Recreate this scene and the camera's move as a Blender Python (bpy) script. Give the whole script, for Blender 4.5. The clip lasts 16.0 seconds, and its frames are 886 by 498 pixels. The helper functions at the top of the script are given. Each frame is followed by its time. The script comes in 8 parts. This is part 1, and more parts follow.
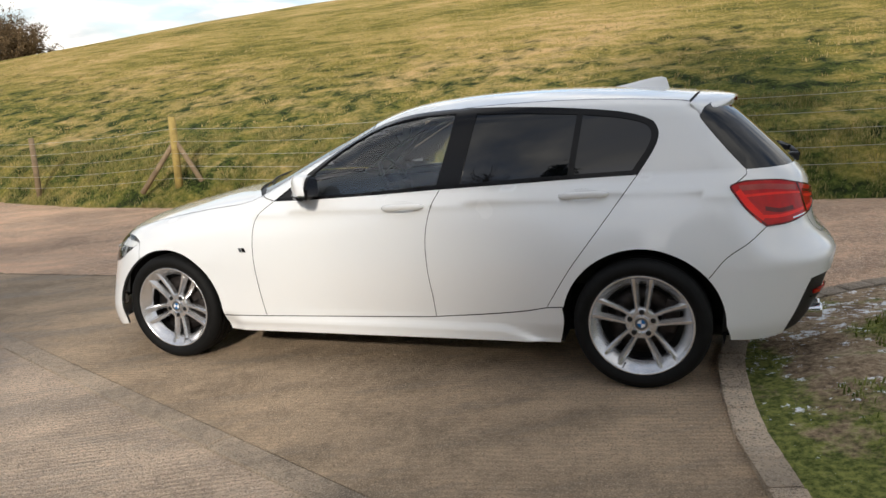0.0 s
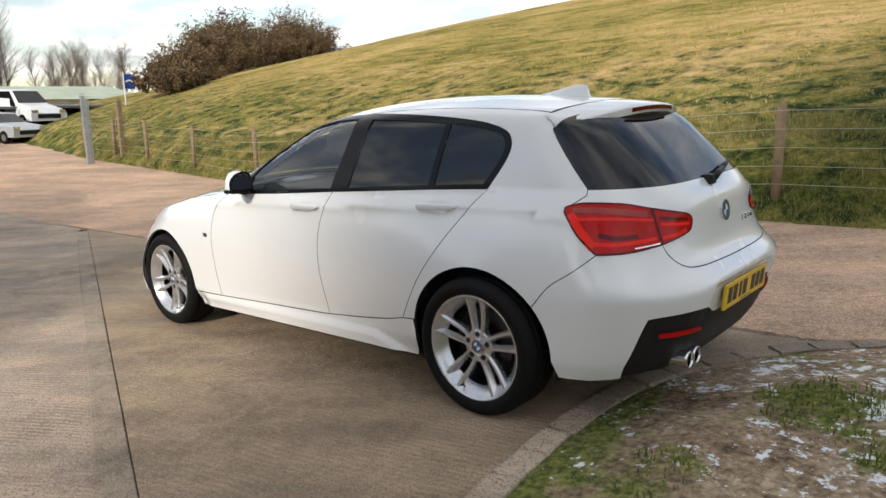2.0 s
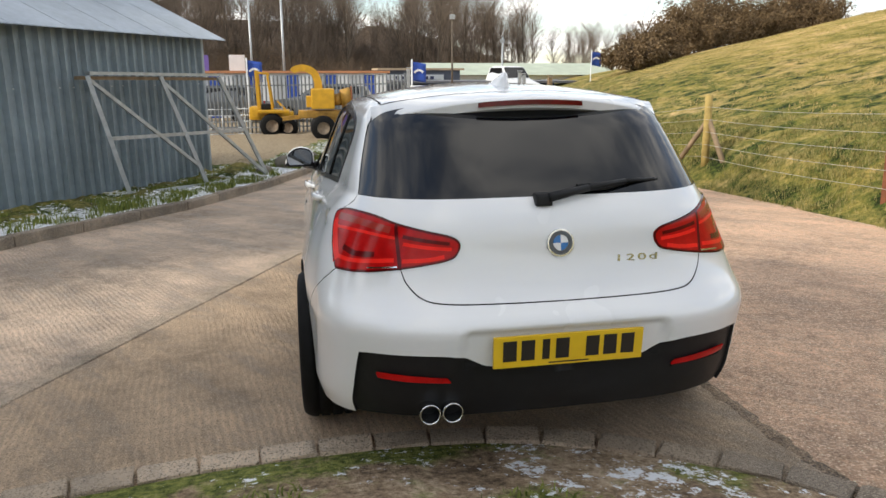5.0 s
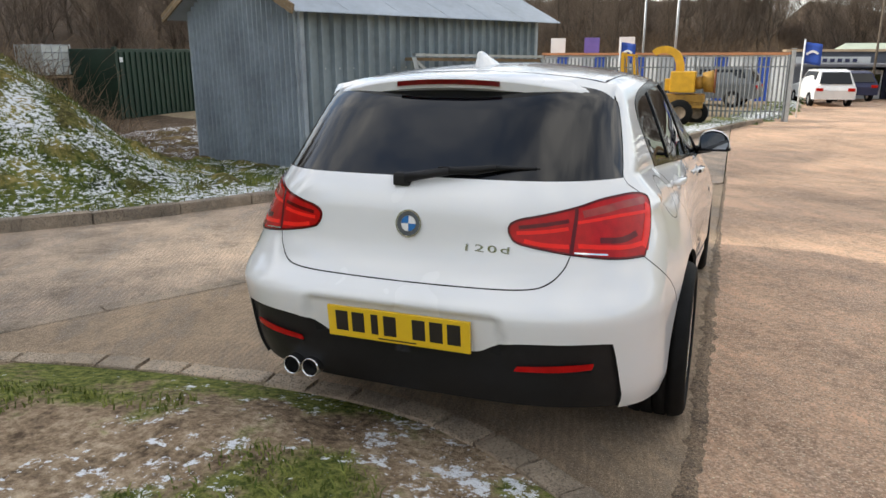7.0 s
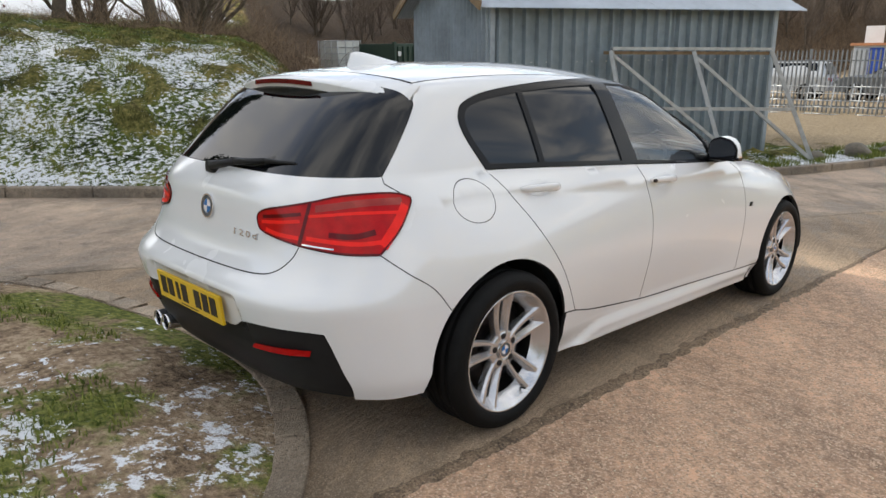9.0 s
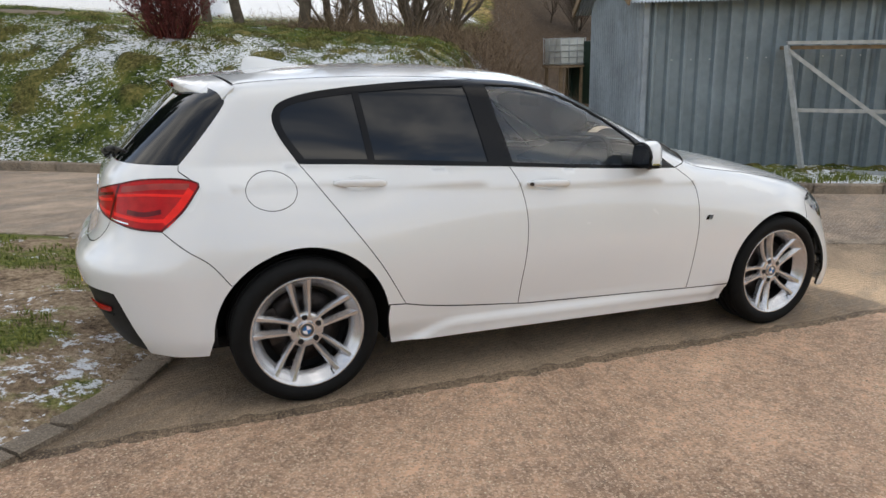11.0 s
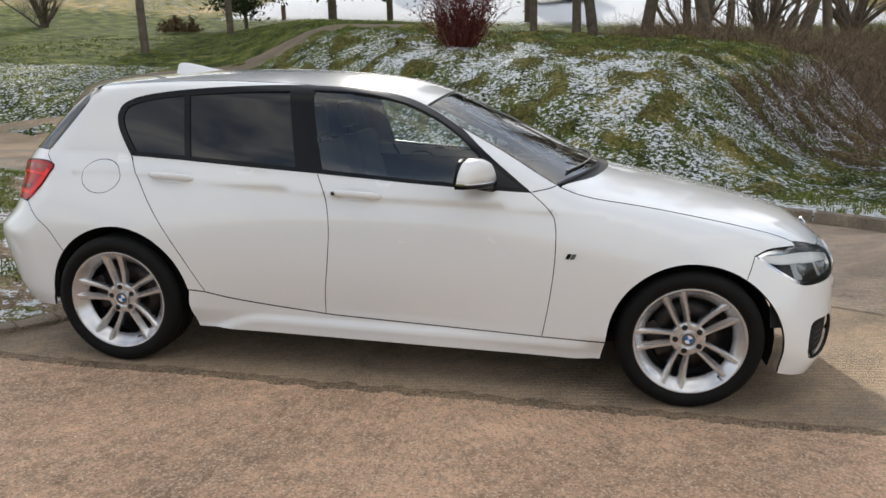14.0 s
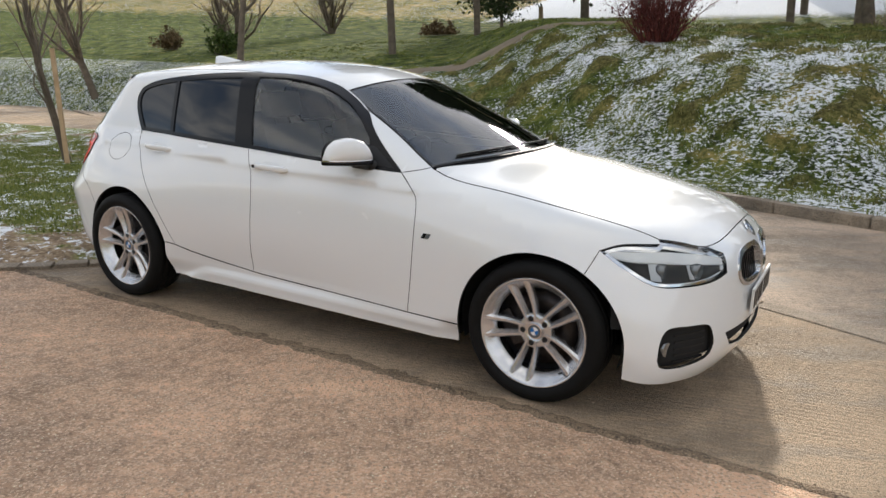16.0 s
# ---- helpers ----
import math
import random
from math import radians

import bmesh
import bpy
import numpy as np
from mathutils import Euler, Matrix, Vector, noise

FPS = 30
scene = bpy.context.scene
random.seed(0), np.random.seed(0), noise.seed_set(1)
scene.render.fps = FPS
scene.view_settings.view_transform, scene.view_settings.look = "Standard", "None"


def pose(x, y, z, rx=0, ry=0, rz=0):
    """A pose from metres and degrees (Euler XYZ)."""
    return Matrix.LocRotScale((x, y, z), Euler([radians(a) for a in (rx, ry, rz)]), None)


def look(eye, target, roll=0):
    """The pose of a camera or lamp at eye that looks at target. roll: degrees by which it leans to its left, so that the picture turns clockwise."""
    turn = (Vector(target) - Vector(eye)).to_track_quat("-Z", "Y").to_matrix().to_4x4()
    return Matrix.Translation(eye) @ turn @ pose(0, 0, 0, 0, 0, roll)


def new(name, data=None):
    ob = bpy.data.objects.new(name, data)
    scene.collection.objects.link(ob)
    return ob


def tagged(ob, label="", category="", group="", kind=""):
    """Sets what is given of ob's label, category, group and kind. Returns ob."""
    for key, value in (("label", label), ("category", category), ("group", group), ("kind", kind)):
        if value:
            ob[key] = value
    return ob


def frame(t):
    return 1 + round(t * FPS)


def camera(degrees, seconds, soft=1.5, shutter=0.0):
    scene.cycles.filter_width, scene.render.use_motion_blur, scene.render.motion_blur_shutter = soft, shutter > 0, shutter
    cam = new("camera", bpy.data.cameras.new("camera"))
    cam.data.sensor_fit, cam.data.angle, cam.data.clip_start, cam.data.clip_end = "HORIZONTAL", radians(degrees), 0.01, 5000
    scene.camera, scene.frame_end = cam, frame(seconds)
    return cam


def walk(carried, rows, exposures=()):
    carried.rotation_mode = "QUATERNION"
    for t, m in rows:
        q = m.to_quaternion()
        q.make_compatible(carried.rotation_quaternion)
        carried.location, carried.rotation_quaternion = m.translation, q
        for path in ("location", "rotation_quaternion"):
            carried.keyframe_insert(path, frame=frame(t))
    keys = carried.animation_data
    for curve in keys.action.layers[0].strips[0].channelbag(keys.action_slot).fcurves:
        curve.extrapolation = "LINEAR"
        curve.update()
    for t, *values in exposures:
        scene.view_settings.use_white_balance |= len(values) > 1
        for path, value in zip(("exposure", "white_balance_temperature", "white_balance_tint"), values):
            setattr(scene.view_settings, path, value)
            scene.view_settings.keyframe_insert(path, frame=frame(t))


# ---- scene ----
cam = camera(63.3, 16.0)
PATH = [
    (0, (-1.536, 4.203, 1.459), (-0.8810, 2.3620, 1.0319), -1.21),
    (0.5, (-2.014, 4.032, 1.471), (-1.1891, 2.2603, 1.0464), -1.03),
    (1, (-2.471, 3.845, 1.467), (-1.4953, 2.1510, 1.0451), -0.79),
    (1.5, (-2.845, 3.557, 1.472), (-1.7036, 1.9704, 1.0481), -0.64),
    (2, (-3.210, 3.245, 1.479), (-1.9263, 1.7712, 1.0545), -0.46),
    (2.5, (-3.531, 2.908, 1.481), (-2.0938, 1.5843, 1.0533), -0.29),
    (3, (-3.808, 2.525, 1.535), (-2.2388, 1.3639, 1.0977), -0.23),
    (3.5, (-4.058, 2.135, 1.560), (-2.3771, 1.1473, 1.1126), -0.22),
    (4, (-4.213, 1.686, 1.531), (-2.4362, 0.8887, 1.0767), -0.07),
    (4.2, (-4.273, 1.516, 1.522), (-2.4618, 0.8033, 1.0611), -0.08),
    (6.3, (-4.340, -0.322, 1.518), (-2.4333, 0.0042, 1.0082), 0.11),
    (6.5, (-4.304, -0.496, 1.528), (-2.4219, -0.0570, 1.0117), 0.02),
    (7, (-4.214, -0.970, 1.506), (-2.4214, -0.2540, 0.9824), -0.13),
    (7.5, (-4.055, -1.407, 1.503), (-2.3606, -0.4838, 0.9769), -0.19),
    (8, (-3.868, -1.845, 1.507), (-2.2692, -0.7671, 0.9762), -0.41),
    (8.5, (-3.643, -2.229, 1.527), (-2.1691, -0.9867, 0.9937), -0.62),
    (8.7, (-3.510, -2.353, 1.527), (-2.0868, -1.0536, 0.9918), -0.60),
    (10.8, (-2.081, -3.632, 1.547), (-1.2638, -1.8872, 1.0094), -1.56),
    (11, (-1.913, -3.700, 1.521), (-1.1526, -1.9287, 0.9873), -1.52),
    (11.5, (-1.465, -3.840, 1.520), (-0.8513, -2.0129, 0.9852), -1.47),
    (12, (-1.000, -3.975, 1.509), (-0.6177, -2.0845, 0.9801), -1.60),
    (12.5, (-0.544, -3.980, 1.498), (-0.3101, -2.0653, 0.9701), -1.58),
    (13, (-0.109, -3.991, 1.492), (-0.0282, -2.0608, 0.9739), -1.60),
    (13.5, (0.326, -3.953, 1.453), (0.2334, -2.0184, 0.9520), -1.58),
    (14, (0.780, -3.933, 1.443), (0.4686, -2.0179, 0.9562), -1.62),
    (14.5, (1.234, -3.892, 1.400), (0.7565, -2.0088, 0.9242), -1.69),
    (15, (1.687, -3.790, 1.379), (1.0163, -1.9659, 0.9075), -1.72),
    (15.5, (2.139, -3.693, 1.362), (1.2740, -1.9511, 0.8963), -1.77),
    (16, (2.552, -3.509, 1.320), (1.5352, -1.8493, 0.8580), -1.85),
]
walk(cam, [(t, look(eye, target, roll)) for t, eye, target, roll in PATH], exposures=[(0, 0.1), (2.5, 0.27), (4.2, 0.4), (6.3, 0.55), (8.5, 0.53), (11, 0.5), (16, 0.36)])
from mathutils.bvhtree import BVHTree

# ---- light ----
SUN_AZ, SUN_EL, SUN_STRENGTH, SUN_WIDTH = 101.2, 26.0, 2.9, 2.6
SKY_STRENGTH = 0.17
CLOUD_DARK, CLOUD_LIGHT = (3.5, 3.62, 3.8), (7.9, 7.65, 7.25)
scene.view_settings.exposure = 0.0


def sun_and_sky():
    w = bpy.data.worlds.new("sky")
    scene.world = w
    w.use_nodes = True
    nt = w.node_tree
    bg = nt.nodes["Background"]
    sky = nt.nodes.new("ShaderNodeTexSky")
    sky.sky_type = "NISHITA"
    sky.sun_disc = False
    sky.sun_elevation, sky.sun_rotation = radians(SUN_EL), radians(90 - SUN_AZ)
    sky.dust_density, sky.ozone_density = 0.4, 1.0
    # broken cloud over the blue
    tc = nt.nodes.new("ShaderNodeTexCoord")
    sep = nt.nodes.new("ShaderNodeSeparateXYZ")
    nt.links.new(tc.outputs["Generated"], sep.inputs[0])
    zc = nt.nodes.new("ShaderNodeMath"); zc.operation = "MAXIMUM"; zc.inputs[1].default_value = 0.0
    nt.links.new(sep.outputs["Z"], zc.inputs[0])
    za = nt.nodes.new("ShaderNodeMath"); za.operation = "ADD"; za.inputs[1].default_value = 0.18
    nt.links.new(zc.outputs[0], za.inputs[0])
    dx = nt.nodes.new("ShaderNodeMath"); dx.operation = "DIVIDE"
    dy = nt.nodes.new("ShaderNodeMath"); dy.operation = "DIVIDE"
    nt.links.new(sep.outputs["X"], dx.inputs[0]); nt.links.new(za.outputs[0], dx.inputs[1])
    nt.links.new(sep.outputs["Y"], dy.inputs[0]); nt.links.new(za.outputs[0], dy.inputs[1])
    com = nt.nodes.new("ShaderNodeCombineXYZ")
    nt.links.new(dx.outputs[0], com.inputs[0]); nt.links.new(dy.outputs[0], com.inputs[1])
    n1 = nt.nodes.new("ShaderNodeTexNoise")
    n1.inputs["Scale"].default_value, n1.inputs["Detail"].default_value, n1.inputs["Roughness"].default_value = 1.3, 8, 0.58
    nt.links.new(com.outputs[0], n1.inputs["Vector"])
    cover = nt.nodes.new("ShaderNodeValToRGB")
    cover.color_ramp.elements[0].position, cover.color_ramp.elements[1].position = 0.32, 0.60
    nt.links.new(n1.outputs["Fac"], cover.inputs[0])
    n2 = nt.nodes.new("ShaderNodeTexNoise")
    n2.inputs["Scale"].default_value, n2.inputs["Detail"].default_value = 2.6, 8
    nt.links.new(com.outputs[0], n2.inputs["Vector"])
    tone = nt.nodes.new("ShaderNodeValToRGB")
    e = tone.color_ramp.elements
    e[0].position, e[0].color = 0.40, (*CLOUD_DARK, 1)
    e[1].position, e[1].color = 0.64, (*CLOUD_LIGHT, 1)
    nt.links.new(n2.outputs["Fac"], tone.inputs[0])
    mix = nt.nodes.new("ShaderNodeMix"); mix.data_type = "RGBA"
    nt.links.new(cover.outputs["Color"], mix.inputs[0])
    nt.links.new(sky.outputs[0], mix.inputs["A"])
    nt.links.new(tone.outputs[0], mix.inputs["B"])
    nt.links.new(mix.outputs["Result"], bg.inputs["Color"])
    bg.inputs["Strength"].default_value = SKY_STRENGTH
    lamp = bpy.data.lights.new("sun", "SUN")
    lamp.energy, lamp.angle, lamp.color = SUN_STRENGTH, radians(SUN_WIDTH), (1.0, 0.93, 0.82)
    ob = new("sun", lamp)
    a, el = radians(SUN_AZ), radians(SUN_EL)
    way = Vector((math.cos(a) * math.cos(el), math.sin(a) * math.cos(el), math.sin(el)))
    ob.matrix_world = look(way * 60, (0, 0, 0))


sun_and_sky()

# ---- materials ----
class Mat:
    """A node material under construction: a Principled shader and short helpers."""

    def __init__(self, name, rough=0.6, metal=0.0, coat=0.0, spec=0.5, color=(0.5, 0.5, 0.5)):
        self.m = bpy.data.materials.new(name)
        self.m.use_nodes = True
        self.nt = self.m.node_tree
        self.b = self.nt.nodes["Principled BSDF"]
        self.b.inputs["Roughness"].default_value = rough
        self.b.inputs["Metallic"].default_value = metal
        self.b.inputs["Coat Weight"].default_value = coat
        self.b.inputs["Coat Roughness"].default_value = 0.03
        self.b.inputs["Specular IOR Level"].default_value = spec
        self.b.inputs["Base Color"].default_value = (*color, 1)
        self.pos = None

    def node(self, kind, **settings):
        n = self.nt.nodes.new(kind)
        for key, value in settings.items():
            setattr(n, key, value)
        return n

    def link(self, a, b):
        self.nt.links.new(a, b)

    def where(self, local=False):
        if local:
            return self.node("ShaderNodeTexCoord").outputs["Object"]
        if self.pos is None:
            self.pos = self.node("ShaderNodeNewGeometry").outputs["Position"]
        return self.pos

    def along(self, turn):
        """How far a place lies along a level direction."""
        n = self.node("ShaderNodeVectorMath", operation="DOT_PRODUCT")
        n.inputs[1].default_value = (math.cos(radians(turn)), math.sin(radians(turn)), 0)
        self.link(self.where(), n.inputs[0])
        return n.outputs["Value"]

    def noise(self, scale, detail=4, rough=0.55, stretch=None, local=False, turn=0.0):
        v = self.where(local)
        if stretch:
            mp = self.node("ShaderNodeMapping")
            if turn:
                spin = self.node("ShaderNodeVectorRotate")
                spin.inputs["Angle"].default_value = -radians(turn)
                self.link(v, spin.inputs["Vector"])
                v = spin.outputs[0]
            mp.inputs["Scale"].default_value = stretch
            self.link(v, mp.inputs["Vector"])
            v = mp.outputs[0]
        n = self.node("ShaderNodeTexNoise")
        n.inputs["Scale"].default_value, n.inputs["Detail"].default_value = scale, detail
        n.inputs["Roughness"].default_value = rough
        self.link(v, n.inputs["Vector"])
        return n.outputs["Fac"]

    def spots(self, scale, feature="F1", local=False):
        n = self.node("ShaderNodeTexVoronoi", feature=feature)
        n.inputs["Scale"].default_value = scale
        self.link(self.where(local), n.inputs["Vector"])
        return n

    def ramp(self, fac, *stops):
        r = self.node("ShaderNodeValToRGB")
        e = r.color_ramp.elements
        while len(e) < len(stops):
            e.new(0.5)
        for k, (p, c) in zip(e, stops):
            k.position = p
            k.color = (*c, 1) if isinstance(c, tuple) else (c, c, c, 1)
        self.link(fac, r.inputs[0])
        return r.outputs["Color"]

    def mix(self, fac, a, b, blend="MIX"):
        n = self.node("ShaderNodeMix", data_type="RGBA", blend_type=blend)
        for value, key in ((fac, 0), (a, "A"), (b, "B")):
            if isinstance(value, tuple):
                n.inputs[key].default_value = (*value, 1)
            elif isinstance(value, (int, float)):
                n.inputs[key].default_value = value
            else:
                self.link(value, n.inputs[key])
        return n.outputs["Result"]

    def math(self, op, a, b=0.0):
        n = self.node("ShaderNodeMath", operation=op, use_clamp=False)
        for k, v in enumerate((a, b)):
            if isinstance(v, (int, float)):
                n.inputs[k].default_value = v
            else:
                self.link(v, n.inputs[k])
        return n.outputs[0]

    def attr(self, name):
        return self.node("ShaderNodeAttribute", attribute_name=name).outputs["Fac"]

    def color(self, c):
        self.link(c, self.b.inputs["Base Color"])
        return self

    def rough(self, c):
        self.link(c, self.b.inputs["Roughness"])
        return self

    def bump(self, height, strength=0.4, distance=0.01):
        n = self.node("ShaderNodeBump")
        n.inputs["Strength"].default_value, n.inputs["Distance"].default_value = strength, distance
        self.link(height, n.inputs["Height"])
        self.link(n.outputs[0], self.b.inputs["Normal"])
        return self


def plain(name, color, rough=0.5, metal=0.0, coat=0.0, spec=0.5, vary=0.12, scale=6.0, bump=0.0, bscale=60.0, local=True):
    """A material of one colour with slight blotches at two scales and a fine relief."""
    k = Mat(name, rough, metal, coat, spec)
    dark = tuple(c * (1 - vary) for c in color)
    light = tuple(min(1, c * (1 + vary)) for c in color)
    f = k.math("ADD", k.math("MULTIPLY", k.noise(scale, 5, local=local), 0.7), k.math("MULTIPLY", k.noise(scale * 9, 3, local=local), 0.3))
    k.color(k.ramp(f, (0.3, dark), (0.7, light)))
    if bump:
        k.bump(k.noise(bscale, 3, local=local), bump, 0.004)
    return k.m


def concrete(name, base, stone, fine=260.0, stains=0.5, ribs=None, depth=0.42, blotch=1.0, each=0.0, specks=0.8):
    """Worn concrete: damp stains, streaks, grit of pale and dark grains, and ribs left by the tamping board."""
    k = Mat(name, 0.75)
    big = k.noise(0.55, 5, 0.62)
    mid = k.noise(3.2, 6, 0.68)
    small = k.noise(17, 6, 0.72)
    streak = k.noise(1.0, 6, 0.65, stretch=(0.8, 2.6, 1), turn=38)
    f = k.math("ADD", k.math("MULTIPLY", big, 0.38), k.math("ADD", k.math("MULTIPLY", mid, 0.2 * blotch), k.math("ADD", k.math("MULTIPLY", streak, 0.22), k.math("MULTIPLY", small, 0.4 - 0.2 * blotch))))
    dark = tuple(c * depth for c in base)
    light = tuple(min(1, c * 1.45) for c in base)
    c = k.ramp(f, (0.43, dark), (0.495, base), (0.56, light))
    damp = k.ramp(k.noise(1.5, 6, 0.7, stretch=(0.6, 1.9, 1), turn=32), (0.49, 0.0), (0.59, stains))
    c = k.mix(damp, c, tuple(x * 0.36 for x in base))
    grit = k.spots(fine)
    c = k.mix(k.ramp(grit.outputs["Color"], (0.5, 0.0), (0.9, 0.8)), c, stone)
    c = k.mix(k.ramp(k.noise(fine * 0.55, 2), (0.37, specks), (0.46, 0.0)), c, tuple(x * 0.32 for x in base))
    pale = k.spots(fine * 0.22)
    c = k.mix(k.ramp(pale.outputs["Distance"], (0.07, 0.8), (0.12, 0.0)), c, tuple(min(1, x * 1.5) for x in stone))
    height = k.math("ADD", k.math("MULTIPLY", grit.outputs["Distance"], 0.8), k.math("ADD", k.noise(45, 6, 0.7), k.math("MULTIPLY", mid, 1.5)))
    if ribs:
        turn, step, power = ribs
        u = k.math("ADD", k.math("MULTIPLY", k.along(turn), 2 * math.pi / step), k.math("MULTIPLY", k.noise(2.2, 5, 0.6), 16.0))
        wave = k.math("MULTIPLY", k.math("ADD", k.math("SINE", u), 1.0), 0.5)
        worn = k.ramp(k.math("ADD", k.math("MULTIPLY", k.noise(1.3, 5, 0.65), 0.6), k.math("MULTIPLY", small, 0.4)), (0.40, 0.15), (0.58, 1.0))
        groove = k.math("MULTIPLY", k.math("MULTIPLY", k.math("SUBTRACT", 1.0, wave), worn), power)
        c = k.mix(groove, c, tuple(x * 0.45 for x in base))
        height = k.math("SUBTRACT", height, k.math("MULTIPLY", groove, 1.6))
    if each:
        own = k.node("ShaderNodeObjectInfo").outputs["Random"]
        c = k.mix(k.math("MULTIPLY", own, each), c, tuple(x * 0.4 for x in base))
    k.color(c)
    k.rough(k.ramp(damp, (0.0, 0.82), (0.5, 0.48)))
    k.bump(height, 1.0, 0.011)
    return k.m


def ground_material():
    k = Mat("ground_cover", 0.95, spec=0.15)
    n1, n2, n3 = k.noise(0.25, 5), k.noise(2.2, 6, 0.65), k.noise(16, 4, 0.7)
    streak = k.noise(1.4, 5, 0.65, stretch=(0.5, 1.6, 1))
    f = k.math("ADD", k.math("MULTIPLY", n1, 0.35), k.math("ADD", k.math("MULTIPLY", streak, 0.35), k.math("MULTIPLY", n3, 0.3)))
    dry = k.ramp(f, (0.41, (0.12, 0.115, 0.022)), (0.47, (0.28, 0.23, 0.052)), (0.53, (0.47, 0.34, 0.11)), (0.59, (0.64, 0.43, 0.20)))
    green = k.ramp(k.math("ADD", k.math("MULTIPLY", n2, 0.6), k.math("MULTIPLY", n3, 0.4)), (0.40, (0.018, 0.028, 0.007)), (0.5, (0.085, 0.115, 0.022)), (0.60, (0.20, 0.21, 0.05)))
    brown = k.ramp(k.math("ADD", k.math("MULTIPLY", n2, 0.4), k.math("MULTIPLY", n3, 0.6)), (0.34, (0.04, 0.028, 0.018)), (0.5, (0.10, 0.07, 0.045)), (0.68, (0.22, 0.16, 0.11)))
    gravel = k.ramp(n3, (0.35, (0.22, 0.17, 0.11)), (0.65, (0.45, 0.36, 0.24)))
    c = k.mix(k.ramp(k.math("ADD", k.attr("dry"), k.math("MULTIPLY", k.math("SUBTRACT", n2, 0.5), 1.6)), (0.3, 0.0), (0.7, 1.0)), green, dry)
    c = k.mix(k.ramp(k.math("ADD", k.attr("brown"), k.math("MULTIPLY", k.math("SUBTRACT", n2, 0.5), 0.9)), (0.42, 0.0), (0.58, 1.0)), c, brown)
    c = k.mix(k.ramp(k.math("ADD", k.attr("gravel"), k.math("MULTIPLY", k.math("SUBTRACT", n2, 0.5), 0.5)), (0.45, 0.0), (0.55, 1.0)), c, gravel)
    patch = k.math("ADD", k.math("MULTIPLY", k.noise(24, 5, 0.72, stretch=(0.7, 0.7, 1.5)), 1.0), k.math("ADD", k.math("MULTIPLY", k.noise(6.0, 6, 0.75), 0.4), -0.2))
    tuft = k.attr("tuft")
    straw = k.ramp(n3, (0.36, (0.07, 0.055, 0.02)), (0.5, (0.18, 0.14, 0.05)), (0.64, (0.36, 0.27, 0.12)))
    c = k.mix(k.ramp(k.math("ADD", tuft, k.math("SUBTRACT", n2, 0.5)), (0.2, 0.0), (0.6, 0.5)), c, straw)
    lying = k.math("ADD", k.math("SUBTRACT", patch, k.math("MULTIPLY", k.math("MAXIMUM", tuft, 0.0), 0.20)), k.math("MULTIPLY", k.math("SUBTRACT", k.attr("snow"), 0.5), 0.5))
    c = k.mix(k.ramp(lying, (0.495, 0.0), (0.515, 0.85), (0.56, 1.0)), c, (0.84, 0.86, 0.89))
    k.color(c)
    k.bump(k.math("ADD", n3, k.math("MULTIPLY", k.noise(70, 3, 0.7), 0.6)), 0.9, 0.05)
    return k.m


GROUND = ground_material()
SLAB = concrete("weathered_concrete", (0.52, 0.375, 0.245), (0.74, 0.57, 0.40), stains=0.5, depth=0.58, ribs=(100, 0.034, 0.3), specks=0.7)
RIBBED = concrete("brushed_concrete", (0.57, 0.43, 0.315), (0.76, 0.62, 0.48), fine=200, stains=0.5, ribs=(118, 0.034, 0.45))
AGGREGATE = concrete("exposed_aggregate", (0.57, 0.36, 0.23), (0.86, 0.64, 0.46), fine=125.0, stains=0.22, depth=0.6, blotch=0.5, specks=0.5)
KERB = concrete("kerb_concrete", (0.33, 0.26, 0.19), (0.42, 0.37, 0.30), fine=200)
JOINT = concrete("pale_joint_concrete", (0.50, 0.385, 0.28), (0.62, 0.52, 0.40), fine=260, stains=0.35)
BRICKS = concrete("old_paving_brick", (0.55, 0.43, 0.31), (0.66, 0.55, 0.43), fine=180, stains=0.3, each=0.5)
TIN = plain("galvanised_sheet", (0.33, 0.38, 0.43), 0.45, 0.3, vary=0.3, scale=1.2, bump=0.05)
GRITTY = concrete("gritty_soil", (0.24, 0.165, 0.105), (0.45, 0.33, 0.21), fine=130.0, stains=0.3, blotch=0.4)
SOIL = plain("dark_soil", (0.10, 0.075, 0.05), 0.95, vary=0.4, scale=8, bump=0.6, local=False)


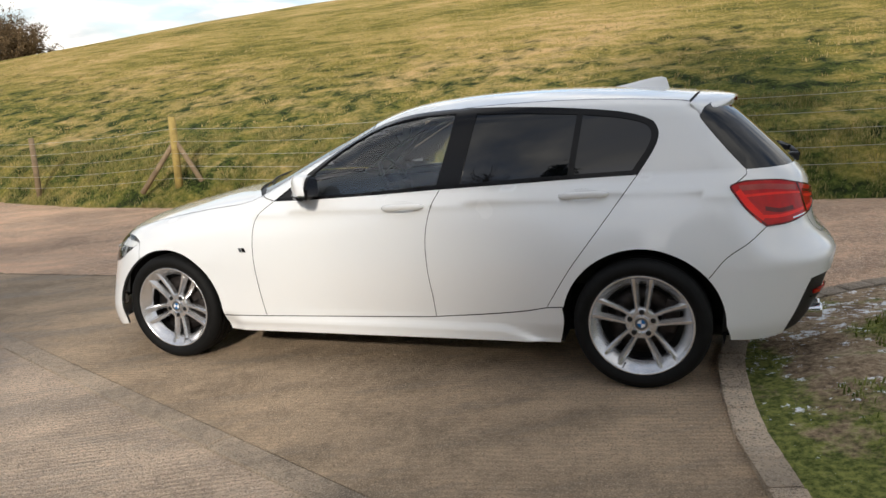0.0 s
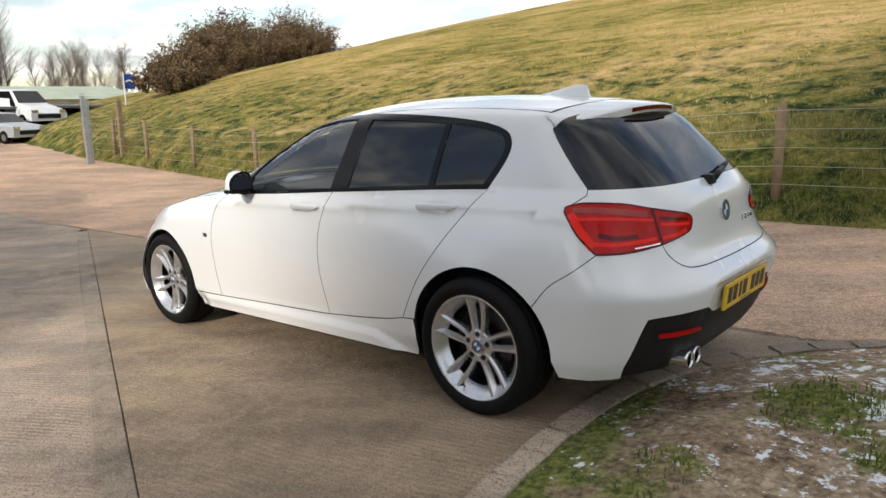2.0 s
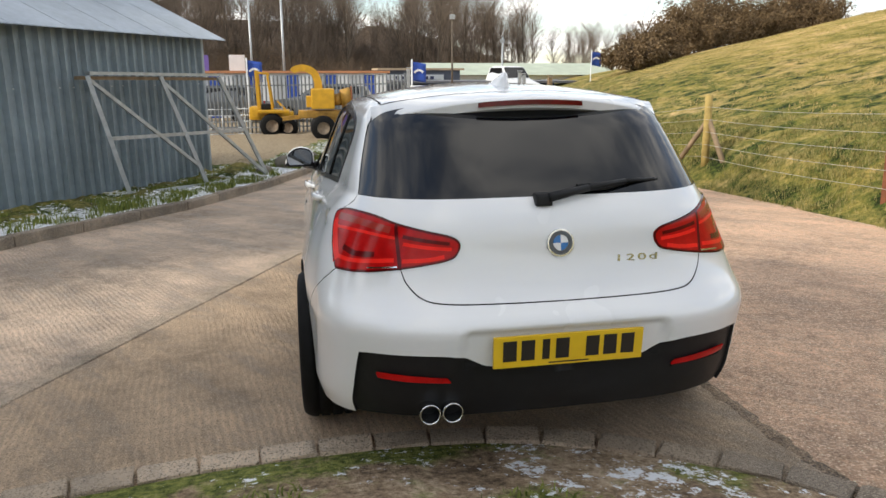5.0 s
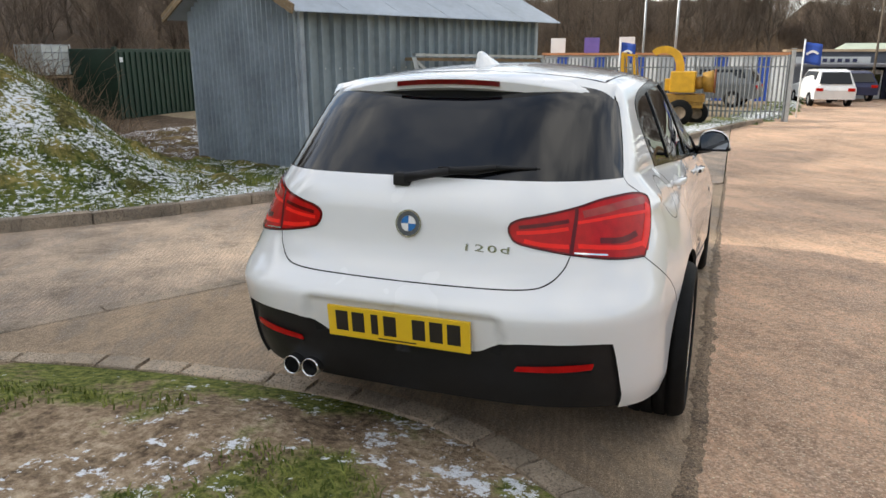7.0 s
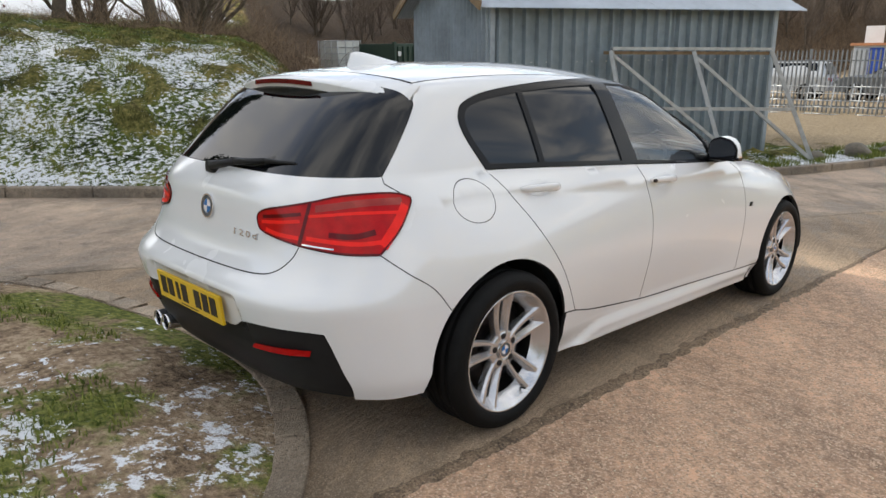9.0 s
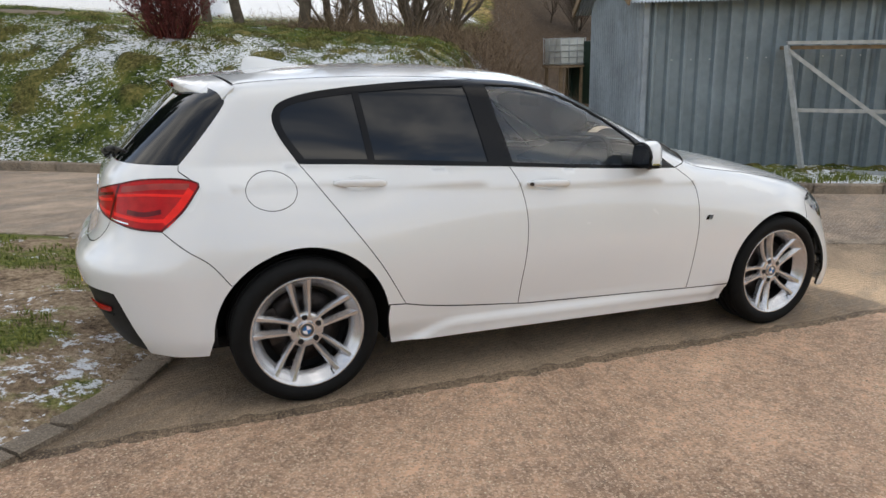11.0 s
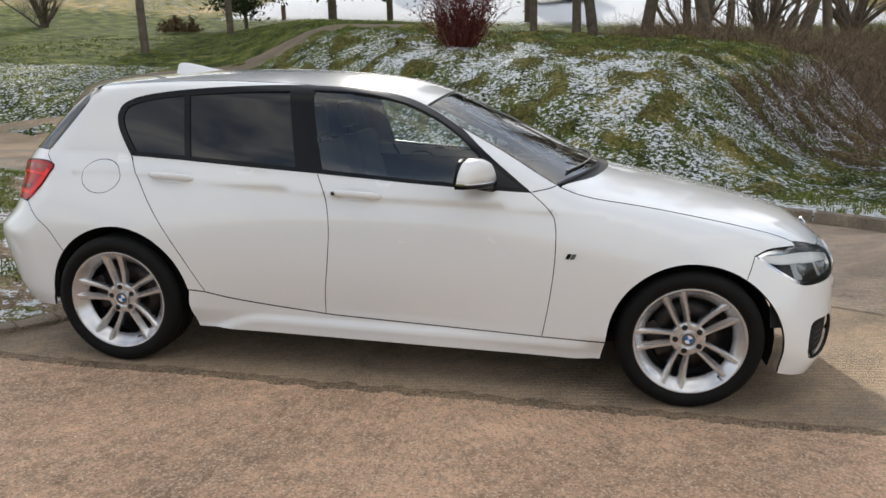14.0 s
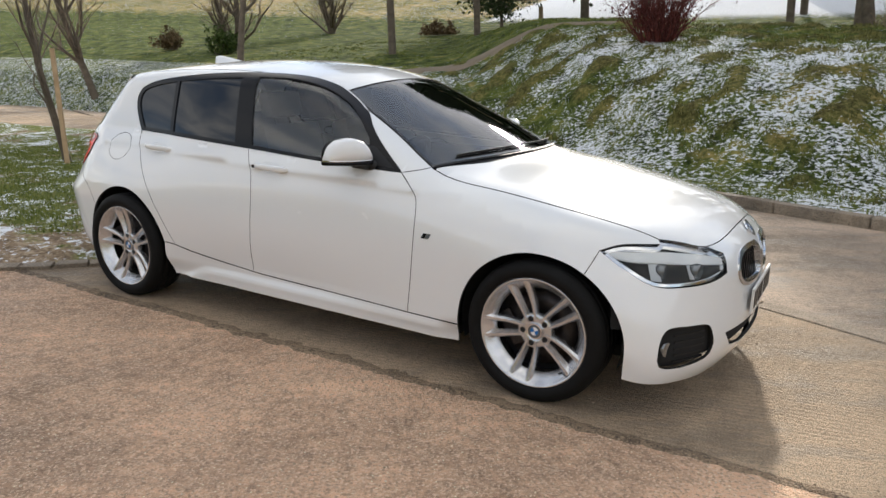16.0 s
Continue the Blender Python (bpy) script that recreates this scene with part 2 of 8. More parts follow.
def island_material():
    k = Mat("muddy_grass", 0.95, spec=0.15)
    n1, n2, n3 = k.noise(1.1, 5, 0.65), k.noise(4.5, 6, 0.7), k.noise(30, 4, 0.7)
    green = k.ramp(n3, (0.38, (0.06, 0.08, 0.018)), (0.62, (0.23, 0.24, 0.065)))
    mud = k.ramp(k.math("ADD", k.math("MULTIPLY", n2, 0.5), k.math("MULTIPLY", n3, 0.5)), (0.38, (0.10, 0.07, 0.045)), (0.5, (0.31, 0.225, 0.145)), (0.62, (0.56, 0.44, 0.31)))
    c = k.mix(k.ramp(k.math("ADD", k.attr("green"), k.math("MULTIPLY", k.math("SUBTRACT", n2, 0.5), 2.2)), (0.0, 0.0), (0.3, 1.0)), mud, green)
    lying = k.math("ADD", k.math("MULTIPLY", k.noise(2.6, 5, 0.7), 0.5), k.math("MULTIPLY", k.noise(20, 5, 0.75), 0.5))
    lying = k.math("SUBTRACT", lying, k.math("MULTIPLY", k.attr("bare"), 0.07))
    c = k.mix(k.ramp(lying, (0.532, 0.0), (0.545, 0.8), (0.575, 1.0)), c, (0.84, 0.86, 0.89))
    k.color(c)
    k.bump(k.math("ADD", n3, n2), 0.9, 0.03)
    return k.m


ISLAND = island_material()


def paint_material():
    k = Mat("white_paint", 0.32, 0.0, 1.0, 0.5)
    f = k.noise(1.6, 5, local=True)
    k.color(k.ramp(f, (0.3, (0.775, 0.78, 0.785)), (0.7, (0.80, 0.80, 0.795))))
    k.rough(k.ramp(k.noise(2.5, 3, local=True), (0.3, 0.20), (0.7, 0.28)))
    return k.m


def glass_material(name, tint, ior=1.7):
    """A thin pane: seen through, with a mirror gloss that grows at a glance."""
    m = bpy.data.materials.new(name)
    m.use_nodes = True
    nt = m.node_tree
    nt.nodes.clear()
    out = nt.nodes.new("ShaderNodeOutputMaterial")
    through_it = nt.nodes.new("ShaderNodeBsdfTransparent")
    through_it.inputs[0].default_value = (*tint, 1)
    gloss = nt.nodes.new("ShaderNodeBsdfGlossy")
    gloss.inputs["Roughness"].default_value = 0.015
    gloss.inputs["Color"].default_value = (1, 1, 1, 1)
    fr = nt.nodes.new("ShaderNodeFresnel")
    fr.inputs["IOR"].default_value = ior
    mix = nt.nodes.new("ShaderNodeMixShader")
    nt.links.new(fr.outputs[0], mix.inputs[0])
    nt.links.new(through_it.outputs[0], mix.inputs[1])
    nt.links.new(gloss.outputs[0], mix.inputs[2])
    nt.links.new(mix.outputs[0], out.inputs[0])
    return m


PAINT = paint_material()
GLOSS_BLACK = plain("gloss_black", (0.006, 0.006, 0.007), 0.2, spec=0.2, vary=0.2)
TRIM_BLACK = plain("black_plastic", (0.012, 0.012, 0.013), 0.5, spec=0.3, vary=0.25, scale=20, bump=0.1, bscale=400)
TINTED = plain("privacy_glass", (0.003, 0.0035, 0.005), 0.015, spec=0.5, vary=0.1)
CLEAR_GLASS = glass_material("clear_glass", (0.78, 0.84, 0.83), 1.95)
SIDE_GLASS = glass_material("side_glass", (0.84, 0.90, 0.90), 1.75)
LAMP_GLASS = glass_material("lamp_glass", (0.95, 0.96, 0.96), 1.3)
RED_LENS = plain("red_lens", (0.46, 0.005, 0.005), 0.15, spec=0.25, vary=0.25, scale=25)
RED_BRIGHT = plain("red_light_guide", (0.90, 0.022, 0.014), 0.18, spec=0.2, vary=0.1, scale=25)
RED_DULL = plain("brownish_red_lens", (0.34, 0.035, 0.025), 0.08, spec=0.4, vary=0.25, scale=20)
RED_DARK = plain("dark_red_pocket", (0.11, 0.002, 0.003), 0.10, spec=0.3, vary=0.3, scale=25)
CHROME = plain("chrome", (0.75, 0.75, 0.76), 0.12, 1.0, vary=0.05)
ALLOY = plain("silver_alloy", (0.60, 0.60, 0.615), 0.27, 0.8, coat=0.3, vary=0.14, scale=14)
# steel and barrel darkened: shade behind the spokes put into their colour
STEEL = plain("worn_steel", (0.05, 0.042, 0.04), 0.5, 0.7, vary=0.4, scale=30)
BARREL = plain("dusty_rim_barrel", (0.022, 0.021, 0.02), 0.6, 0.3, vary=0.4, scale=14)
RUBBER = plain("tyre_rubber", (0.006, 0.006, 0.006), 0.7, spec=0.18, vary=0.35, scale=18, bump=0.25, bscale=160)
# also on white panels' edges, as painted shade in the shut lines
NEAR_BLACK = plain("underbody_black", (0.008, 0.008, 0.008), 0.9, vary=0.4)
FABRIC = plain("dark_interior", (0.035, 0.035, 0.037), 0.8, vary=0.3, scale=12, bump=0.3, bscale=300)
# low base colour stands in for a dark reflection in the glass
MIRROR = plain("dimming_mirror_face", (0.22, 0.235, 0.26), 0.02, 1.0, vary=0.01)
BADGE_BLUE = plain("blue_enamel", (0.02, 0.16, 0.45), 0.2, coat=0.8, vary=0.08)
BADGE_WHITE = plain("white_enamel", (0.8, 0.8, 0.8), 0.2, coat=0.8, vary=0.04)
PLATE_YELLOW = plain("plate_yellow", (0.78, 0.50, 0.015), 0.35, vary=0.06, coat=0.2)
PLATE_WHITE = plain("plate_white", (0.75, 0.75, 0.73), 0.35, vary=0.06, coat=0.2)
INK = plain("plate_ink", (0.02, 0.015, 0.012), 0.4, vary=0.1)
LAMP_DARK = plain("lamp_inner", (0.035, 0.037, 0.04), 0.25, 0.1, vary=0.4, scale=30)
LAMP_LENS = plain("projector_lens", (0.16, 0.17, 0.18), 0.05, 0.6, coat=1.0, vary=0.3, scale=40)
TIN_GREEN = plain("grey_green_sheet", (0.22, 0.265, 0.29), 0.5, 0.2, vary=0.28, scale=1.0, bump=0.05, local=False)
TIN_LIGHT = plain("pale_roof_sheet", (0.42, 0.46, 0.50), 0.45, 0.4, vary=0.2, scale=1.0, local=False)
GALV = plain("galvanised_steel", (0.42, 0.44, 0.45), 0.45, 0.6, vary=0.25, scale=9, local=False)
PALE_STEEL = plain("dull_pale_steel", (0.20, 0.215, 0.225), 0.5, 0.5, vary=0.3, scale=9, local=False)
WIRE = plain("fence_wire", (0.45, 0.43, 0.38), 0.5, 0.5, vary=0.2)
OLD_WOOD = plain("weathered_timber", (0.24, 0.17, 0.10), 0.85, vary=0.4, scale=9, bump=0.4, bscale=40, local=False)
YELLOW_WOOD = plain("lichened_timber", (0.36, 0.26, 0.08), 0.85, vary=0.4, scale=9, bump=0.4, bscale=40, local=False)
RUST_WOOD = plain("rust_brown_timber", (0.20, 0.07, 0.03), 0.8, vary=0.3, scale=9, bump=0.4, bscale=40, local=False)
ROCK = plain("rough_rock", (0.16, 0.14, 0.11), 0.9, vary=0.45, scale=7, bump=0.7, bscale=30, local=False)
YELLOW = plain("yellow_paint", (0.62, 0.34, 0.015), 0.45, vary=0.2, scale=5, local=False)
YELLOW_DIRTY = plain("dirty_yellow_paint", (0.38, 0.21, 0.03), 0.6, vary=0.45, scale=5, local=False)
MUDDY = plain("mud_caked_rim", (0.22, 0.17, 0.12), 0.85, vary=0.4, scale=9)
FAR_WHITE = plain("white_panel", (0.72, 0.73, 0.73), 0.4, vary=0.08, scale=2, local=False)
FAR_SILVER = plain("silver_panel", (0.5, 0.52, 0.54), 0.35, 0.3, vary=0.1, scale=2, local=False)
FAR_GREY = plain("grey_panel", (0.10, 0.11, 0.12), 0.3, 0.2, vary=0.2, scale=2, local=False)
ORANGE = plain("orange_fascia", (0.50, 0.22, 0.10), 0.6, vary=0.2, scale=2, local=False)
SIGN_BLUE = plain("flag_blue", (0.02, 0.07, 0.36), 0.6, vary=0.15, scale=4, local=False)
BANNER = plain("purple_banner", (0.14, 0.10, 0.36), 0.6, vary=0.15, scale=4, local=False)
NAVY = plain("navy_cladding", (0.025, 0.03, 0.075), 0.6, vary=0.2, scale=2, local=False)
NAVY_GREY = plain("grey_cladding", (0.10, 0.11, 0.14), 0.6, vary=0.2, scale=2, local=False)
SLATE = plain("slate_roof", (0.12, 0.12, 0.13), 0.7, vary=0.25, scale=2, local=False)
TAN = plain("tan_fascia", (0.40, 0.30, 0.20), 0.7, vary=0.2, scale=2, local=False)
PALE_GREEN = plain("pale_green_sheet", (0.42, 0.47, 0.36), 0.6, vary=0.15, scale=1, local=False)
DARK_GREEN = plain("green_container_paint", (0.013, 0.036, 0.022), 0.5, vary=0.3, scale=2, local=False)
TANK = plain("cloudy_plastic", (0.55, 0.56, 0.52), 0.5, vary=0.15, scale=3)


def leafy(name, lo, hi, rough=0.85, through_light=0.25):
    """Foliage and stems: every piece takes a tone of its own."""
    k = Mat(name, rough, spec=0.2)
    r = k.node("ShaderNodeNewGeometry").outputs["Random Per Island"]
    f = k.math("ADD", k.math("MULTIPLY", r, 0.7), k.math("MULTIPLY", k.noise(1.2, 3), 0.3))
    k.color(k.ramp(f, (0.15, lo), (0.85, hi)))
    return k.m


GRIT = leafy("pale_grit", (0.22, 0.16, 0.10), (0.80, 0.66, 0.50))
BARK = plain("grey_brown_bark", (0.12, 0.095, 0.07), 0.9, vary=0.45, scale=6, bump=0.6, bscale=35, local=False)
TWIG = leafy("winter_twigs", (0.11, 0.085, 0.066), (0.30, 0.235, 0.185))
THICKET = leafy("pale_brown_twigs", (0.10, 0.068, 0.04), (0.28, 0.195, 0.115))
RED_TWIG = leafy("red_twigs", (0.045, 0.016, 0.014), (0.17, 0.045, 0.038))
BRAMBLE = leafy("dead_brambles", (0.08, 0.056, 0.036), (0.30, 0.21, 0.135))
LEAF = leafy("evergreen_leaves", (0.025, 0.045, 0.012), (0.09, 0.13, 0.03))
DRY_LEAF = leafy("dry_brown_leaves", (0.075, 0.05, 0.026), (0.22, 0.15, 0.08))
TUSSOCK = leafy("brown_tussock_grass", (0.05, 0.06, 0.016), (0.21, 0.19, 0.06))
NEEDLE = leafy("conifer_needles", (0.012, 0.025, 0.010), (0.05, 0.07, 0.025))
GRASS = leafy("green_grass", (0.07, 0.10, 0.02), (0.26, 0.28, 0.07))
HILL_GRASS = leafy("pasture_grass", (0.20, 0.18, 0.045), (0.54, 0.40, 0.18))
STRAW = leafy("rough_grass", (0.11, 0.125, 0.03), (0.36, 0.30, 0.12))
PALE_WOOD = plain("pale_sawn_timber", (0.48, 0.33, 0.19), 0.8, vary=0.2, scale=9, local=False)
TARMAC = plain("muddy_track", (0.19, 0.145, 0.095), 0.85, vary=0.3, scale=2, bump=0.5, bscale=80, local=False)

# ---- building helpers ----
def finish(name, bm, material, parent=None, label="", smooth=False):
    me = bpy.data.meshes.new(name)
    bm.to_mesh(me)
    bm.free()
    for m in material if isinstance(material, (list, tuple)) else [material]:
        me.materials.append(m)
    if smooth:
        me.shade_smooth()
    ob = new(name, me)
    if parent is not None:
        ob.parent = parent
    return tagged(ob, label=label)


def part(name, bm, material, parent, label="", smooth=False):
    return finish(name, bm, material, parent, label, smooth)


def thing(name, m, label, category, group="", kind=""):
    ob = new(name)
    ob.matrix_world = m
    ob.empty_display_size = 0.1
    return tagged(ob, label, category, group, kind)


def box(bm, c, s, m=None, bevel=0.0, mat=0):
    """A box of size s round c, turned by m."""
    r = bmesh.ops.create_cube(bm, size=1.0)
    vs = r["verts"]
    t = Matrix.Translation(c) @ (m.to_4x4() if m is not None else Matrix.Identity(4)) @ Matrix.Diagonal((*s, 1))
    bmesh.ops.transform(bm, matrix=t, verts=vs)
    fs = {f for v in vs for f in v.link_faces}
    for f in fs:
        f.material_index = mat
    if bevel:
        bmesh.ops.bevel(bm, geom=list({e for v in vs for e in v.link_edges}), offset=bevel, segments=2, affect="EDGES", profile=0.7)
    return vs


def bar(bm, a, b, r, n=8, r2=None, mat=0, caps=True):
    """A round bar from a to b."""
    a, b = Vector(a), Vector(b)
    d = b - a
    q = d.to_track_quat("Z", "Y").to_matrix()
    r2 = r if r2 is None else r2
    lo, hi = [], []
    for k in range(n):
        w = 2 * math.pi * k / n
        o = q @ Vector((math.cos(w), math.sin(w), 0))
        lo.append(bm.verts.new(a + o * r))
        hi.append(bm.verts.new(b + o * r2))
    for k in range(n):
        f = bm.faces.new((lo[k], lo[(k + 1) % n], hi[(k + 1) % n], hi[k]))
        f.material_index, f.smooth = mat, True
    if caps:
        bm.faces.new(lo[::-1]).material_index = mat
        bm.faces.new(hi).material_index = mat


def beam(bm, a, b, w, h, mat=0, up=(0, 0, 1)):
    """A square bar from a to b."""
    a, b = Vector(a), Vector(b)
    d = (b - a).normalized()
    side = d.cross(Vector(up))
    if side.length < 1e-3:
        side = d.cross(Vector((1, 0, 0)))
    side.normalize()
    top = side.cross(d)
    vs = []
    for p in (a, b):
        for i, j in ((-1, -1), (1, -1), (1, 1), (-1, 1)):
            vs.append(bm.verts.new(p + side * (i * w / 2) + top * (j * h / 2)))
    for f in ((0, 1, 5, 4), (1, 2, 6, 5), (2, 3, 7, 6), (3, 0, 4, 7), (3, 2, 1, 0), (4, 5, 6, 7)):
        bm.faces.new([vs[k] for k in f]).material_index = mat


def smooth_step(a, b, x):
    t = np.clip((np.asarray(x, float) - a) / (b - a), 0, 1)
    return t * t * (3 - 2 * t)


# ---- the lie of the land ----
KERB_X = [-30, -12, -8, -5, -3.5, -2.45, -1, 0.16, 1.15, 2.4, 3.4, 4.5, 5.7, 7.5, 10.6, 12.4, 18, 20.5, 27, 45]
KERB_Y = [9.5, 8.6, 8.4, 8.0, 7.55, 7.0, 6.05, 5.1, 4.53, 4.14, 3.8, 3.2, 2.52, 1.85, 0.75, 0.33, -1.25, -2.2, -3.4, -5]
FOOT_X = [-40, -3, 3, 7, 11.5, 15.4, 20, 28, 60]
FOOT_Y = [-4.3, -4.65, -4.93, -5.05, -5.65, -5.95, -6.4, -8.2, -13.5]


def kerb_y(x):
    return np.interp(x, KERB_X, KERB_Y)


def foot_y(x):
    return np.interp(x, FOOT_X, FOOT_Y)


def road_z(x, y):
    x, y = np.asarray(x, float), np.asarray(y, float)
    run = np.interp(x, [-60, -20, 8.5, 11, 15.5, 20.1, 30.3, 61.5, 311], [1.6, 1.0, -0.425, -0.46, -0.47, -0.52, -0.66, -0.83, -1.6])
    return run - 0.01 * np.clip(y, -20, 20)


def land(x, y):
    """Height of the open ground."""
    x, y = np.asarray(x, float), np.asarray(y, float)
    z = road_z(x, y)
    # grassy hill on one side
    d = foot_y(x) - y
    crest = np.interp(x, [-60, 0, 19, 26, 36, 46, 60, 90, 400], [8, 8.2, 7.6, 7.2, 6.2, 4.9, 3.0, -0.5, -2])
    u = np.clip(d / 36, 0, 1)
    hill = 0.42 * smooth_step(0.0, 0.9, d) + np.maximum(crest - z - 0.4, 0) * (1 - (1 - u) ** 1.35) * smooth_step(0, 1.5, d)
    hill -= 0.05 * np.maximum(d - 38, 0)
    z = z + np.where(d > 0, hill, 0)
    # slope and mound on the other side
    k = (y - kerb_y(x)) * 0.88
    q = x - 0.55 * (y - 7.5)
    rise = (0.14 * np.clip(y - 4, 0, 11.4) + 0.105 * np.maximum(y - 15.4, 0)) * (1 - smooth_step(3.0, 5.5, q))
    rise = rise + (0.10 * np.maximum(y - 27, 0) + 0.07 * np.maximum(-x - 18, 0) * smooth_step(6, 20, y)) * (1 - smooth_step(0, 20, q))
    left = (x + 3.5) * 0.84 + (y - 7.55) * 0.54
    mound = np.interp(k, [0, 0.5, 1.0, 1.4, 1.75, 2.2, 3.2, 4.2, 7, 10, 14], [0, 0.02, 0.14, 0.37, 0.55, 0.74, 0.93, 1.0, 0.95, 0.6, 0])
    mound = mound * (1 - smooth_step(2.2, 4.5, q)) * smooth_step(-0.3, 2.6, left)
    bank = np.where(k > 0, 0.11 + rise * smooth_step(0, 1.5, k) + mound, 0)
    run = x * 0.9 + y * 0.43
    far = np.interp(run, [56, 66, 85, 110, 160], [0, 1.2, 5.5, 10, 14]) * smooth_step(-60, -8, y) * smooth_step(5, 22, x)
    z = z + bank + far
    return z


def stations(fine_lo, fine_hi, step, lo, hi):
    s = list(np.arange(fine_lo, fine_hi, step))
    g, a = step, fine_hi
    while a < hi:
        s.append(a)
        g *= 1.16
        a += g
    g, a = step, fine_lo - step
    while a > lo:
        s.insert(0, a)
        g *= 1.16
        a -= g
    return np.array([lo] + s + [hi])


def tussock(x, y):
    """Humps of rough grass on the mound, about a third of a metre wide."""
    return max(-1.0, min(1.0, 1.7 * noise.noise(Vector((x * 2.0, y * 2.0, 9))) + 0.6 * noise.noise(Vector((x * 4.6, y * 4.6, 4)))))


def make_ground():
    xs, ys = stations(-9, 11, 0.10, -420, 460), stations(-9, 13, 0.10, -430, 430)
    X, Y = np.meshgrid(xs, ys, indexing="ij")
    Z = land(X, Y)
    d, k = foot_y(X) - Y, (Y - kerb_y(X)) * 0.88
    onroad = (d < 0.06) & (k < 0.1)
    near = np.maximum(0, 1 - np.hypot(X, Y) / 60)
    rough = np.array([[noise.noise(Vector((x * 1.3, y * 1.3, 0))) * 0.05 + noise.noise(Vector((x * 3.1, y * 3.1, 5))) * 0.055 for y in ys] for x in xs])
    Z = np.where(onroad, road_z(X, Y) - 0.09, Z + rough * near * np.clip(np.maximum(d, k), 0, 1))
    tuft = np.array([[tussock(x, y) if -7 < x < 12 and 2 < y < 13 else 0.0 for y in ys] for x in xs]) * smooth_step(0.25, 0.8, k)
    Z = Z + 0.10 * np.maximum(tuft, 0)
    nx, ny = len(xs), len(ys)
    verts = np.stack([X, Y, Z], -1).reshape(-1, 3)
    i, j = np.meshgrid(np.arange(nx - 1), np.arange(ny - 1), indexing="ij")
    a = (i * ny + j).ravel()
    faces = np.stack([a, a + ny, a + ny + 1, a + 1], -1)
    me = bpy.data.meshes.new("ground")
    me.from_pydata(verts.tolist(), [], faces.tolist())
    me.shade_smooth()
    q = X - 0.55 * (Y - 7.5)
    left = (X + 3.5) * 0.84 + (Y - 7.55) * 0.54
    hill = d > 0
    snow = np.where(hill, 0, 0.62) * (k > 0)
    wide_patch = np.array([[noise.noise(Vector((x * 0.55 + 3, y * 0.9, 2))) for y in ys] for x in xs])
    snow = np.where((k > 0) & (Y < 14) & (left > -1), 0.47 - 0.16 * (1 - smooth_step(1.0, 4.2, left)) + 0.08 * smooth_step(1.5, 2.6, k) + 0.12 * (1 - smooth_step(0.2, 0.9, k)) - 0.30 * smooth_step(3.2, 5.2, k) - 0.10 * smooth_step(2.0, 4.4, q) + 0.18 * wide_patch + 0.05, np.where(k > 0, 0.2, 0))
    snow = np.where((Y > 31) & (X < 15), np.where(X > -15, 0.95, 0.34), snow)
    snow = np.where((X < -8.5) & (X > -30) & (Y > 7.6) & (Y < 13), 0.42, snow)
    snow = np.where((k > 0) & (X > 3.5) & (X < 11) & (k < 0.9), 0.66, snow)
    dry = np.where(hill, 0.42 + 0.50 * smooth_step(1.5, 14, d), 0.15 + 0.15 * smooth_step(0.5, 2.5, q) * (k > 0.8) * (Y < 13) + 0.4 * (Y > 31))
    brown = np.where((k > 2) & (q > 2.2) & (Y > 7.5), smooth_step(2.2, 4.0, q), 0) * (X < 60)
    gravel = np.where((k > 1.2) & (X > 10.2), smooth_step(10, 12, X - 0.5 * np.maximum(Y - 8, 0)), 0) * (X * 0.9 + Y * 0.43 < 58) * (Y > -20)
    snow = np.where(brown > 0.3, np.where(Y < 14, 0.42, 0.14), snow) * (gravel < 0.5) * (X * 0.9 + Y * 0.43 < 60)
    brown = np.maximum(brown, (X * 0.9 + Y * 0.43 > 57) * (Y > -45) * (X > 4) * 1.0)
    for key, value in (("snow", snow), ("dry", dry), ("brown", brown), ("gravel", gravel), ("tuft", tuft)):
        at = me.attributes.new(key, "FLOAT", "POINT")
        at.data.foreach_set("value", np.asarray(value, float).ravel())
    me.materials.append(GROUND)
    return tagged(new("ground", me), "grassy hillside and verges with patches of thin melting snow", "ground", kind="structure")


def joint_y(x):
    return np.clip(1.94 - 0.40 * np.asarray(x, float), -0.93, None)


def slab(name, xs, lo, hi, material, label, rows=8, lift=0.0):
    """A sheet of roadway between two edges, with a skirt below it."""
    bm = bmesh.new()
    grid = []
    for x in xs:
        a, b = float(lo(x)), float(hi(x))
        b = max(b, a + 0.001)
        grid.append([bm.verts.new((x, a + (b - a) * t / rows, float(road_z(x, a + (b - a) * t / rows)) + lift)) for t in range(rows + 1)])
    for p, q in zip(grid, grid[1:]):
        for t in range(rows):
            bm.faces.new((p[t], q[t], q[t + 1], p[t + 1]))
    edge = [e for e in bm.edges if e.is_boundary]
    r = bmesh.ops.extrude_edge_only(bm, edges=edge)
    bmesh.ops.translate(bm, verts=[v for v in r["geom"] if isinstance(v, bmesh.types.BMVert)], vec=(0, 0, -0.07))
    bmesh.ops.recalc_face_normals(bm, faces=bm.faces[:])
    return tagged(finish(name, bm, material), label, "road", kind="structure")


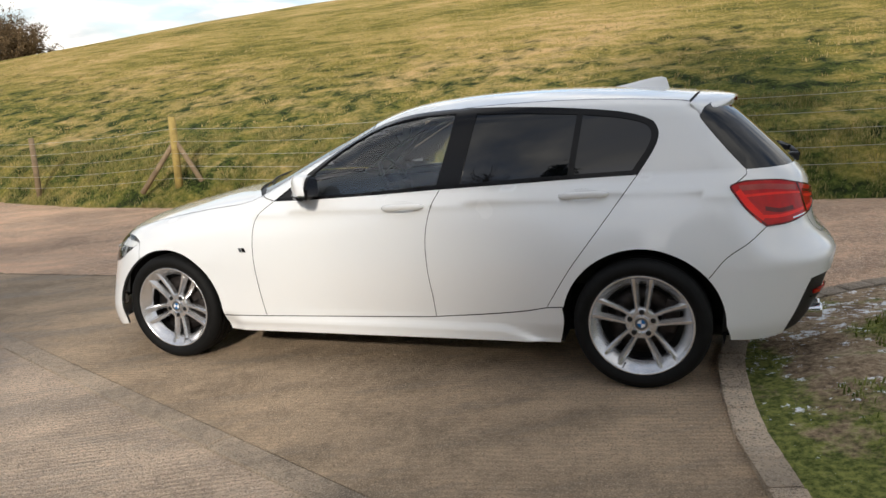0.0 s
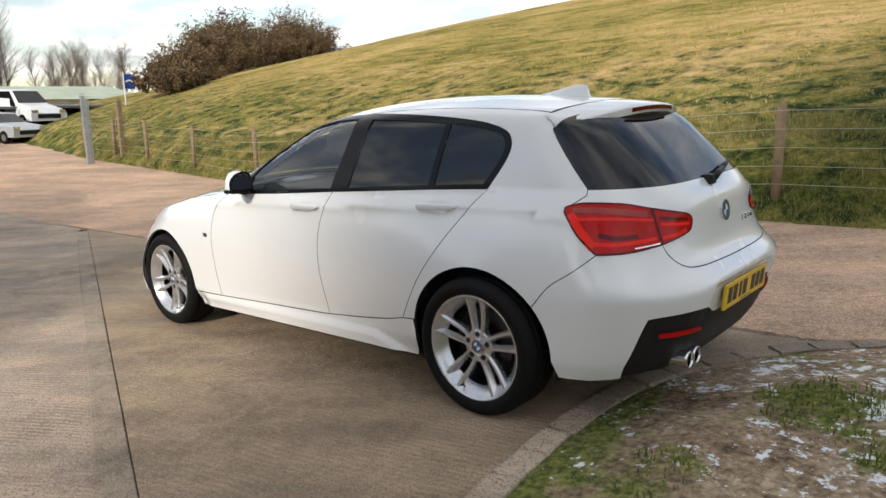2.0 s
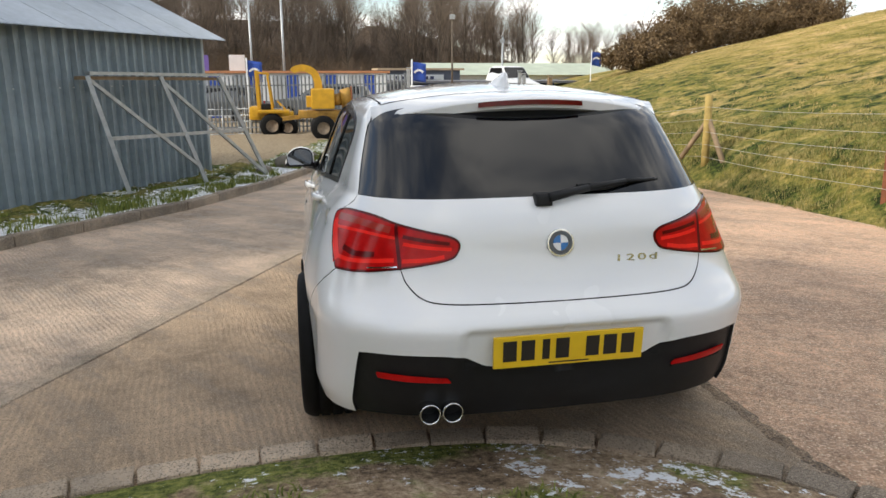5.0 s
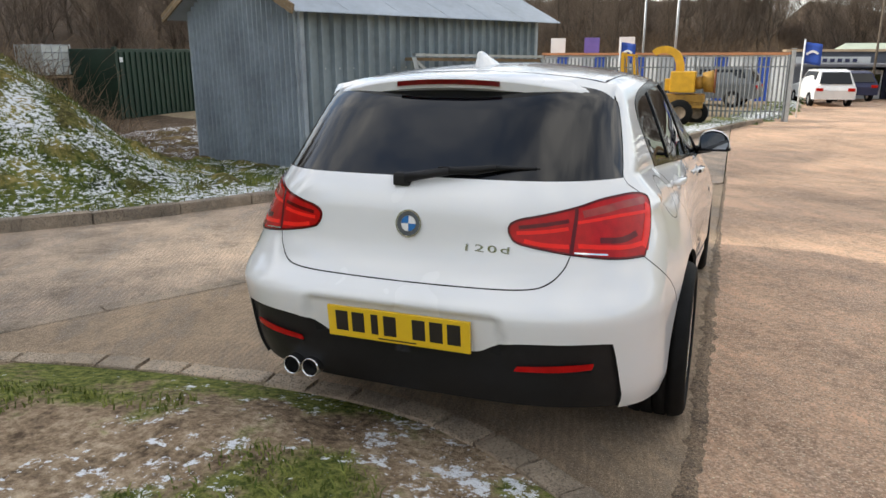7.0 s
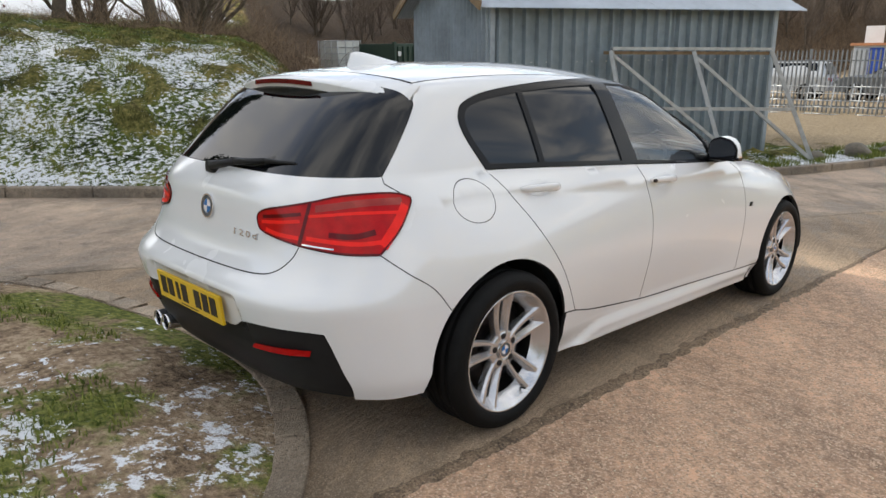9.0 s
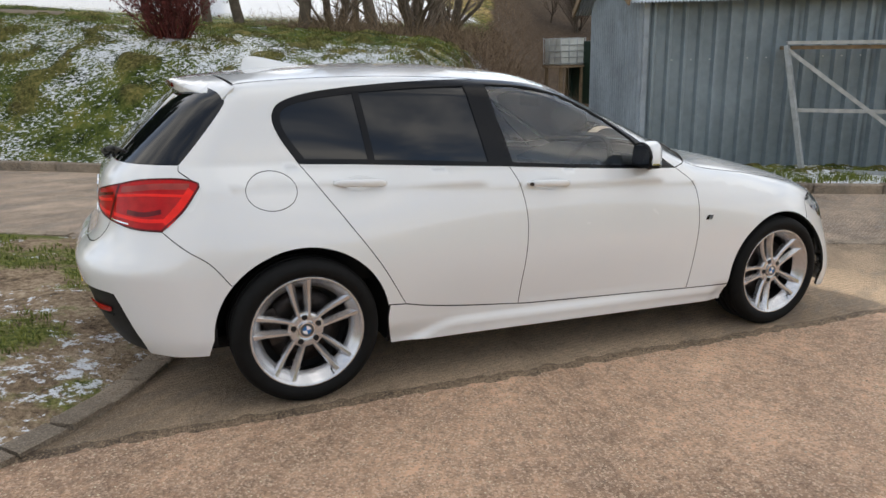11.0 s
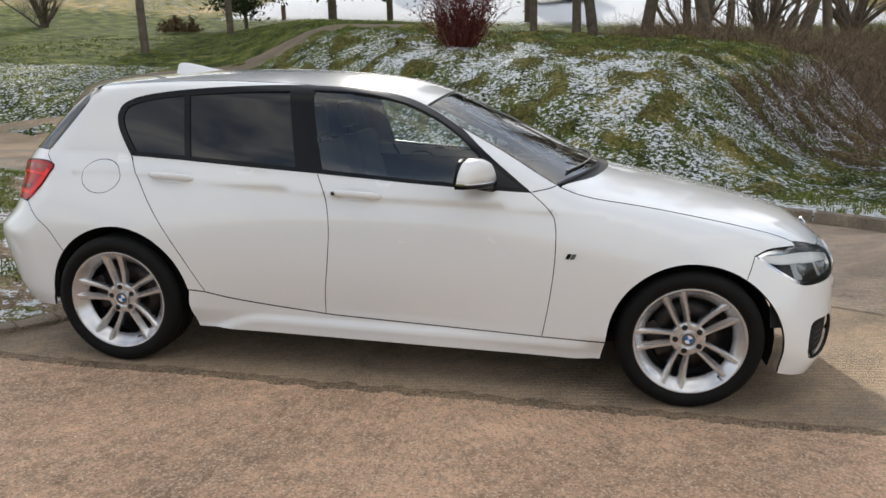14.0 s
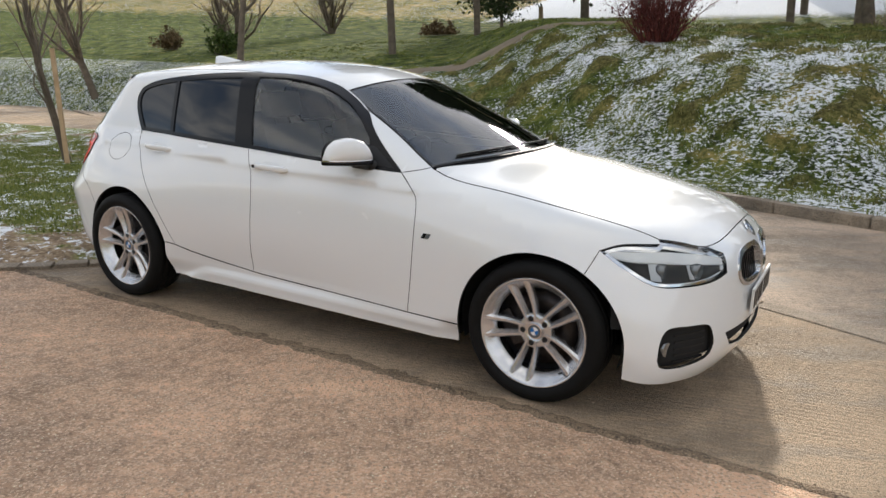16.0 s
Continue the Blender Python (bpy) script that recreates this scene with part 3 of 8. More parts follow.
def make_road():
    wide = np.concatenate([np.arange(-30, -8, 1.5), np.arange(-8, 10, 0.08), np.arange(10, 61, 1.5)])
    wob = lambda x: 0.02 * noise.noise(Vector((x * 1.7, 0, 0))) + 0.018 * noise.noise(Vector((x * 9, 3, 0)))
    gap = 0.006
    slab("road_lane", wide, lambda x: foot_y(x) - 0.6, lambda x: -0.93 - gap + wob(x), AGGREGATE, "worn exposed-aggregate concrete lane, brown and gritty")
    slab("road_bay", wide[wide < 7.1], lambda x: -0.93 + gap + wob(x + 0.02), lambda x: joint_y(x) - 0.078, SLAB, "stained brown concrete slab with damp patches", lift=0.003)
    slab("road_drive", wide, lambda x: joint_y(x) + (0.071 if x < 7.0 else 0.014), lambda x: kerb_y(x) + 0.08, RIBBED, "brushed grey-brown concrete drive", lift=0.002)
    # thin cast strip along the joint
    bm = bmesh.new()
    for x0 in np.arange(-6, 6.8, 1.6):
        x1 = x0 + 1.59
        a, b = (x0, float(joint_y(x0)), 0), (x1, float(joint_y(x1)), 0)
        a, b = [Vector((p[0], p[1], float(road_z(p[0], p[1])) - 0.014)) for p in (a, b)]
        beam(bm, a, b, 0.135, 0.05)
    bmesh.ops.bevel(bm, geom=bm.edges[:], offset=0.006, segments=1, affect="EDGES")
    tagged(finish("road_joint_strip", bm, JOINT), "raised pale concrete strip along the slab joint", "road", kind="structure")
    # gritty soil spilt along the joint
    bm = bmesh.new()
    rows = []
    for x in np.arange(-5, 8, 0.03):
        y, half = -0.945 + wob(x), 0.055 * (1.0 - 0.6 * float(smooth_step(1.5, 3.0, x)))
        row = []
        for s in np.linspace(-1, 1, 7):
            v = Vector((x, y + s * half, 0))
            row.append(bm.verts.new((v.x, v.y, float(road_z(v.x, v.y)) + 0.008 - 0.014 * abs(s) ** 1.5 + 0.008 * noise.noise(v * 14) + 0.006 * noise.noise(v * 40))))
        rows.append(row)
    for p, q in zip(rows, rows[1:]):
        for t in range(6):
            bm.faces.new((p[t], q[t], q[t + 1], p[t + 1])).smooth = True
    tagged(finish("road_crack", bm, GRITTY), "ragged line of gritty brown soil along the slab joint", "road", kind="structure")


def make_grit():
    """Small pale stones lying loose on the concrete."""
    g = np.random.default_rng(31)
    n = 9000
    xy = np.stack([g.uniform(-3.2, 6.5, n), g.uniform(-4.5, 4.3, n)], 1)
    thick = np.array([noise.noise(Vector((a * 0.9, b * 0.9, 3))) for a, b in xy])
    xy = xy[(thick + g.uniform(-0.5, 0.35, n) > -0.1) & (xy[:, 1] < kerb_y(xy[:, 0]) - 0.1) & (xy[:, 0] > -1.7)]
    n = len(xy)
    size = 0.0022 + 0.0042 * g.random(n) ** 3
    base = np.array([(1, 0, 0), (0, 1, 0), (-1, 0, 0), (0, -1, 0), (0, 0, 0.8), (0, 0, -0.8)], float)
    shape = base[None] * g.uniform(0.7, 1.3, (n, 6, 1)) * size[:, None, None]
    a = g.uniform(0, 6.28, n)
    turned = np.stack([shape[..., 0] * np.cos(a)[:, None] - shape[..., 1] * np.sin(a)[:, None], shape[..., 0] * np.sin(a)[:, None] + shape[..., 1] * np.cos(a)[:, None], shape[..., 2]], -1)
    verts = turned + np.column_stack([xy, road_z(xy[:, 0], xy[:, 1]) + 0.003 + 0.4 * size])[:, None]
    tri = np.array([(0, 1, 4), (1, 2, 4), (2, 3, 4), (3, 0, 4), (1, 0, 5), (2, 1, 5), (3, 2, 5), (0, 3, 5)])
    faces = (tri[None] + 6 * np.arange(n)[:, None, None]).reshape(-1, 3)
    me = bpy.data.meshes.new("loose_grit")
    me.from_pydata(verts.reshape(-1, 3).tolist(), [], faces.tolist())
    me.materials.append(GRIT)
    tagged(new("loose_grit", me), "small pale stones and grit lying loose on the concrete", "gravel", kind="stuff")


def make_kerbs():
    """Kerb stones, each its own piece, along the drive."""
    xs = np.linspace(-9, 20, 2400)
    ys = kerb_y(xs)
    s = np.concatenate([[0], np.cumsum(np.hypot(np.diff(xs), np.diff(ys)))])
    root = tagged(new("kerb"), "low weathered concrete kerb along the drive", "kerb", kind="structure")
    n = int(s[-1] / 0.9)
    shapes = []
    rnd = random.Random(4)
    for k in range(4):
        bm = bmesh.new()
        box(bm, (0, 0, 0), (0.885, 0.13, 0.26), bevel=0.018)
        for v in bm.verts:
            v.co += Vector((rnd.uniform(-1, 1), rnd.uniform(-1, 1), rnd.uniform(-1, 1))) * 0.004
        me = bpy.data.meshes.new("kerb_stone")
        bm.to_mesh(me)
        bm.free()
        me.materials.append(KERB)
        shapes.append(me)
    for k in range(n):
        a, b = [Vector((np.interp(t, s, xs), np.interp(t, s, ys), 0)) for t in (k * 0.9, k * 0.9 + 0.9)]
        c = (a + b) / 2
        w = (b - a).normalized()
        c += Vector((-w.y, w.x, 0)) * 0.065
        ob = new("kerb_stone", shapes[k % 4])
        ob.parent = root
        z0, z1 = road_z(a.x, a.y), road_z(b.x, b.y)
        ob.matrix_world = Matrix.Translation((c.x, c.y, float(z0 + z1) / 2 - 0.01 + rnd.uniform(-0.006, 0.006))) @ pose(0, 0, 0, 0, -math.degrees(math.atan2(float(z1 - z0), 0.9)), math.degrees(math.atan2(w.y, w.x)))


# edge of the grass island behind the car, and its outline
RIM = [(-22, 6.2), (-14, 5.35), (-11, 5.55), (-8.5, 5.3), (-6.2, 4.7), (-4.3, 4.0), (-3.0, 3.15), (-2.4, 2.75), (-2.08, 2.2), (-1.9, 1.5), (-1.82, 0.9), (-1.82, 0.4), (-1.9, 0.0), (-2.1, -0.4), (-2.4, -0.78), (-2.9, -1.15), (-3.6, -1.45), (-5, -1.75), (-9, -2.0), (-14, -2.0), (-22, -2.2)]


def spline(pts, step):
    """Points at even steps along a smooth curve through pts."""
    p = [Vector((*q, 0)) for q in pts]
    p = [p[0] * 2 - p[1]] + p + [p[-1] * 2 - p[-2]]
    out = []
    for a, b, c, d in zip(p, p[1:], p[2:], p[3:]):
        for k in range(40):
            t = k / 40
            out.append(0.5 * ((2 * b) + (c - a) * t + (2 * a - 5 * b + 4 * c - d) * t * t + (3 * b - a - 3 * c + d) * t ** 3))
    out.append(p[-2])
    s = [0]
    for a, b in zip(out, out[1:]):
        s.append(s[-1] + (b - a).length)
    ts = np.arange(0, s[-1], step)
    return [Vector((np.interp(t, s, [o.x for o in out]), np.interp(t, s, [o.y for o in out]), 0)) for t in ts]


def lush(x, y):
    """Where the verge is green rather than mud."""
    return 1.1 * noise.noise(Vector((x * 0.9, y * 0.9, 7))) + 0.6 * noise.noise(Vector((x * 2.4, y * 2.4, 2))) + 0.35 * min(1.0, max(0.0, (-x - 3.0) / 3.0)) + 0.14 - 0.3 * min(1.0, max(0.0, (x + 2.8) / 0.7))


def make_island():
    rim = spline(RIM, 0.12)
    bm = bmesh.new()
    c = Vector((-8, 1.3, 0))
    rings = []
    for t in [0.0, 0.02, 0.05] + [0.08 + 0.92 * j / 24 for j in range(25)]:
        ring = []
        for p in rim:
            axis = Vector((min(p.x - 1.5, -4.5), 1.3, 0))
            q = p.lerp(axis, t)
            lump = noise.noise(q * 2.1) * 0.025 + noise.noise(q * 6) * 0.012
            ring.append(bm.verts.new((q.x, q.y, float(road_z(q.x, q.y)) + 0.015 + 0.09 * min(1, t * 5) + lump * min(1, t * 12))))
        rings.append(ring)
    for a, b in zip(rings, rings[1:]):
        for k in range(len(a) - 1):
            bm.faces.new((a[k], b[k], b[k + 1], a[k + 1]))
    bmesh.ops.recalc_face_normals(bm, faces=bm.faces[:])
    if sum(f.normal.z for f in bm.faces) < 0:
        bmesh.ops.reverse_faces(bm, faces=bm.faces[:])
    global VERGE
    VERGE = BVHTree.FromBMesh(bm)
    ob = finish("verge", bm, ISLAND, smooth=True)
    at = ob.data.attributes.new("green", "FLOAT", "POINT")
    at.data.foreach_set("value", [lush(v.co.x, v.co.y) for v in ob.data.vertices])
    at = ob.data.attributes.new("bare", "FLOAT", "POINT")
    at.data.foreach_set("value", [float(smooth_step(-3.3, -2.5, v.co.x) * smooth_step(0.6, 1.4, v.co.y)) for v in ob.data.vertices])
    return tagged(ob, "muddy grass verge with thin patches of snow", "grass", kind="structure")


def make_rim_bricks():
    root = tagged(new("paving_edge"), "sunken row of old paving bricks round the grass verge", "edging", kind="structure")
    pts = spline([p for p in RIM if p[0] > -5.5], 0.215)
    rnd = random.Random(8)
    shapes = []
    for k in range(4):
        bm = bmesh.new()
        box(bm, (0, 0, 0), (0.206, 0.125, 0.07), bevel=0.010)
        for v in bm.verts:
            v.co += Vector((rnd.uniform(-1, 1), rnd.uniform(-1, 1), rnd.uniform(-1, 1))) * 0.005
        me = bpy.data.meshes.new("brick")
        bm.to_mesh(me)
        bm.free()
        me.materials.append(BRICKS)
        shapes.append(me)
    for k, (a, b) in enumerate(zip(pts, pts[1:])):
        c, w = (a + b) / 2, (b - a).normalized()
        c += Vector((-w.y, w.x, 0)) * 0.06
        ob = new("brick", shapes[k % 4])
        ob.parent = root
        ob.matrix_world = Matrix.Translation((c.x, c.y, float(road_z(c.x, c.y)) - 0.006 + rnd.uniform(-0.004, 0.004))) @ Vector((0, 0, 1)).rotation_difference(Vector((0.05, 0.01, 1))).to_matrix().to_4x4() @ pose(0, 0, 0, rnd.uniform(-1.2, 1.2), rnd.uniform(-1.2, 1.2), math.degrees(math.atan2(w.y, w.x)) + rnd.uniform(-2, 2))


make_ground()
make_road()
make_grit()
make_kerbs()
make_island()
make_rim_bricks()

# ---- car ----
from mathutils.geometry import delaunay_2d_cdt

# ---- skin of the car: smooth curves along, across and up, blended into one solid ----
class Curve:
    """A natural cubic through knots, straight beyond its ends."""

    def __init__(self, *knots):
        k = np.array(sorted(knots), float)
        self.x, self.y = k[:, 0], k[:, 1]
        n = len(self.x)
        h = np.diff(self.x)
        a = np.zeros((n, n))
        b = np.zeros(n)
        a[0, 0] = a[-1, -1] = 1
        for i in range(1, n - 1):
            a[i, i - 1], a[i, i], a[i, i + 1] = h[i - 1], 2 * (h[i - 1] + h[i]), h[i]
            b[i] = 6 * ((self.y[i + 1] - self.y[i]) / h[i] - (self.y[i] - self.y[i - 1]) / h[i - 1])
        self.m, self.h = np.linalg.solve(a, b), h

    def __call__(self, x):
        x = np.asarray(x, float)
        c = np.clip(x, self.x[0], self.x[-1])
        i = np.clip(np.searchsorted(self.x, c) - 1, 0, len(self.h) - 1)
        h, t = self.h[i], c - self.x[i]
        u = h - t
        m0, m1 = self.m[i], self.m[i + 1]
        v = m0 * u ** 3 / (6 * h) + m1 * t ** 3 / (6 * h) + (self.y[i] / h - m0 * h / 6) * u + (self.y[i + 1] / h - m1 * h / 6) * t
        s0 = (self.y[1] - self.y[0]) / self.h[0] - self.h[0] / 6 * (2 * self.m[0] + self.m[1])
        s1 = (self.y[-1] - self.y[-2]) / self.h[-1] + self.h[-1] / 6 * (2 * self.m[-1] + self.m[-2])
        return v + np.where(x < self.x[0], (x - self.x[0]) * s0, 0) + np.where(x > self.x[-1], (x - self.x[-1]) * s1, 0)


TOP = Curve((2.2, 0.61), (2.05, 0.715), (1.94, 0.772), (1.8, 0.818), (1.5, 0.885), (1.2, 0.942), (1.02, 0.975), (0.93, 1.005), (0.6, 1.15), (0.35, 1.258), (0.18, 1.330), (0.02, 1.378), (-0.2, 1.410), (-0.5, 1.427), (-0.8, 1.428), (-1.1, 1.416), (-1.4, 1.391), (-1.74, 1.350), (-1.9, 1.330))
CROWN = Curve((2.1, 0.10), (1.2, 0.09), (0.8, 0.12), (0.3, 0.17), (-0.3, 0.2), (-1.0, 0.2), (-1.6, 0.2))
BELT_Z = Curve((2.0, 0.80), (1.4, 0.865), (0.7, 0.925), (-0.3, 0.955), (-1.3, 0.99), (-2.0, 1.02))
BELT_Y = Curve((2.0, 0.72), (1.4, 0.76), (0.7, 0.785), (0.2, 0.795), (-0.3, 0.79), (-0.9, 0.765), (-1.33, 0.715), (-1.7, 0.69), (-2.0, 0.66))
RAIL_Z = Curve((1.4, 1.0), (0.6, 1.165), (0.1, 1.325), (-0.4, 1.375), (-0.9, 1.367), (-1.4, 1.325), (-1.8, 1.275))
RAIL_Y = Curve((1.4, 0.67), (0.6, 0.655), (0.1, 0.605), (-0.4, 0.618), (-0.9, 0.615), (-1.4, 0.60), (-1.8, 0.585))
CREASE_Y = Curve((2.0, 0.815), (1.345, 0.85), (0.8, 0.850), (0.2, 0.848), (-0.3, 0.842), (-0.8, 0.826), (-1.3, 0.805), (-1.9, 0.76))
WIDE_Y = Curve((2.0, 0.84), (1.345, 0.893), (0.8, 0.876), (0.2, 0.866), (-0.3, 0.866), (-0.8, 0.874), (-1.345, 0.884), (-1.75, 0.835), (-2.0, 0.80))
LOW_Y = Curve((2.0, 0.83), (1.345, 0.886), (0.8, 0.868), (0.3, 0.842), (-0.3, 0.834), (-0.8, 0.846), (-1.345, 0.886), (-1.75, 0.832), (-2.0, 0.80))
SILL_Y = Curve((2.0, 0.81), (1.5, 0.85), (0.95, 0.83), (0.3, 0.82), (-0.3, 0.815), (-0.95, 0.825), (-1.345, 0.85), (-1.75, 0.805), (-2.0, 0.75))
TAIL_X = Curve((0.16, -2.03), (0.22, -2.08), (0.3, -2.138), (0.4, -2.182), (0.5, -2.212), (0.565, -2.228), (0.60, -2.229), (0.63, -2.210), (0.66, -2.180), (0.71, -2.143), (0.78, -2.122), (0.86, -2.113), (0.93, -2.10), (0.985, -2.062), (1.03, -2.022), (1.15, -1.905), (1.3, -1.752), (1.42, -1.63))
TAIL_B = Curve((0.2, 0.19), (0.5, 0.212), (0.76, 0.25), (0.94, 0.40), (1.02, 0.44), (1.3, 0.5))
NOSE_X = Curve((0.14, 2.05), (0.2, 2.095), (0.3, 2.125), (0.45, 2.12), (0.55, 2.113), (0.63, 2.10), (0.70, 2.06), (0.78, 1.98), (0.9, 1.85))
NOSE_B = Curve((0.15, 0.06), (0.35, 0.10), (0.5, 0.15), (0.62, 0.22), (0.72, 0.28))


def smooth(a, b, x):
    t = np.clip((x - a) / (b - a), 0, 1)
    return t * t * (3 - 2 * t)


def soft_max(a, b, r):
    h = np.maximum(r - np.abs(a - b), 0) / r
    return np.maximum(a, b) + h * h * r * 0.25


def side_y(x, z):
    """Half the width of the car at a place in its side view."""
    zb, zr = BELT_Z(x), RAIL_Z(x)
    yb, yc, yw, yl, ys = BELT_Y(x), CREASE_Y(x), WIDE_Y(x), LOW_Y(x), SILL_Y(x)
    w = smooth(1.4, 0.9, x) * smooth(-1.85, -1.45, x)
    zc = zb - 0.125 + 0.060 * w
    yc = yc + (yb - yc) * 0.36 * w
    # lower body: a smooth run through sill, low, wide, crease and belt
    t = np.clip((z - 0.2) / 0.12, 0, 1)
    low = ys + (yl - ys) * t * t * (3 - 2 * t)
    t = np.clip((z - 0.32) / 0.26, 0, 1)
    mid = yl + (yw - yl) * np.sin(t * np.pi / 2)
    t = np.clip((z - 0.58) / (zc - 0.58), 0, 1)
    up = yw + (yc - yw) * t ** (1.2 + 0.6 * w)
    t = np.clip((z - zc) / (zb - zc), 0, 1.0)
    top = yc + (yb - yc) * t ** 1.05
    y = np.where(z < 0.32, low, np.where(z < 0.58, mid, np.where(z < zc, up, top)))
    # shoulder line, hollow below it
    run = smooth(-1.95, -1.5, x) * (1 - smooth(0.7, 1.3, x))
    u = np.maximum(zc - z, 0) / 0.032
    y = y - run * 0.0065 * u * np.exp(1 - u)
    t = (z - zb) / np.maximum(zr - zb, 0.06)
    glass = yb - 0.006 - (yb - RAIL_Y(x)) * np.clip(t, 0, 3) ** 1.18
    y = np.where(z > zb, glass, y)
    z0 = 0.262 - 0.075 * (1 - smooth(-0.90, -0.60, x)) ** 1.5
    skirt = 0.024 * smooth(z0 + 0.034, z0 - 0.022, z) * smooth(-0.95, -0.82, x) * (1 - smooth(0.85, 0.96, x))
    return np.where(z < 0.2, ys - 0.25 * (0.2 - z), y) + skirt


def solid(x, y, z):
    """Below nought inside the car."""
    y = np.abs(y)
    u = y / 0.76
    side = y - side_y(x, z)
    top = (z - (TOP(x + 0.35 * y * y) - CROWN(x) * y * y)) * 0.92
    hollow = 0.024 * smooth(0.385, 0.335, y + 0.25 * np.maximum(z - 0.53, 0)) * smooth(0.604, 0.580, z) * smooth(0.42, 0.45, z)
    tail = (TAIL_X(z) + TAIL_B(z) * u ** 4.5 + hollow) - x
    nose = x - (NOSE_X(z) - 0.014 - 0.232 * y * y - 0.93 * NOSE_B(z) * u ** 5)
    f = soft_max(side, top, np.where(x > 0.75, 0.10, 0.055))
    f = soft_max(f, tail, 0.10)
    return soft_max(f, nose, 0.075)


def bisect(point, lo, hi, n=26):
    """Along a ray, the distance at which the solid ends."""
    lo, hi = np.array(lo, float), np.array(hi, float)
    for _ in range(n):
        m = (lo + hi) / 2
        inside = solid(*point(m)) < 0
        lo, hi = np.where(inside, m, lo), np.where(inside, hi, m)
    return (lo + hi) / 2


END_R, END_F, TURN = -1.5, 1.35, 0.8


def on_side(s, z):
    """A place on the flank: s runs along the car, and on round its corners to the middle of nose and tail."""
    s, z = np.asarray(s, float), np.asarray(z, float)
    a = np.where(s < END_R, (END_R - s) / TURN, 0) - np.where(s > END_F, (s - END_F) / TURN, 0)
    ox = np.clip(s, END_R, END_F)
    ray = lambda d: (ox - d * np.sin(a), d * np.cos(a), z)
    d = bisect(ray, np.full(s.shape, 0.05), np.full(s.shape, 1.6))
    return np.stack(ray(d), -1)


def on_top(x, y):
    x, y = np.asarray(x, float), np.asarray(y, float)
    ray = lambda d: (x, y, d)
    d = bisect(ray, np.full(x.shape, 0.5), np.full(x.shape, 1.7))
    return np.stack(ray(d), -1)


def side_s(x, y):
    """The s of a place."""
    if x < END_R:
        return END_R - TURN * math.atan2(END_R - x, abs(y))
    if x > END_F:
        return END_F + TURN * math.atan2(x - END_F, abs(y))
    return x


def skin_normal(p):
    e = 1e-3
    x, y, z = p[..., 0], p[..., 1], p[..., 2]
    n = np.stack([solid(x + e, y, z) - solid(x - e, y, z), solid(x, y + e, z) - solid(x, y - e, z), solid(x, y, z + e) - solid(x, y, z - e)], -1)
    return n / np.maximum(np.linalg.norm(n, axis=-1, keepdims=True), 1e-9)


def curve(pts, n=10):
    """Even points along a smooth curve through 2D points."""
    p = [np.array(q, float) for q in pts]
    if len(p) == 2:
        return [tuple(p[0] + (p[1] - p[0]) * k / n) for k in range(n + 1)]
    p = [2 * p[0] - p[1]] + p + [2 * p[-1] - p[-2]]
    out = []
    for a, b, c, d in zip(p, p[1:], p[2:], p[3:]):
        for k in range(n):
            t = k / n
            out.append(tuple(0.5 * ((2 * b) + (c - a) * t + (2 * a - 5 * b + 4 * c - d) * t * t + (3 * b - a - 3 * c + d) * t ** 3)))
    out.append(tuple(p[-2]))
    return out


def ring(*runs):
    """One closed outline from runs of points that follow on each other."""
    out = []
    for run in runs:
        for q in run:
            if not out or math.dist(out[-1], q) > 1e-4:
                out.append(tuple(q))
    if math.dist(out[0], out[-1]) < 1e-4:
        out.pop()
    return out


def evened(loop, step):
    """The same closed outline with points at most a step apart."""
    out = []
    for a, b in zip(loop, loop[1:] + loop[:1]):
        n = max(1, int(math.ceil(math.dist(a, b) / step)))
        out += [(a[0] + (b[0] - a[0]) * k / n, a[1] + (b[1] - a[1]) * k / n) for k in range(n)]
    return out


def area(loop):
    return sum(a[0] * b[1] - a[1] * b[0] for a, b in zip(loop, loop[1:] + loop[:1])) / 2


def drawn_in(loop, by):
    """The outline moved inwards."""
    sign = 1 if area(loop) > 0 else -1
    p = np.array(loop)
    t = np.roll(p, -1, 0) - np.roll(p, 1, 0)
    t /= np.maximum(np.linalg.norm(t, axis=1, keepdims=True), 1e-9)
    return [tuple(q) for q in p + sign * by * np.stack([-t[:, 1], t[:, 0]], 1)]


def within(loop, pts):
    x, y = pts[:, 0], pts[:, 1]
    res = np.zeros(len(pts), bool)
    for (ax, ay), (bx, by) in zip(loop, loop[1:] + loop[:1]):
        if ay == by:
            continue
        hit = ((ay > y) != (by > y)) & (x < (bx - ax) * (y - ay) / (by - ay) + ax)
        res ^= hit
    return res


def far_from(loop, pts, gap):
    ok = np.ones(len(pts), bool)
    for a, b in zip(loop, loop[1:] + loop[:1]):
        a, b = np.array(a), np.array(b)
        d = b - a
        t = np.clip(((pts - a) @ d) / max(d @ d, 1e-12), 0, 1)
        ok &= np.linalg.norm(pts - a - t[:, None] * d, axis=1) > gap
    return ok


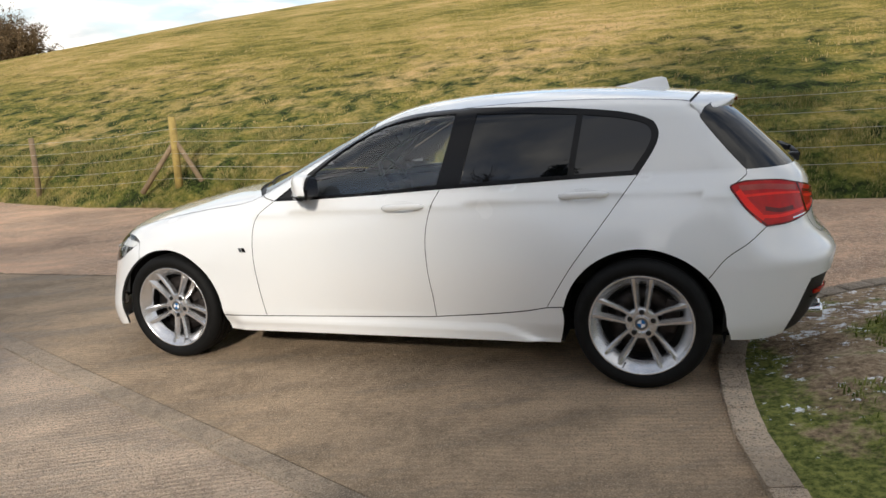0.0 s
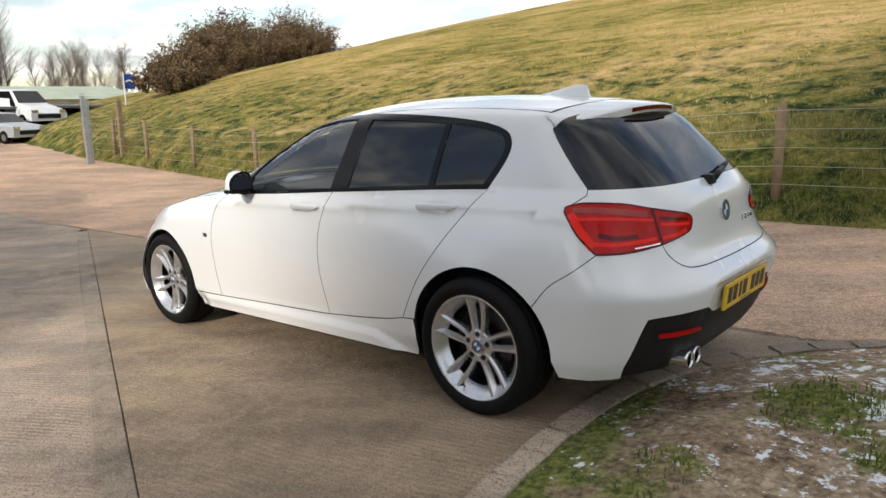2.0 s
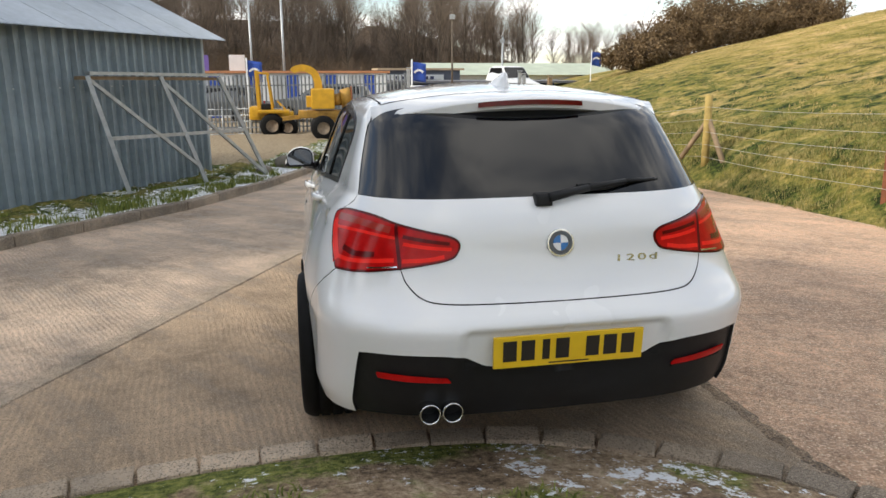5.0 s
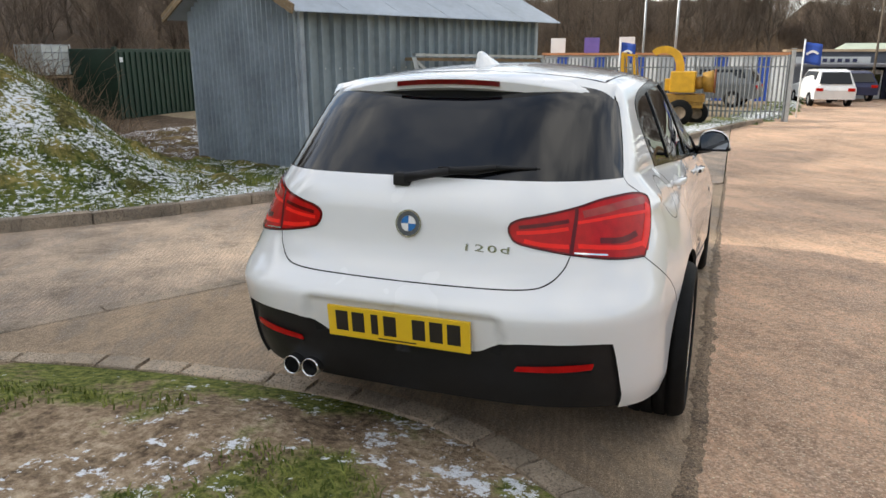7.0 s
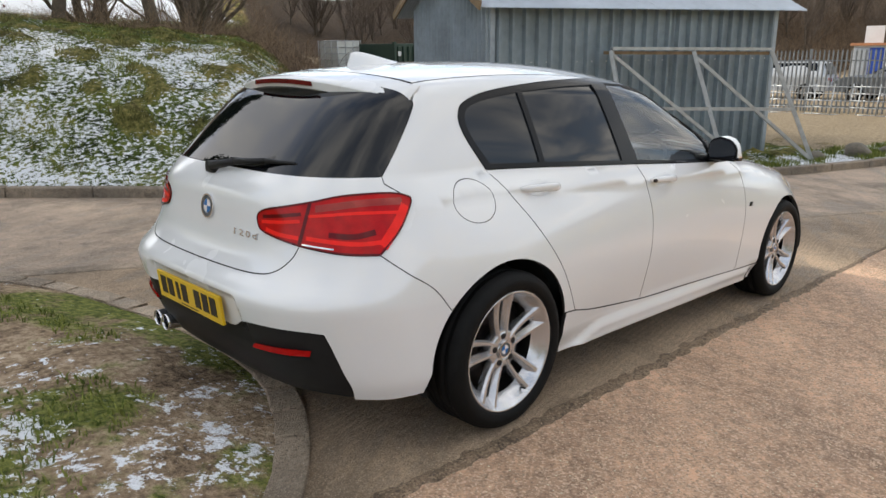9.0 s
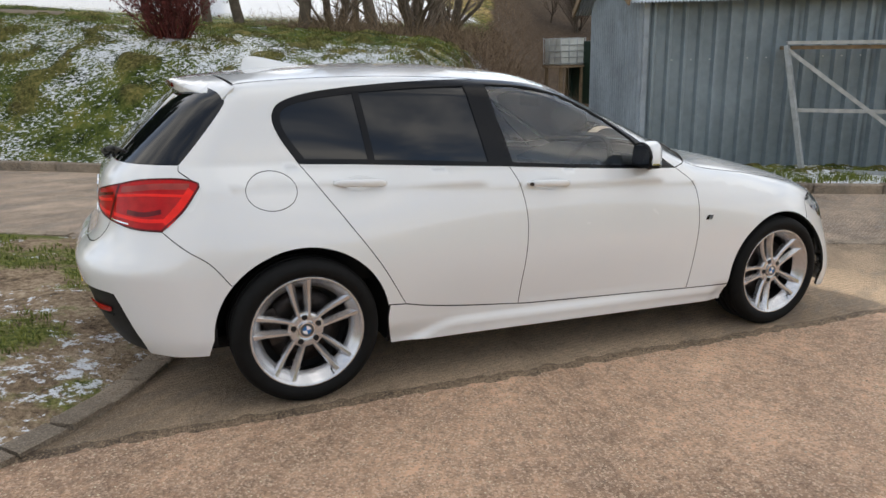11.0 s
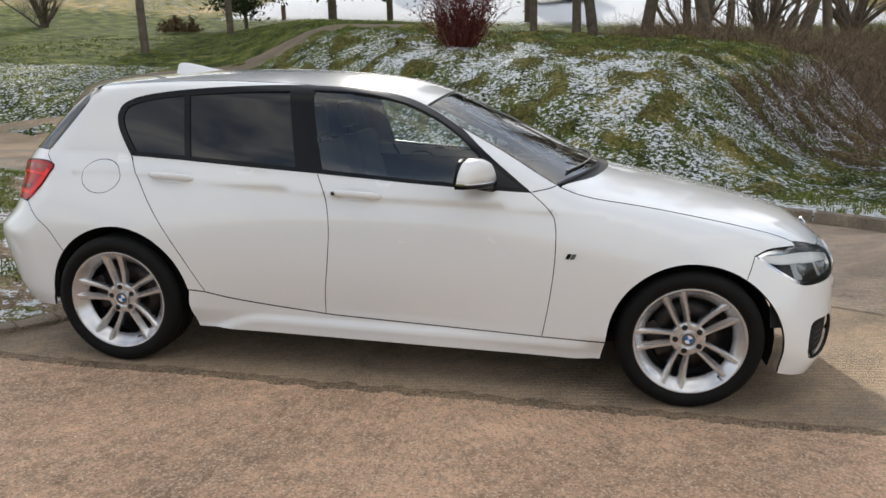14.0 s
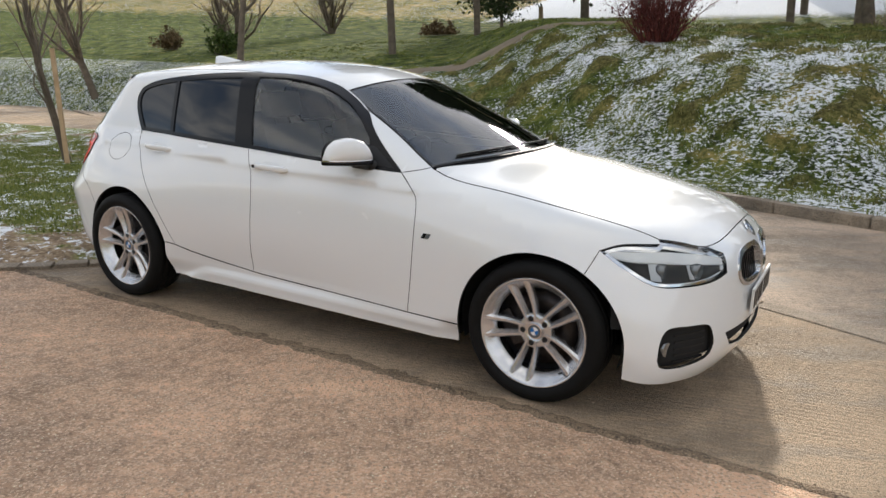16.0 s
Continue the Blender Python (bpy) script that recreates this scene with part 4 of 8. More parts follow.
def sheet(outline, holes=(), step=0.04, gap=0.0019, place=None, lift=0.0, flange=0.014, edge=0.02):
    """Points, normals and faces of a panel of the skin inside an outline of its side or top view."""
    place = place or on_side
    loops = [evened(drawn_in(evened(outline, edge), gap), edge)] + [evened(h, edge) for h in holes]
    loops[0] = [((REAR_MID if abs(a - REAR_MID) < 0.006 else FRONT_MID if abs(a - FRONT_MID) < 0.006 else a), c) if place is on_side else (a, c) for a, c in loops[0]]
    o = np.array(loops[0])
    gx, gy = np.meshgrid(np.arange(o[:, 0].min() + step / 3, o[:, 0].max(), step), np.arange(o[:, 1].min() + step / 3, o[:, 1].max(), step))
    g = np.stack([gx.ravel(), gy.ravel()], 1)
    g = g[within(loops[0], g)]
    for h in loops[1:]:
        g = g[~within(h, g)]
    for l in loops:
        if len(g):
            g = g[far_from(l, g, step * 0.4)]
    pts, edges = [], []
    for l in loops:
        k = len(pts)
        pts += l
        edges += [(k + i, k + (i + 1) % len(l)) for i in range(len(l))]
    nb = len(pts)
    pts = [Vector(p) for p in pts] + [Vector(p) for p in g.tolist()]
    v, _, tri, _, _, _ = delaunay_2d_cdt(pts, edges, [], 0, 1e-6)
    v = np.array([tuple(p) for p in v])
    mid = np.array([(v[a] + v[b] + v[c]) / 3 for a, b, c in tri])
    good = within(loops[0], mid)
    for h in loops[1:]:
        good &= ~within(h, mid)
    tri = [t for t, k in zip(tri, good) if k]
    p = place(v[:, 0], v[:, 1])
    n = skin_normal(p)
    p = p + n * lift
    faces = []
    for a, b, c in tri:
        w = np.cross(p[b] - p[a], p[c] - p[a])
        faces.append((a, b, c) if w @ (n[a] + n[b] + n[c]) > 0 else (a, c, b))
    nf = len(faces)
    if flange:
        count = {}
        for f in faces:
            for a, b in zip(f, f[1:] + f[:1]):
                count[(a, b)] = 1
        rim = [(a, b) for a, b in count if (b, a) not in count]
        ids = {}
        extra, en = [], []
        for a, b in rim:
            for q in (a, b):
                if q not in ids:
                    ids[q] = len(p) + len(extra)
                    extra.append(p[q] - n[q] * flange)
                    en.append(n[q])
        faces += [(b, a, ids[a], ids[b]) for a, b in rim]
        if extra:
            p, n = np.concatenate([p, extra]), np.concatenate([n, en])
    return p, n, faces, nf


def skin_part(name, data, material, parent, mirror=False, label=""):
    p, n, faces, nf = data
    p, n = p.copy(), n.copy()
    if mirror:
        p[:, 1] *= -1
        n[:, 1] *= -1
        faces = [tuple(reversed(f)) for f in faces]
    me = bpy.data.meshes.new(name)
    me.from_pydata(p.tolist(), [], [list(map(int, f)) for f in faces])
    me.materials.append(material)
    # turned-in edges go near black: shade in the gaps put into colour
    if material is PAINT and len(faces) > nf:
        me.materials.append(NEAR_BLACK)
        me.polygons.foreach_set("material_index", [0] * nf + [1] * (len(faces) - nf))
    me.shade_smooth()
    me.normals_split_custom_set_from_vertices(n.tolist())
    ob = new(name, me)
    ob.parent = parent
    return tagged(ob, label=label)


def both(name, data, material, parent, label=""):
    return [skin_part(name, data, material, parent, m, label) for m in (False, True)]


def S3(x, y, z):
    return (side_s(x, y), z)


def arc(cx, r, a0, a1, n=28, cz=0.315):
    return [(cx + r * math.cos(radians(a0 + (a1 - a0) * k / n)), cz + r * math.sin(radians(a0 + (a1 - a0) * k / n))) for k in range(n + 1)]


def seam_on_side(pts):
    """Places (x, y) on the top of the car, as places of its side view."""
    p = on_top(np.array([a for a, _ in pts]), np.array([b for _, b in pts]))
    return [S3(*q) for q in p]


REAR_MID, FRONT_MID = END_R - TURN * math.pi / 2, END_F + TURN * math.pi / 2
# lines shared by neighbouring panels, in (s, z)
GLASS_LINE = curve([(0.62, 0.927), (0.376, 0.934), (0.078, 0.946), (-0.19, 0.959), (-0.38, 0.969), (-0.76, 0.985), (-1.035, 0.996), (-1.325, 1.003)], 6)
GLASS_ARCH = curve([(-1.325, 1.003), (-1.389, 1.102), (-1.416, 1.168), (-1.411, 1.216), (-1.373, 1.255), (-1.256, 1.292), (-1.04, 1.322), (-0.76, 1.345), (-0.45, 1.356), (-0.18, 1.345), (0.0, 1.312), (0.13, 1.262), (0.27, 1.185), (0.36, 1.118), (0.45, 1.05), (0.62, 0.927)], 6)
DOOR_B = curve([(-0.359, 0.968), (-0.311, 0.867), (-0.287, 0.728), (-0.292, 0.562), (-0.306, 0.43), (-0.311, 0.31)], 6)
DOOR_C = curve([(-1.325, 1.003), (-1.264, 0.918), (-1.145, 0.755), (-1.016, 0.577), (-0.90, 0.385)], 6)
DOOR_FLOOR = curve([(-0.90, 0.385), (-0.77, 0.358), (-0.566, 0.332), (-0.311, 0.31), (-0.183, 0.304), (0.251, 0.292), (0.706, 0.284)], 6)
DOOR_A = curve([(0.62, 0.927), (0.709, 0.854), (0.738, 0.784), (0.742, 0.637), (0.729, 0.461), (0.706, 0.284)], 6)
ARCH_R = arc(-1.340, 0.363, 180, 12)
ARCH_F = arc(1.340, 0.350, 173, 0)
ROOF_XY = [(0.095 - 0.055 * k, 0.535 + 0.02 * math.sin(math.pi * k / 30)) for k in range(31)]
SCREEN_SIDE_XY = curve([(0.095, 0.535), (0.25, 0.562), (0.5, 0.622), (0.735, 0.70)], 8)
BONNET_XY = curve([(0.735, 0.70), (0.86, 0.712), (1.0, 0.714), (1.2, 0.705), (1.393, 0.69), (1.632, 0.66), (1.78, 0.628)], 6)
LAMP_TOP = curve([S3(1.78, 0.628, 0.722), S3(1.66, 0.72, 0.722), S3(1.585, 0.78, 0.698)], 6)
"""front lamp's lower edge"""
LAMP_LOW = curve([S3(1.585, 0.78, 0.698), S3(1.70, 0.762, 0.625), S3(1.80, 0.722, 0.572), S3(1.9, 0.64, 0.566), S3(1.985, 0.545, 0.575), S3(2.03, 0.46, 0.598)], 6)
LAMP_IN = curve([S3(2.03, 0.46, 0.598), S3(2.02, 0.435, 0.645), S3(2.005, 0.425, 0.668)], 5)
NOSE_TOP = [S3(2.005, 0.425, 0.668)] + seam_on_side(curve([(1.945, 0.46), (1.925, 0.50), (1.85, 0.57), (1.78, 0.628)], 5))
TAIL_SEAM_SIDE = curve([(-1.632, 0.54), (-1.70, 0.628), S3(-1.80, 0.80, 0.69), S3(-1.885, 0.752, 0.758)], 6)
TLAMP_LOW = curve([S3(-1.885, 0.752, 0.758), S3(-1.98, 0.66, 0.762), S3(-2.066, 0.54, 0.780)], 6)
TLAMP_OUT = curve([S3(-1.885, 0.752, 0.758), S3(-1.80, 0.757, 0.836), S3(-1.735, 0.742, 0.925)], 5)
TLAMP_TOP = curve([S3(-1.735, 0.742, 0.925), S3(-1.742, 0.735, 0.944), S3(-1.80, 0.68, 0.958), S3(-1.92, 0.60, 0.951), S3(-2.024, 0.55, 0.928)], 5)
TLAMP_SPLIT = [S3(-2.024, 0.55, 0.928), S3(-2.066, 0.54, 0.780)]
TLAMP_IN = curve([S3(-2.024, 0.55, 0.928), S3(-2.076, 0.447, 0.905), S3(-2.093, 0.37, 0.888), S3(-2.10, 0.342, 0.865), S3(-2.104, 0.352, 0.83), S3(-2.104, 0.39, 0.808), S3(-2.066, 0.54, 0.780)], 5)
HATCH_SEAM = curve([S3(-2.066, 0.54, 0.780), S3(-2.085, 0.52, 0.735), S3(-2.125, 0.48, 0.692), S3(-2.15, 0.40, 0.674), S3(-2.16, 0.2, 0.668), (REAR_MID, 0.666)], 6)
GLASS_SIDE = curve([S3(-1.80, 0.655, 1.008), S3(-1.70, 0.625, 1.12), S3(-1.61, 0.592, 1.235), S3(-1.60, 0.585, 1.262)], 5)
DARK_TOP = curve([(REAR_MID, 0.452), S3(-2.22, 0.2, 0.452), S3(-2.22, 0.29, 0.456), S3(-2.22, 0.345, 0.482), S3(-2.215, 0.41, 0.507), S3(-2.16, 0.58, 0.512), S3(-2.105, 0.695, 0.508), S3(-2.09, 0.715, 0.49), S3(-2.035, 0.735, 0.36), S3(-2.0, 0.735, 0.30), S3(-1.985, 0.735, 0.245)], 6)


def car_panels(car):
    roof_s = seam_on_side(ROOF_XY)
    screen_s = seam_on_side(SCREEN_SIDE_XY)
    bonnet_s = seam_on_side(BONNET_XY)
    rev = lambda r: list(reversed(r))
    dlo = ring(GLASS_LINE, GLASS_ARCH)
    # doors
    dish_f, dish_r = handle_dish(HANDLE_F), handle_dish(HANDLE_R)
    fd = ring([q for q in GLASS_LINE if q[0] > -0.357], DOOR_B, [q for q in DOOR_FLOOR if q[0] > -0.31], rev(DOOR_A))
    door = {}
    for side, m in (("left", False), ("right", True)):
        door["front", side] = skin_part("front_door", sheet(fd, [dish_f], step=0.024), PAINT, car, m, "white front door")
    rd = ring([q for q in GLASS_LINE if q[0] <= -0.357], DOOR_C, [q for q in DOOR_FLOOR if q[0] < -0.31], rev(DOOR_B))
    for side, m in (("left", False), ("right", True)):
        door["rear", side] = skin_part("rear_door", sheet(rd, [dish_r], step=0.024), PAINT, car, m, "white rear door")
    # front wing
    wing_top = [(0.62, 0.927), (0.70, 0.942)] + bonnet_s
    wing = ring(DOOR_A[::-1], wing_top, LAMP_TOP, [S3(1.585, 0.78, 0.698), (1.535, 0.605)], arc(1.340, 0.350, 56, 173, 20), [(0.985, 0.284), (0.706, 0.284)])
    both("wing", sheet(wing, step=0.026), PAINT, car)
    # flank: screen pillar, cant rail, rear pillar and quarter
    fuel = [(-1.455 + 0.106 * math.cos(2 * math.pi * k / 40), 0.904 + 0.078 * math.sin(2 * math.pi * k / 40)) for k in range(40)]
    pillar_foot = [(0.70, 0.942), (0.62, 0.927)]
    flank = ring([bonnet_s[0]], pillar_foot, rev(GLASS_ARCH), DOOR_C, [(-0.978, 0.392)], arc(-1.340, 0.363, 12, 141, 22), TAIL_SEAM_SIDE[:], TLAMP_OUT, TLAMP_TOP[:8], [S3(-1.80, 0.665, 0.985)], GLASS_SIDE, rev(roof_s), screen_s)
    skin_part("quarter_panel", sheet(flank, step=0.026), PAINT, car, False)
    skin_part("quarter_panel", sheet(flank, [fuel], step=0.026), PAINT, car, True)
    skin_part("fuel_flap", sheet(fuel, gap=0.003), PAINT, car, True, "round white fuel flap")
    # sill with its flared skirt
    sill = ring(DOOR_FLOOR, [(0.706, 0.284), (0.985, 0.284)], curve([(0.985, 0.284), (0.972, 0.19)], 3), curve([(0.972, 0.19), (-0.958, 0.196)], 20), curve([(-0.958, 0.196), (-0.985, 0.315), (-0.978, 0.392)], 4), [(-0.90, 0.385)])
    both("sill", sheet(sill, lift=0.004, step=0.014), PAINT, car, "white side skirt")
    # rear bumper
    low = [S3(-1.985, 0.735, 0.245), S3(-1.86, 0.79, 0.235), (-1.728, 0.24)]
    bumper = ring(HATCH_SEAM[::-1], rev(TLAMP_LOW), rev(TAIL_SEAM_SIDE), arc(-1.340, 0.363, 141, 180, 8), [(-1.712, 0.29), (-1.728, 0.24)], rev(low), rev(DARK_TOP))
    both("rear_bumper", sheet(bumper, step=0.018), PAINT, car)
    dark = ring(DARK_TOP, curve([S3(-1.985, 0.735, 0.245), S3(-2.02, 0.6, 0.25), S3(-2.08, 0.3, 0.245), (REAR_MID, 0.24)], 6))
    both("rear_diffuser", sheet(dark, lift=-0.012, gap=-0.002), TRIM_BLACK, car, "black lower rear bumper insert")
    # tailgate
    hatch = ring(rev(HATCH_SEAM), TLAMP_IN[::-1], [TLAMP_SPLIT[0]], TLAMP_TOP[::-1][:-7], [S3(-1.80, 0.665, 0.985), S3(-1.80, 0.655, 1.008)], curve([S3(-1.80, 0.655, 1.008), S3(-1.95, 0.5, 1.006), S3(-2.02, 0.3, 1.006), (REAR_MID, 1.006)], 6))
    both("tailgate", sheet(hatch, step=0.035), PAINT, car, "white tailgate skin")
    glass = ring(curve([(REAR_MID, 1.006), S3(-2.02, 0.3, 1.006), S3(-1.95, 0.5, 1.006), S3(-1.80, 0.655, 1.008)], 6), GLASS_SIDE, curve([S3(-1.60, 0.585, 1.262), S3(-1.64, 0.5, 1.305), S3(-1.69, 0.25, 1.332), (REAR_MID, 1.338)], 6))
    both("rear_window", sheet(glass, gap=0.001, lift=-0.002), TINTED, car, "dark tinted rear window")
    # lamps
    tl_out = ring(TLAMP_LOW, TLAMP_SPLIT[::-1], rev(TLAMP_TOP), rev(TLAMP_OUT))
    tl_in = ring(TLAMP_IN, TLAMP_SPLIT[::-1])
    for m in (False, True):
        a = skin_part("tail_lamp", sheet(tl_out, step=0.025, lift=0.004, gap=0.003), RED_LENS, car, m, "red tail lamp")
        b = skin_part("tail_lamp_inner", sheet(tl_in, step=0.025, lift=0.004, gap=0.003), RED_LENS, car, m, "red inner tail lamp on the tailgate")
        lamp_bars(a, b, m)
    # bonnet, screen and roof, in plan
    full = lambda half: half + [(x, -y) for x, y in reversed(half)]
    nose_edge = [(1.78, 0.628), (1.85, 0.57), (1.925, 0.50), (1.965, 0.4), (1.985, 0.25), (1.992, 0.0)]
    hood_rear = lambda y: (1.0 - 0.45 * y * y - 0.032 * float(smooth(0.45, 0.69, y)), y)
    bonnet = ring(full([hood_rear(y) for y in np.linspace(0, 0.692, 10)] + BONNET_XY[1:] + curve(nose_edge, 5)))
    skin_part("bonnet", sheet(bonnet, place=on_top, step=0.05), PAINT, car, label="white bonnet with two raised creases")
    screen_low = [(0.955 - 0.45 * y * y, y) for y in np.linspace(0, 0.69, 12)]
    screen = ring(full(screen_low + rev(SCREEN_SIDE_XY) + [(0.165 - 0.25 * y * y, y) for y in np.linspace(0.5, 0, 8)]))
    skin_part("windscreen", sheet(screen, place=on_top, step=0.05, gap=0.012, lift=-0.001, flange=0.004), CLEAR_GLASS, car, label="clear windscreen")
    band = ring(full(screen_low + rev(SCREEN_SIDE_XY) + [(0.165 - 0.25 * y * y, y) for y in np.linspace(0.5, 0, 8)]))
    inner = drawn_in(evened(band, 0.03), 0.024)
    skin_part("windscreen_surround", sheet(band, [inner], place=on_top, step=0.05, gap=0.0, lift=-0.004, flange=0), TRIM_BLACK, car, label="black windscreen edge band")
    cowl = ring(full([(0.953 - 0.45 * y * y, y) for y in np.linspace(0, 0.66, 8)] + [(hood_rear(y)[0] + 0.004, y) for y in np.linspace(0.66, 0, 8)]))
    skin_part("cowl", sheet(cowl, place=on_top, step=0.04, lift=-0.012, gap=-0.004), TRIM_BLACK, car, label="black plastic cowl below the windscreen")
    roof = ring(full([(0.165 - 0.25 * y * y, y) for y in np.linspace(0, 0.5, 8)] + ROOF_XY + [(-1.575, 0.4), (-1.60, 0.2), (-1.605, 0.0)]))
    skin_part("roof", sheet(roof, place=on_top, step=0.06, gap=0.0005), PAINT, car, label="white roof")
    skin_part("headlining", sheet(roof, place=on_top, step=0.12, gap=0.02, lift=-0.035, flange=0), FABRIC, car)
    # side glass in its gloss black surround
    pane_f = ring(curve([(0.42, 0.948), (0.05, 0.962), (-0.338, 0.985)], 6), curve([(-0.338, 0.985), (-0.395, 1.2), (-0.42, 1.334)], 5), curve([(-0.42, 1.334), (-0.2, 1.327), (-0.02, 1.295), (0.12, 1.244), (0.25, 1.173), (0.34, 1.105), (0.40, 1.045), (0.42, 0.948)], 6))
    pane_r = ring(curve([(-0.465, 0.99), (-0.75, 1.005), (-1.0, 1.014)], 5), curve([(-1.0, 1.014), (-1.04, 1.296)], 5), curve([(-1.04, 1.296), (-0.76, 1.318), (-0.535, 1.328)], 5), curve([(-0.535, 1.328), (-0.465, 0.99)], 5))
    pane_q = ring(curve([(-1.03, 1.016), (-1.30, 1.023)], 4), curve([(-1.30, 1.023), (-1.36, 1.11), (-1.385, 1.17), (-1.38, 1.21), (-1.345, 1.24), (-1.24, 1.268), (-1.068, 1.293)], 5), curve([(-1.068, 1.293), (-1.03, 1.016)], 5))
    for m in (False, True):
        side = "right" if m else "left"
        skin_part("window_surround", sheet(dlo, [pane_f, pane_r, pane_q], step=0.03, gap=0.001, lift=0.002), GLOSS_BLACK, car, m, "gloss black window frame")
        skin_part("window", sheet(pane_f, gap=-0.004, lift=-0.004, flange=0.003), SIDE_GLASS, door["front", side], m, "clear front side window")
        skin_part("window", sheet(pane_r, gap=-0.004, lift=-0.004, flange=0.003), TINTED, door["rear", side], m, "dark tinted rear side window")
        skin_part("quarter_window", sheet(pane_q, gap=-0.004, lift=-0.004, flange=0.003), TINTED, door["rear", side], m, "dark tinted quarter window")
        handle(door["front", side], HANDLE_F, m)
        handle(door["rear", side], HANDLE_R, m)
        mirror(car, m)
        badge_side(car, m)
    return door


def lamp_bars(a, b, m):
    """Light guides, dull upper field and dark pockets behind the red lenses."""
    for name, owner, pts, mat, w in (
        ("upper_field", a, [S3(-1.775, 0.742, 0.928), S3(-1.88, 0.65, 0.925), S3(-2.005, 0.555, 0.905)], RED_DULL, 0.022),
        ("light_guide", a, [S3(-1.79, 0.748, 0.893), S3(-1.90, 0.64, 0.893), S3(-2.03, 0.548, 0.880)], RED_BRIGHT, 0.010),
        ("light_guide", a, [S3(-1.765, 0.746, 0.915), S3(-1.81, 0.752, 0.855), S3(-1.872, 0.75, 0.785)], RED_BRIGHT, 0.034),
        ("dark_pocket", a, [S3(-1.88, 0.72, 0.832), S3(-1.93, 0.66, 0.818), S3(-1.985, 0.60, 0.822)], RED_DARK, 0.018),
        ("light_guide", a, [S3(-1.86, 0.75, 0.800), S3(-1.94, 0.67, 0.795), S3(-2.04, 0.55, 0.808)], RED_BRIGHT, 0.014),
        ("chrome_strip", a, [S3(-1.98, 0.62, 0.777), S3(-2.055, 0.545, 0.787)], CHROME, 0.005),
        ("light_guide", b, [S3(-2.045, 0.525, 0.886), S3(-2.078, 0.45, 0.874), S3(-2.096, 0.375, 0.864)], RED_DARK, 0.012),
        ("light_guide", b, [S3(-2.05, 0.525, 0.862), S3(-2.084, 0.45, 0.852), S3(-2.1, 0.37, 0.846)], RED_BRIGHT, 0.012),
        ("light_guide", b, [S3(-2.06, 0.53, 0.806), S3(-2.09, 0.45, 0.812), S3(-2.1, 0.395, 0.822)], RED_BRIGHT, 0.014),
    ):
        line = np.array(curve(pts, 8))
        d = np.gradient(line, axis=0)
        d /= np.linalg.norm(d, axis=1, keepdims=True)
        n = np.stack([-d[:, 1], d[:, 0]], 1) * w / 2
        loop = [tuple(q) for q in line + n] + [tuple(q) for q in (line - n)[::-1]]
        skin_part(name, sheet(loop, step=0.03, lift=0.0055, gap=0.0, flange=0.003), mat, owner, m)
    for owner, loop in ((a, ring(TLAMP_LOW, TLAMP_SPLIT[::-1], list(reversed(TLAMP_TOP)), list(reversed(TLAMP_OUT)))), (b, ring(TLAMP_IN, TLAMP_SPLIT[::-1]))):
        even = evened(loop, 0.012)
        skin_part("gasket", sheet(even, [drawn_in(even, 0.006)], step=0.02, gap=0.0005, lift=0.006, flange=0.006), RED_DARK, owner, m)


HANDLE_F, HANDLE_R = (-0.165, 0.886), (-1.08, 0.922)


def handle_dish(at):
    return [(at[0] + 0.078 * math.cos(2 * math.pi * i / 28), at[1] - 0.004 + 0.033 * math.sin(2 * math.pi * i / 28)) for i in range(28)]


def handle(owner, at, m):
    """A strap handle over a hollow in the door's skin."""
    x, z = at
    k = -1 if m else 1
    bm = bmesh.new()
    n = 18
    rows = []
    for i in range(n + 1):
        t = i / n
        px = x - 0.118 + 0.236 * t
        h = 0.0175 * min(1, math.sin(math.pi * min(max(t, 0.02), 0.98)) * 2.6) ** 0.5 * (0.88 + 0.12 * t)
        out = 0.008 + 0.034 * math.sin(math.pi * t) ** 0.5
        zz = z + 0.004 * math.sin(math.pi * t) - 0.006 * (t - 0.5)
        base = on_side(np.array([px]), np.array([z]))[0]
        row = []
        for j in range(10):
            w = 2 * math.pi * j / 10
            c, s = math.cos(w), math.sin(w)
            row.append(bm.verts.new((px, k * (base[1] + out - 0.016 + 0.012 * math.copysign(abs(c) ** 0.7, c)), zz + h * math.copysign(abs(s) ** 0.8, s))))
        rows.append(row)
    for p, q in zip(rows, rows[1:]):
        for j in range(10):
            bm.faces.new((p[j], q[j], q[(j + 1) % 10], p[(j + 1) % 10]))
    for r in (rows[0], rows[-1]):
        bm.faces.new(r)
    bmesh.ops.recalc_face_normals(bm, faces=bm.faces[:])
    strap = part("door_handle", bm, PAINT, owner, "white strap door handle", True)
    loop = handle_dish(at)
    p, n, faces, nf = sheet(loop, step=0.012, gap=-0.0005, flange=0.0)
    r2 = np.clip(((p[:, 0] - x) / 0.078) ** 2 + ((p[:, 2] - z + 0.004) / 0.033) ** 2, 0, 1)
    p = p - n * (0.020 * (1 - r2) ** 0.8)[:, None]
    nn = n + np.stack([-(p[:, 0] - x) / 0.078 * 0.35, 0 * r2, -(p[:, 2] - z + 0.004) / 0.033 * 0.8], 1) * (r2[:, None] < 0.97)
    nn /= np.linalg.norm(nn, axis=1, keepdims=True)
    skin_part("handle_recess", (p, nn, faces, nf), PAINT, owner, m)
    if m and x > -0.5:
        bm = bmesh.new()
        y = -float(on_side(np.array([x - 0.085]), np.array([z]))[0][1])
        bar(bm, (x + 0.088 - 0.19, y - 0.012, z + 0.002), (x + 0.088 - 0.19, y - 0.026, z + 0.002), 0.009, 14)
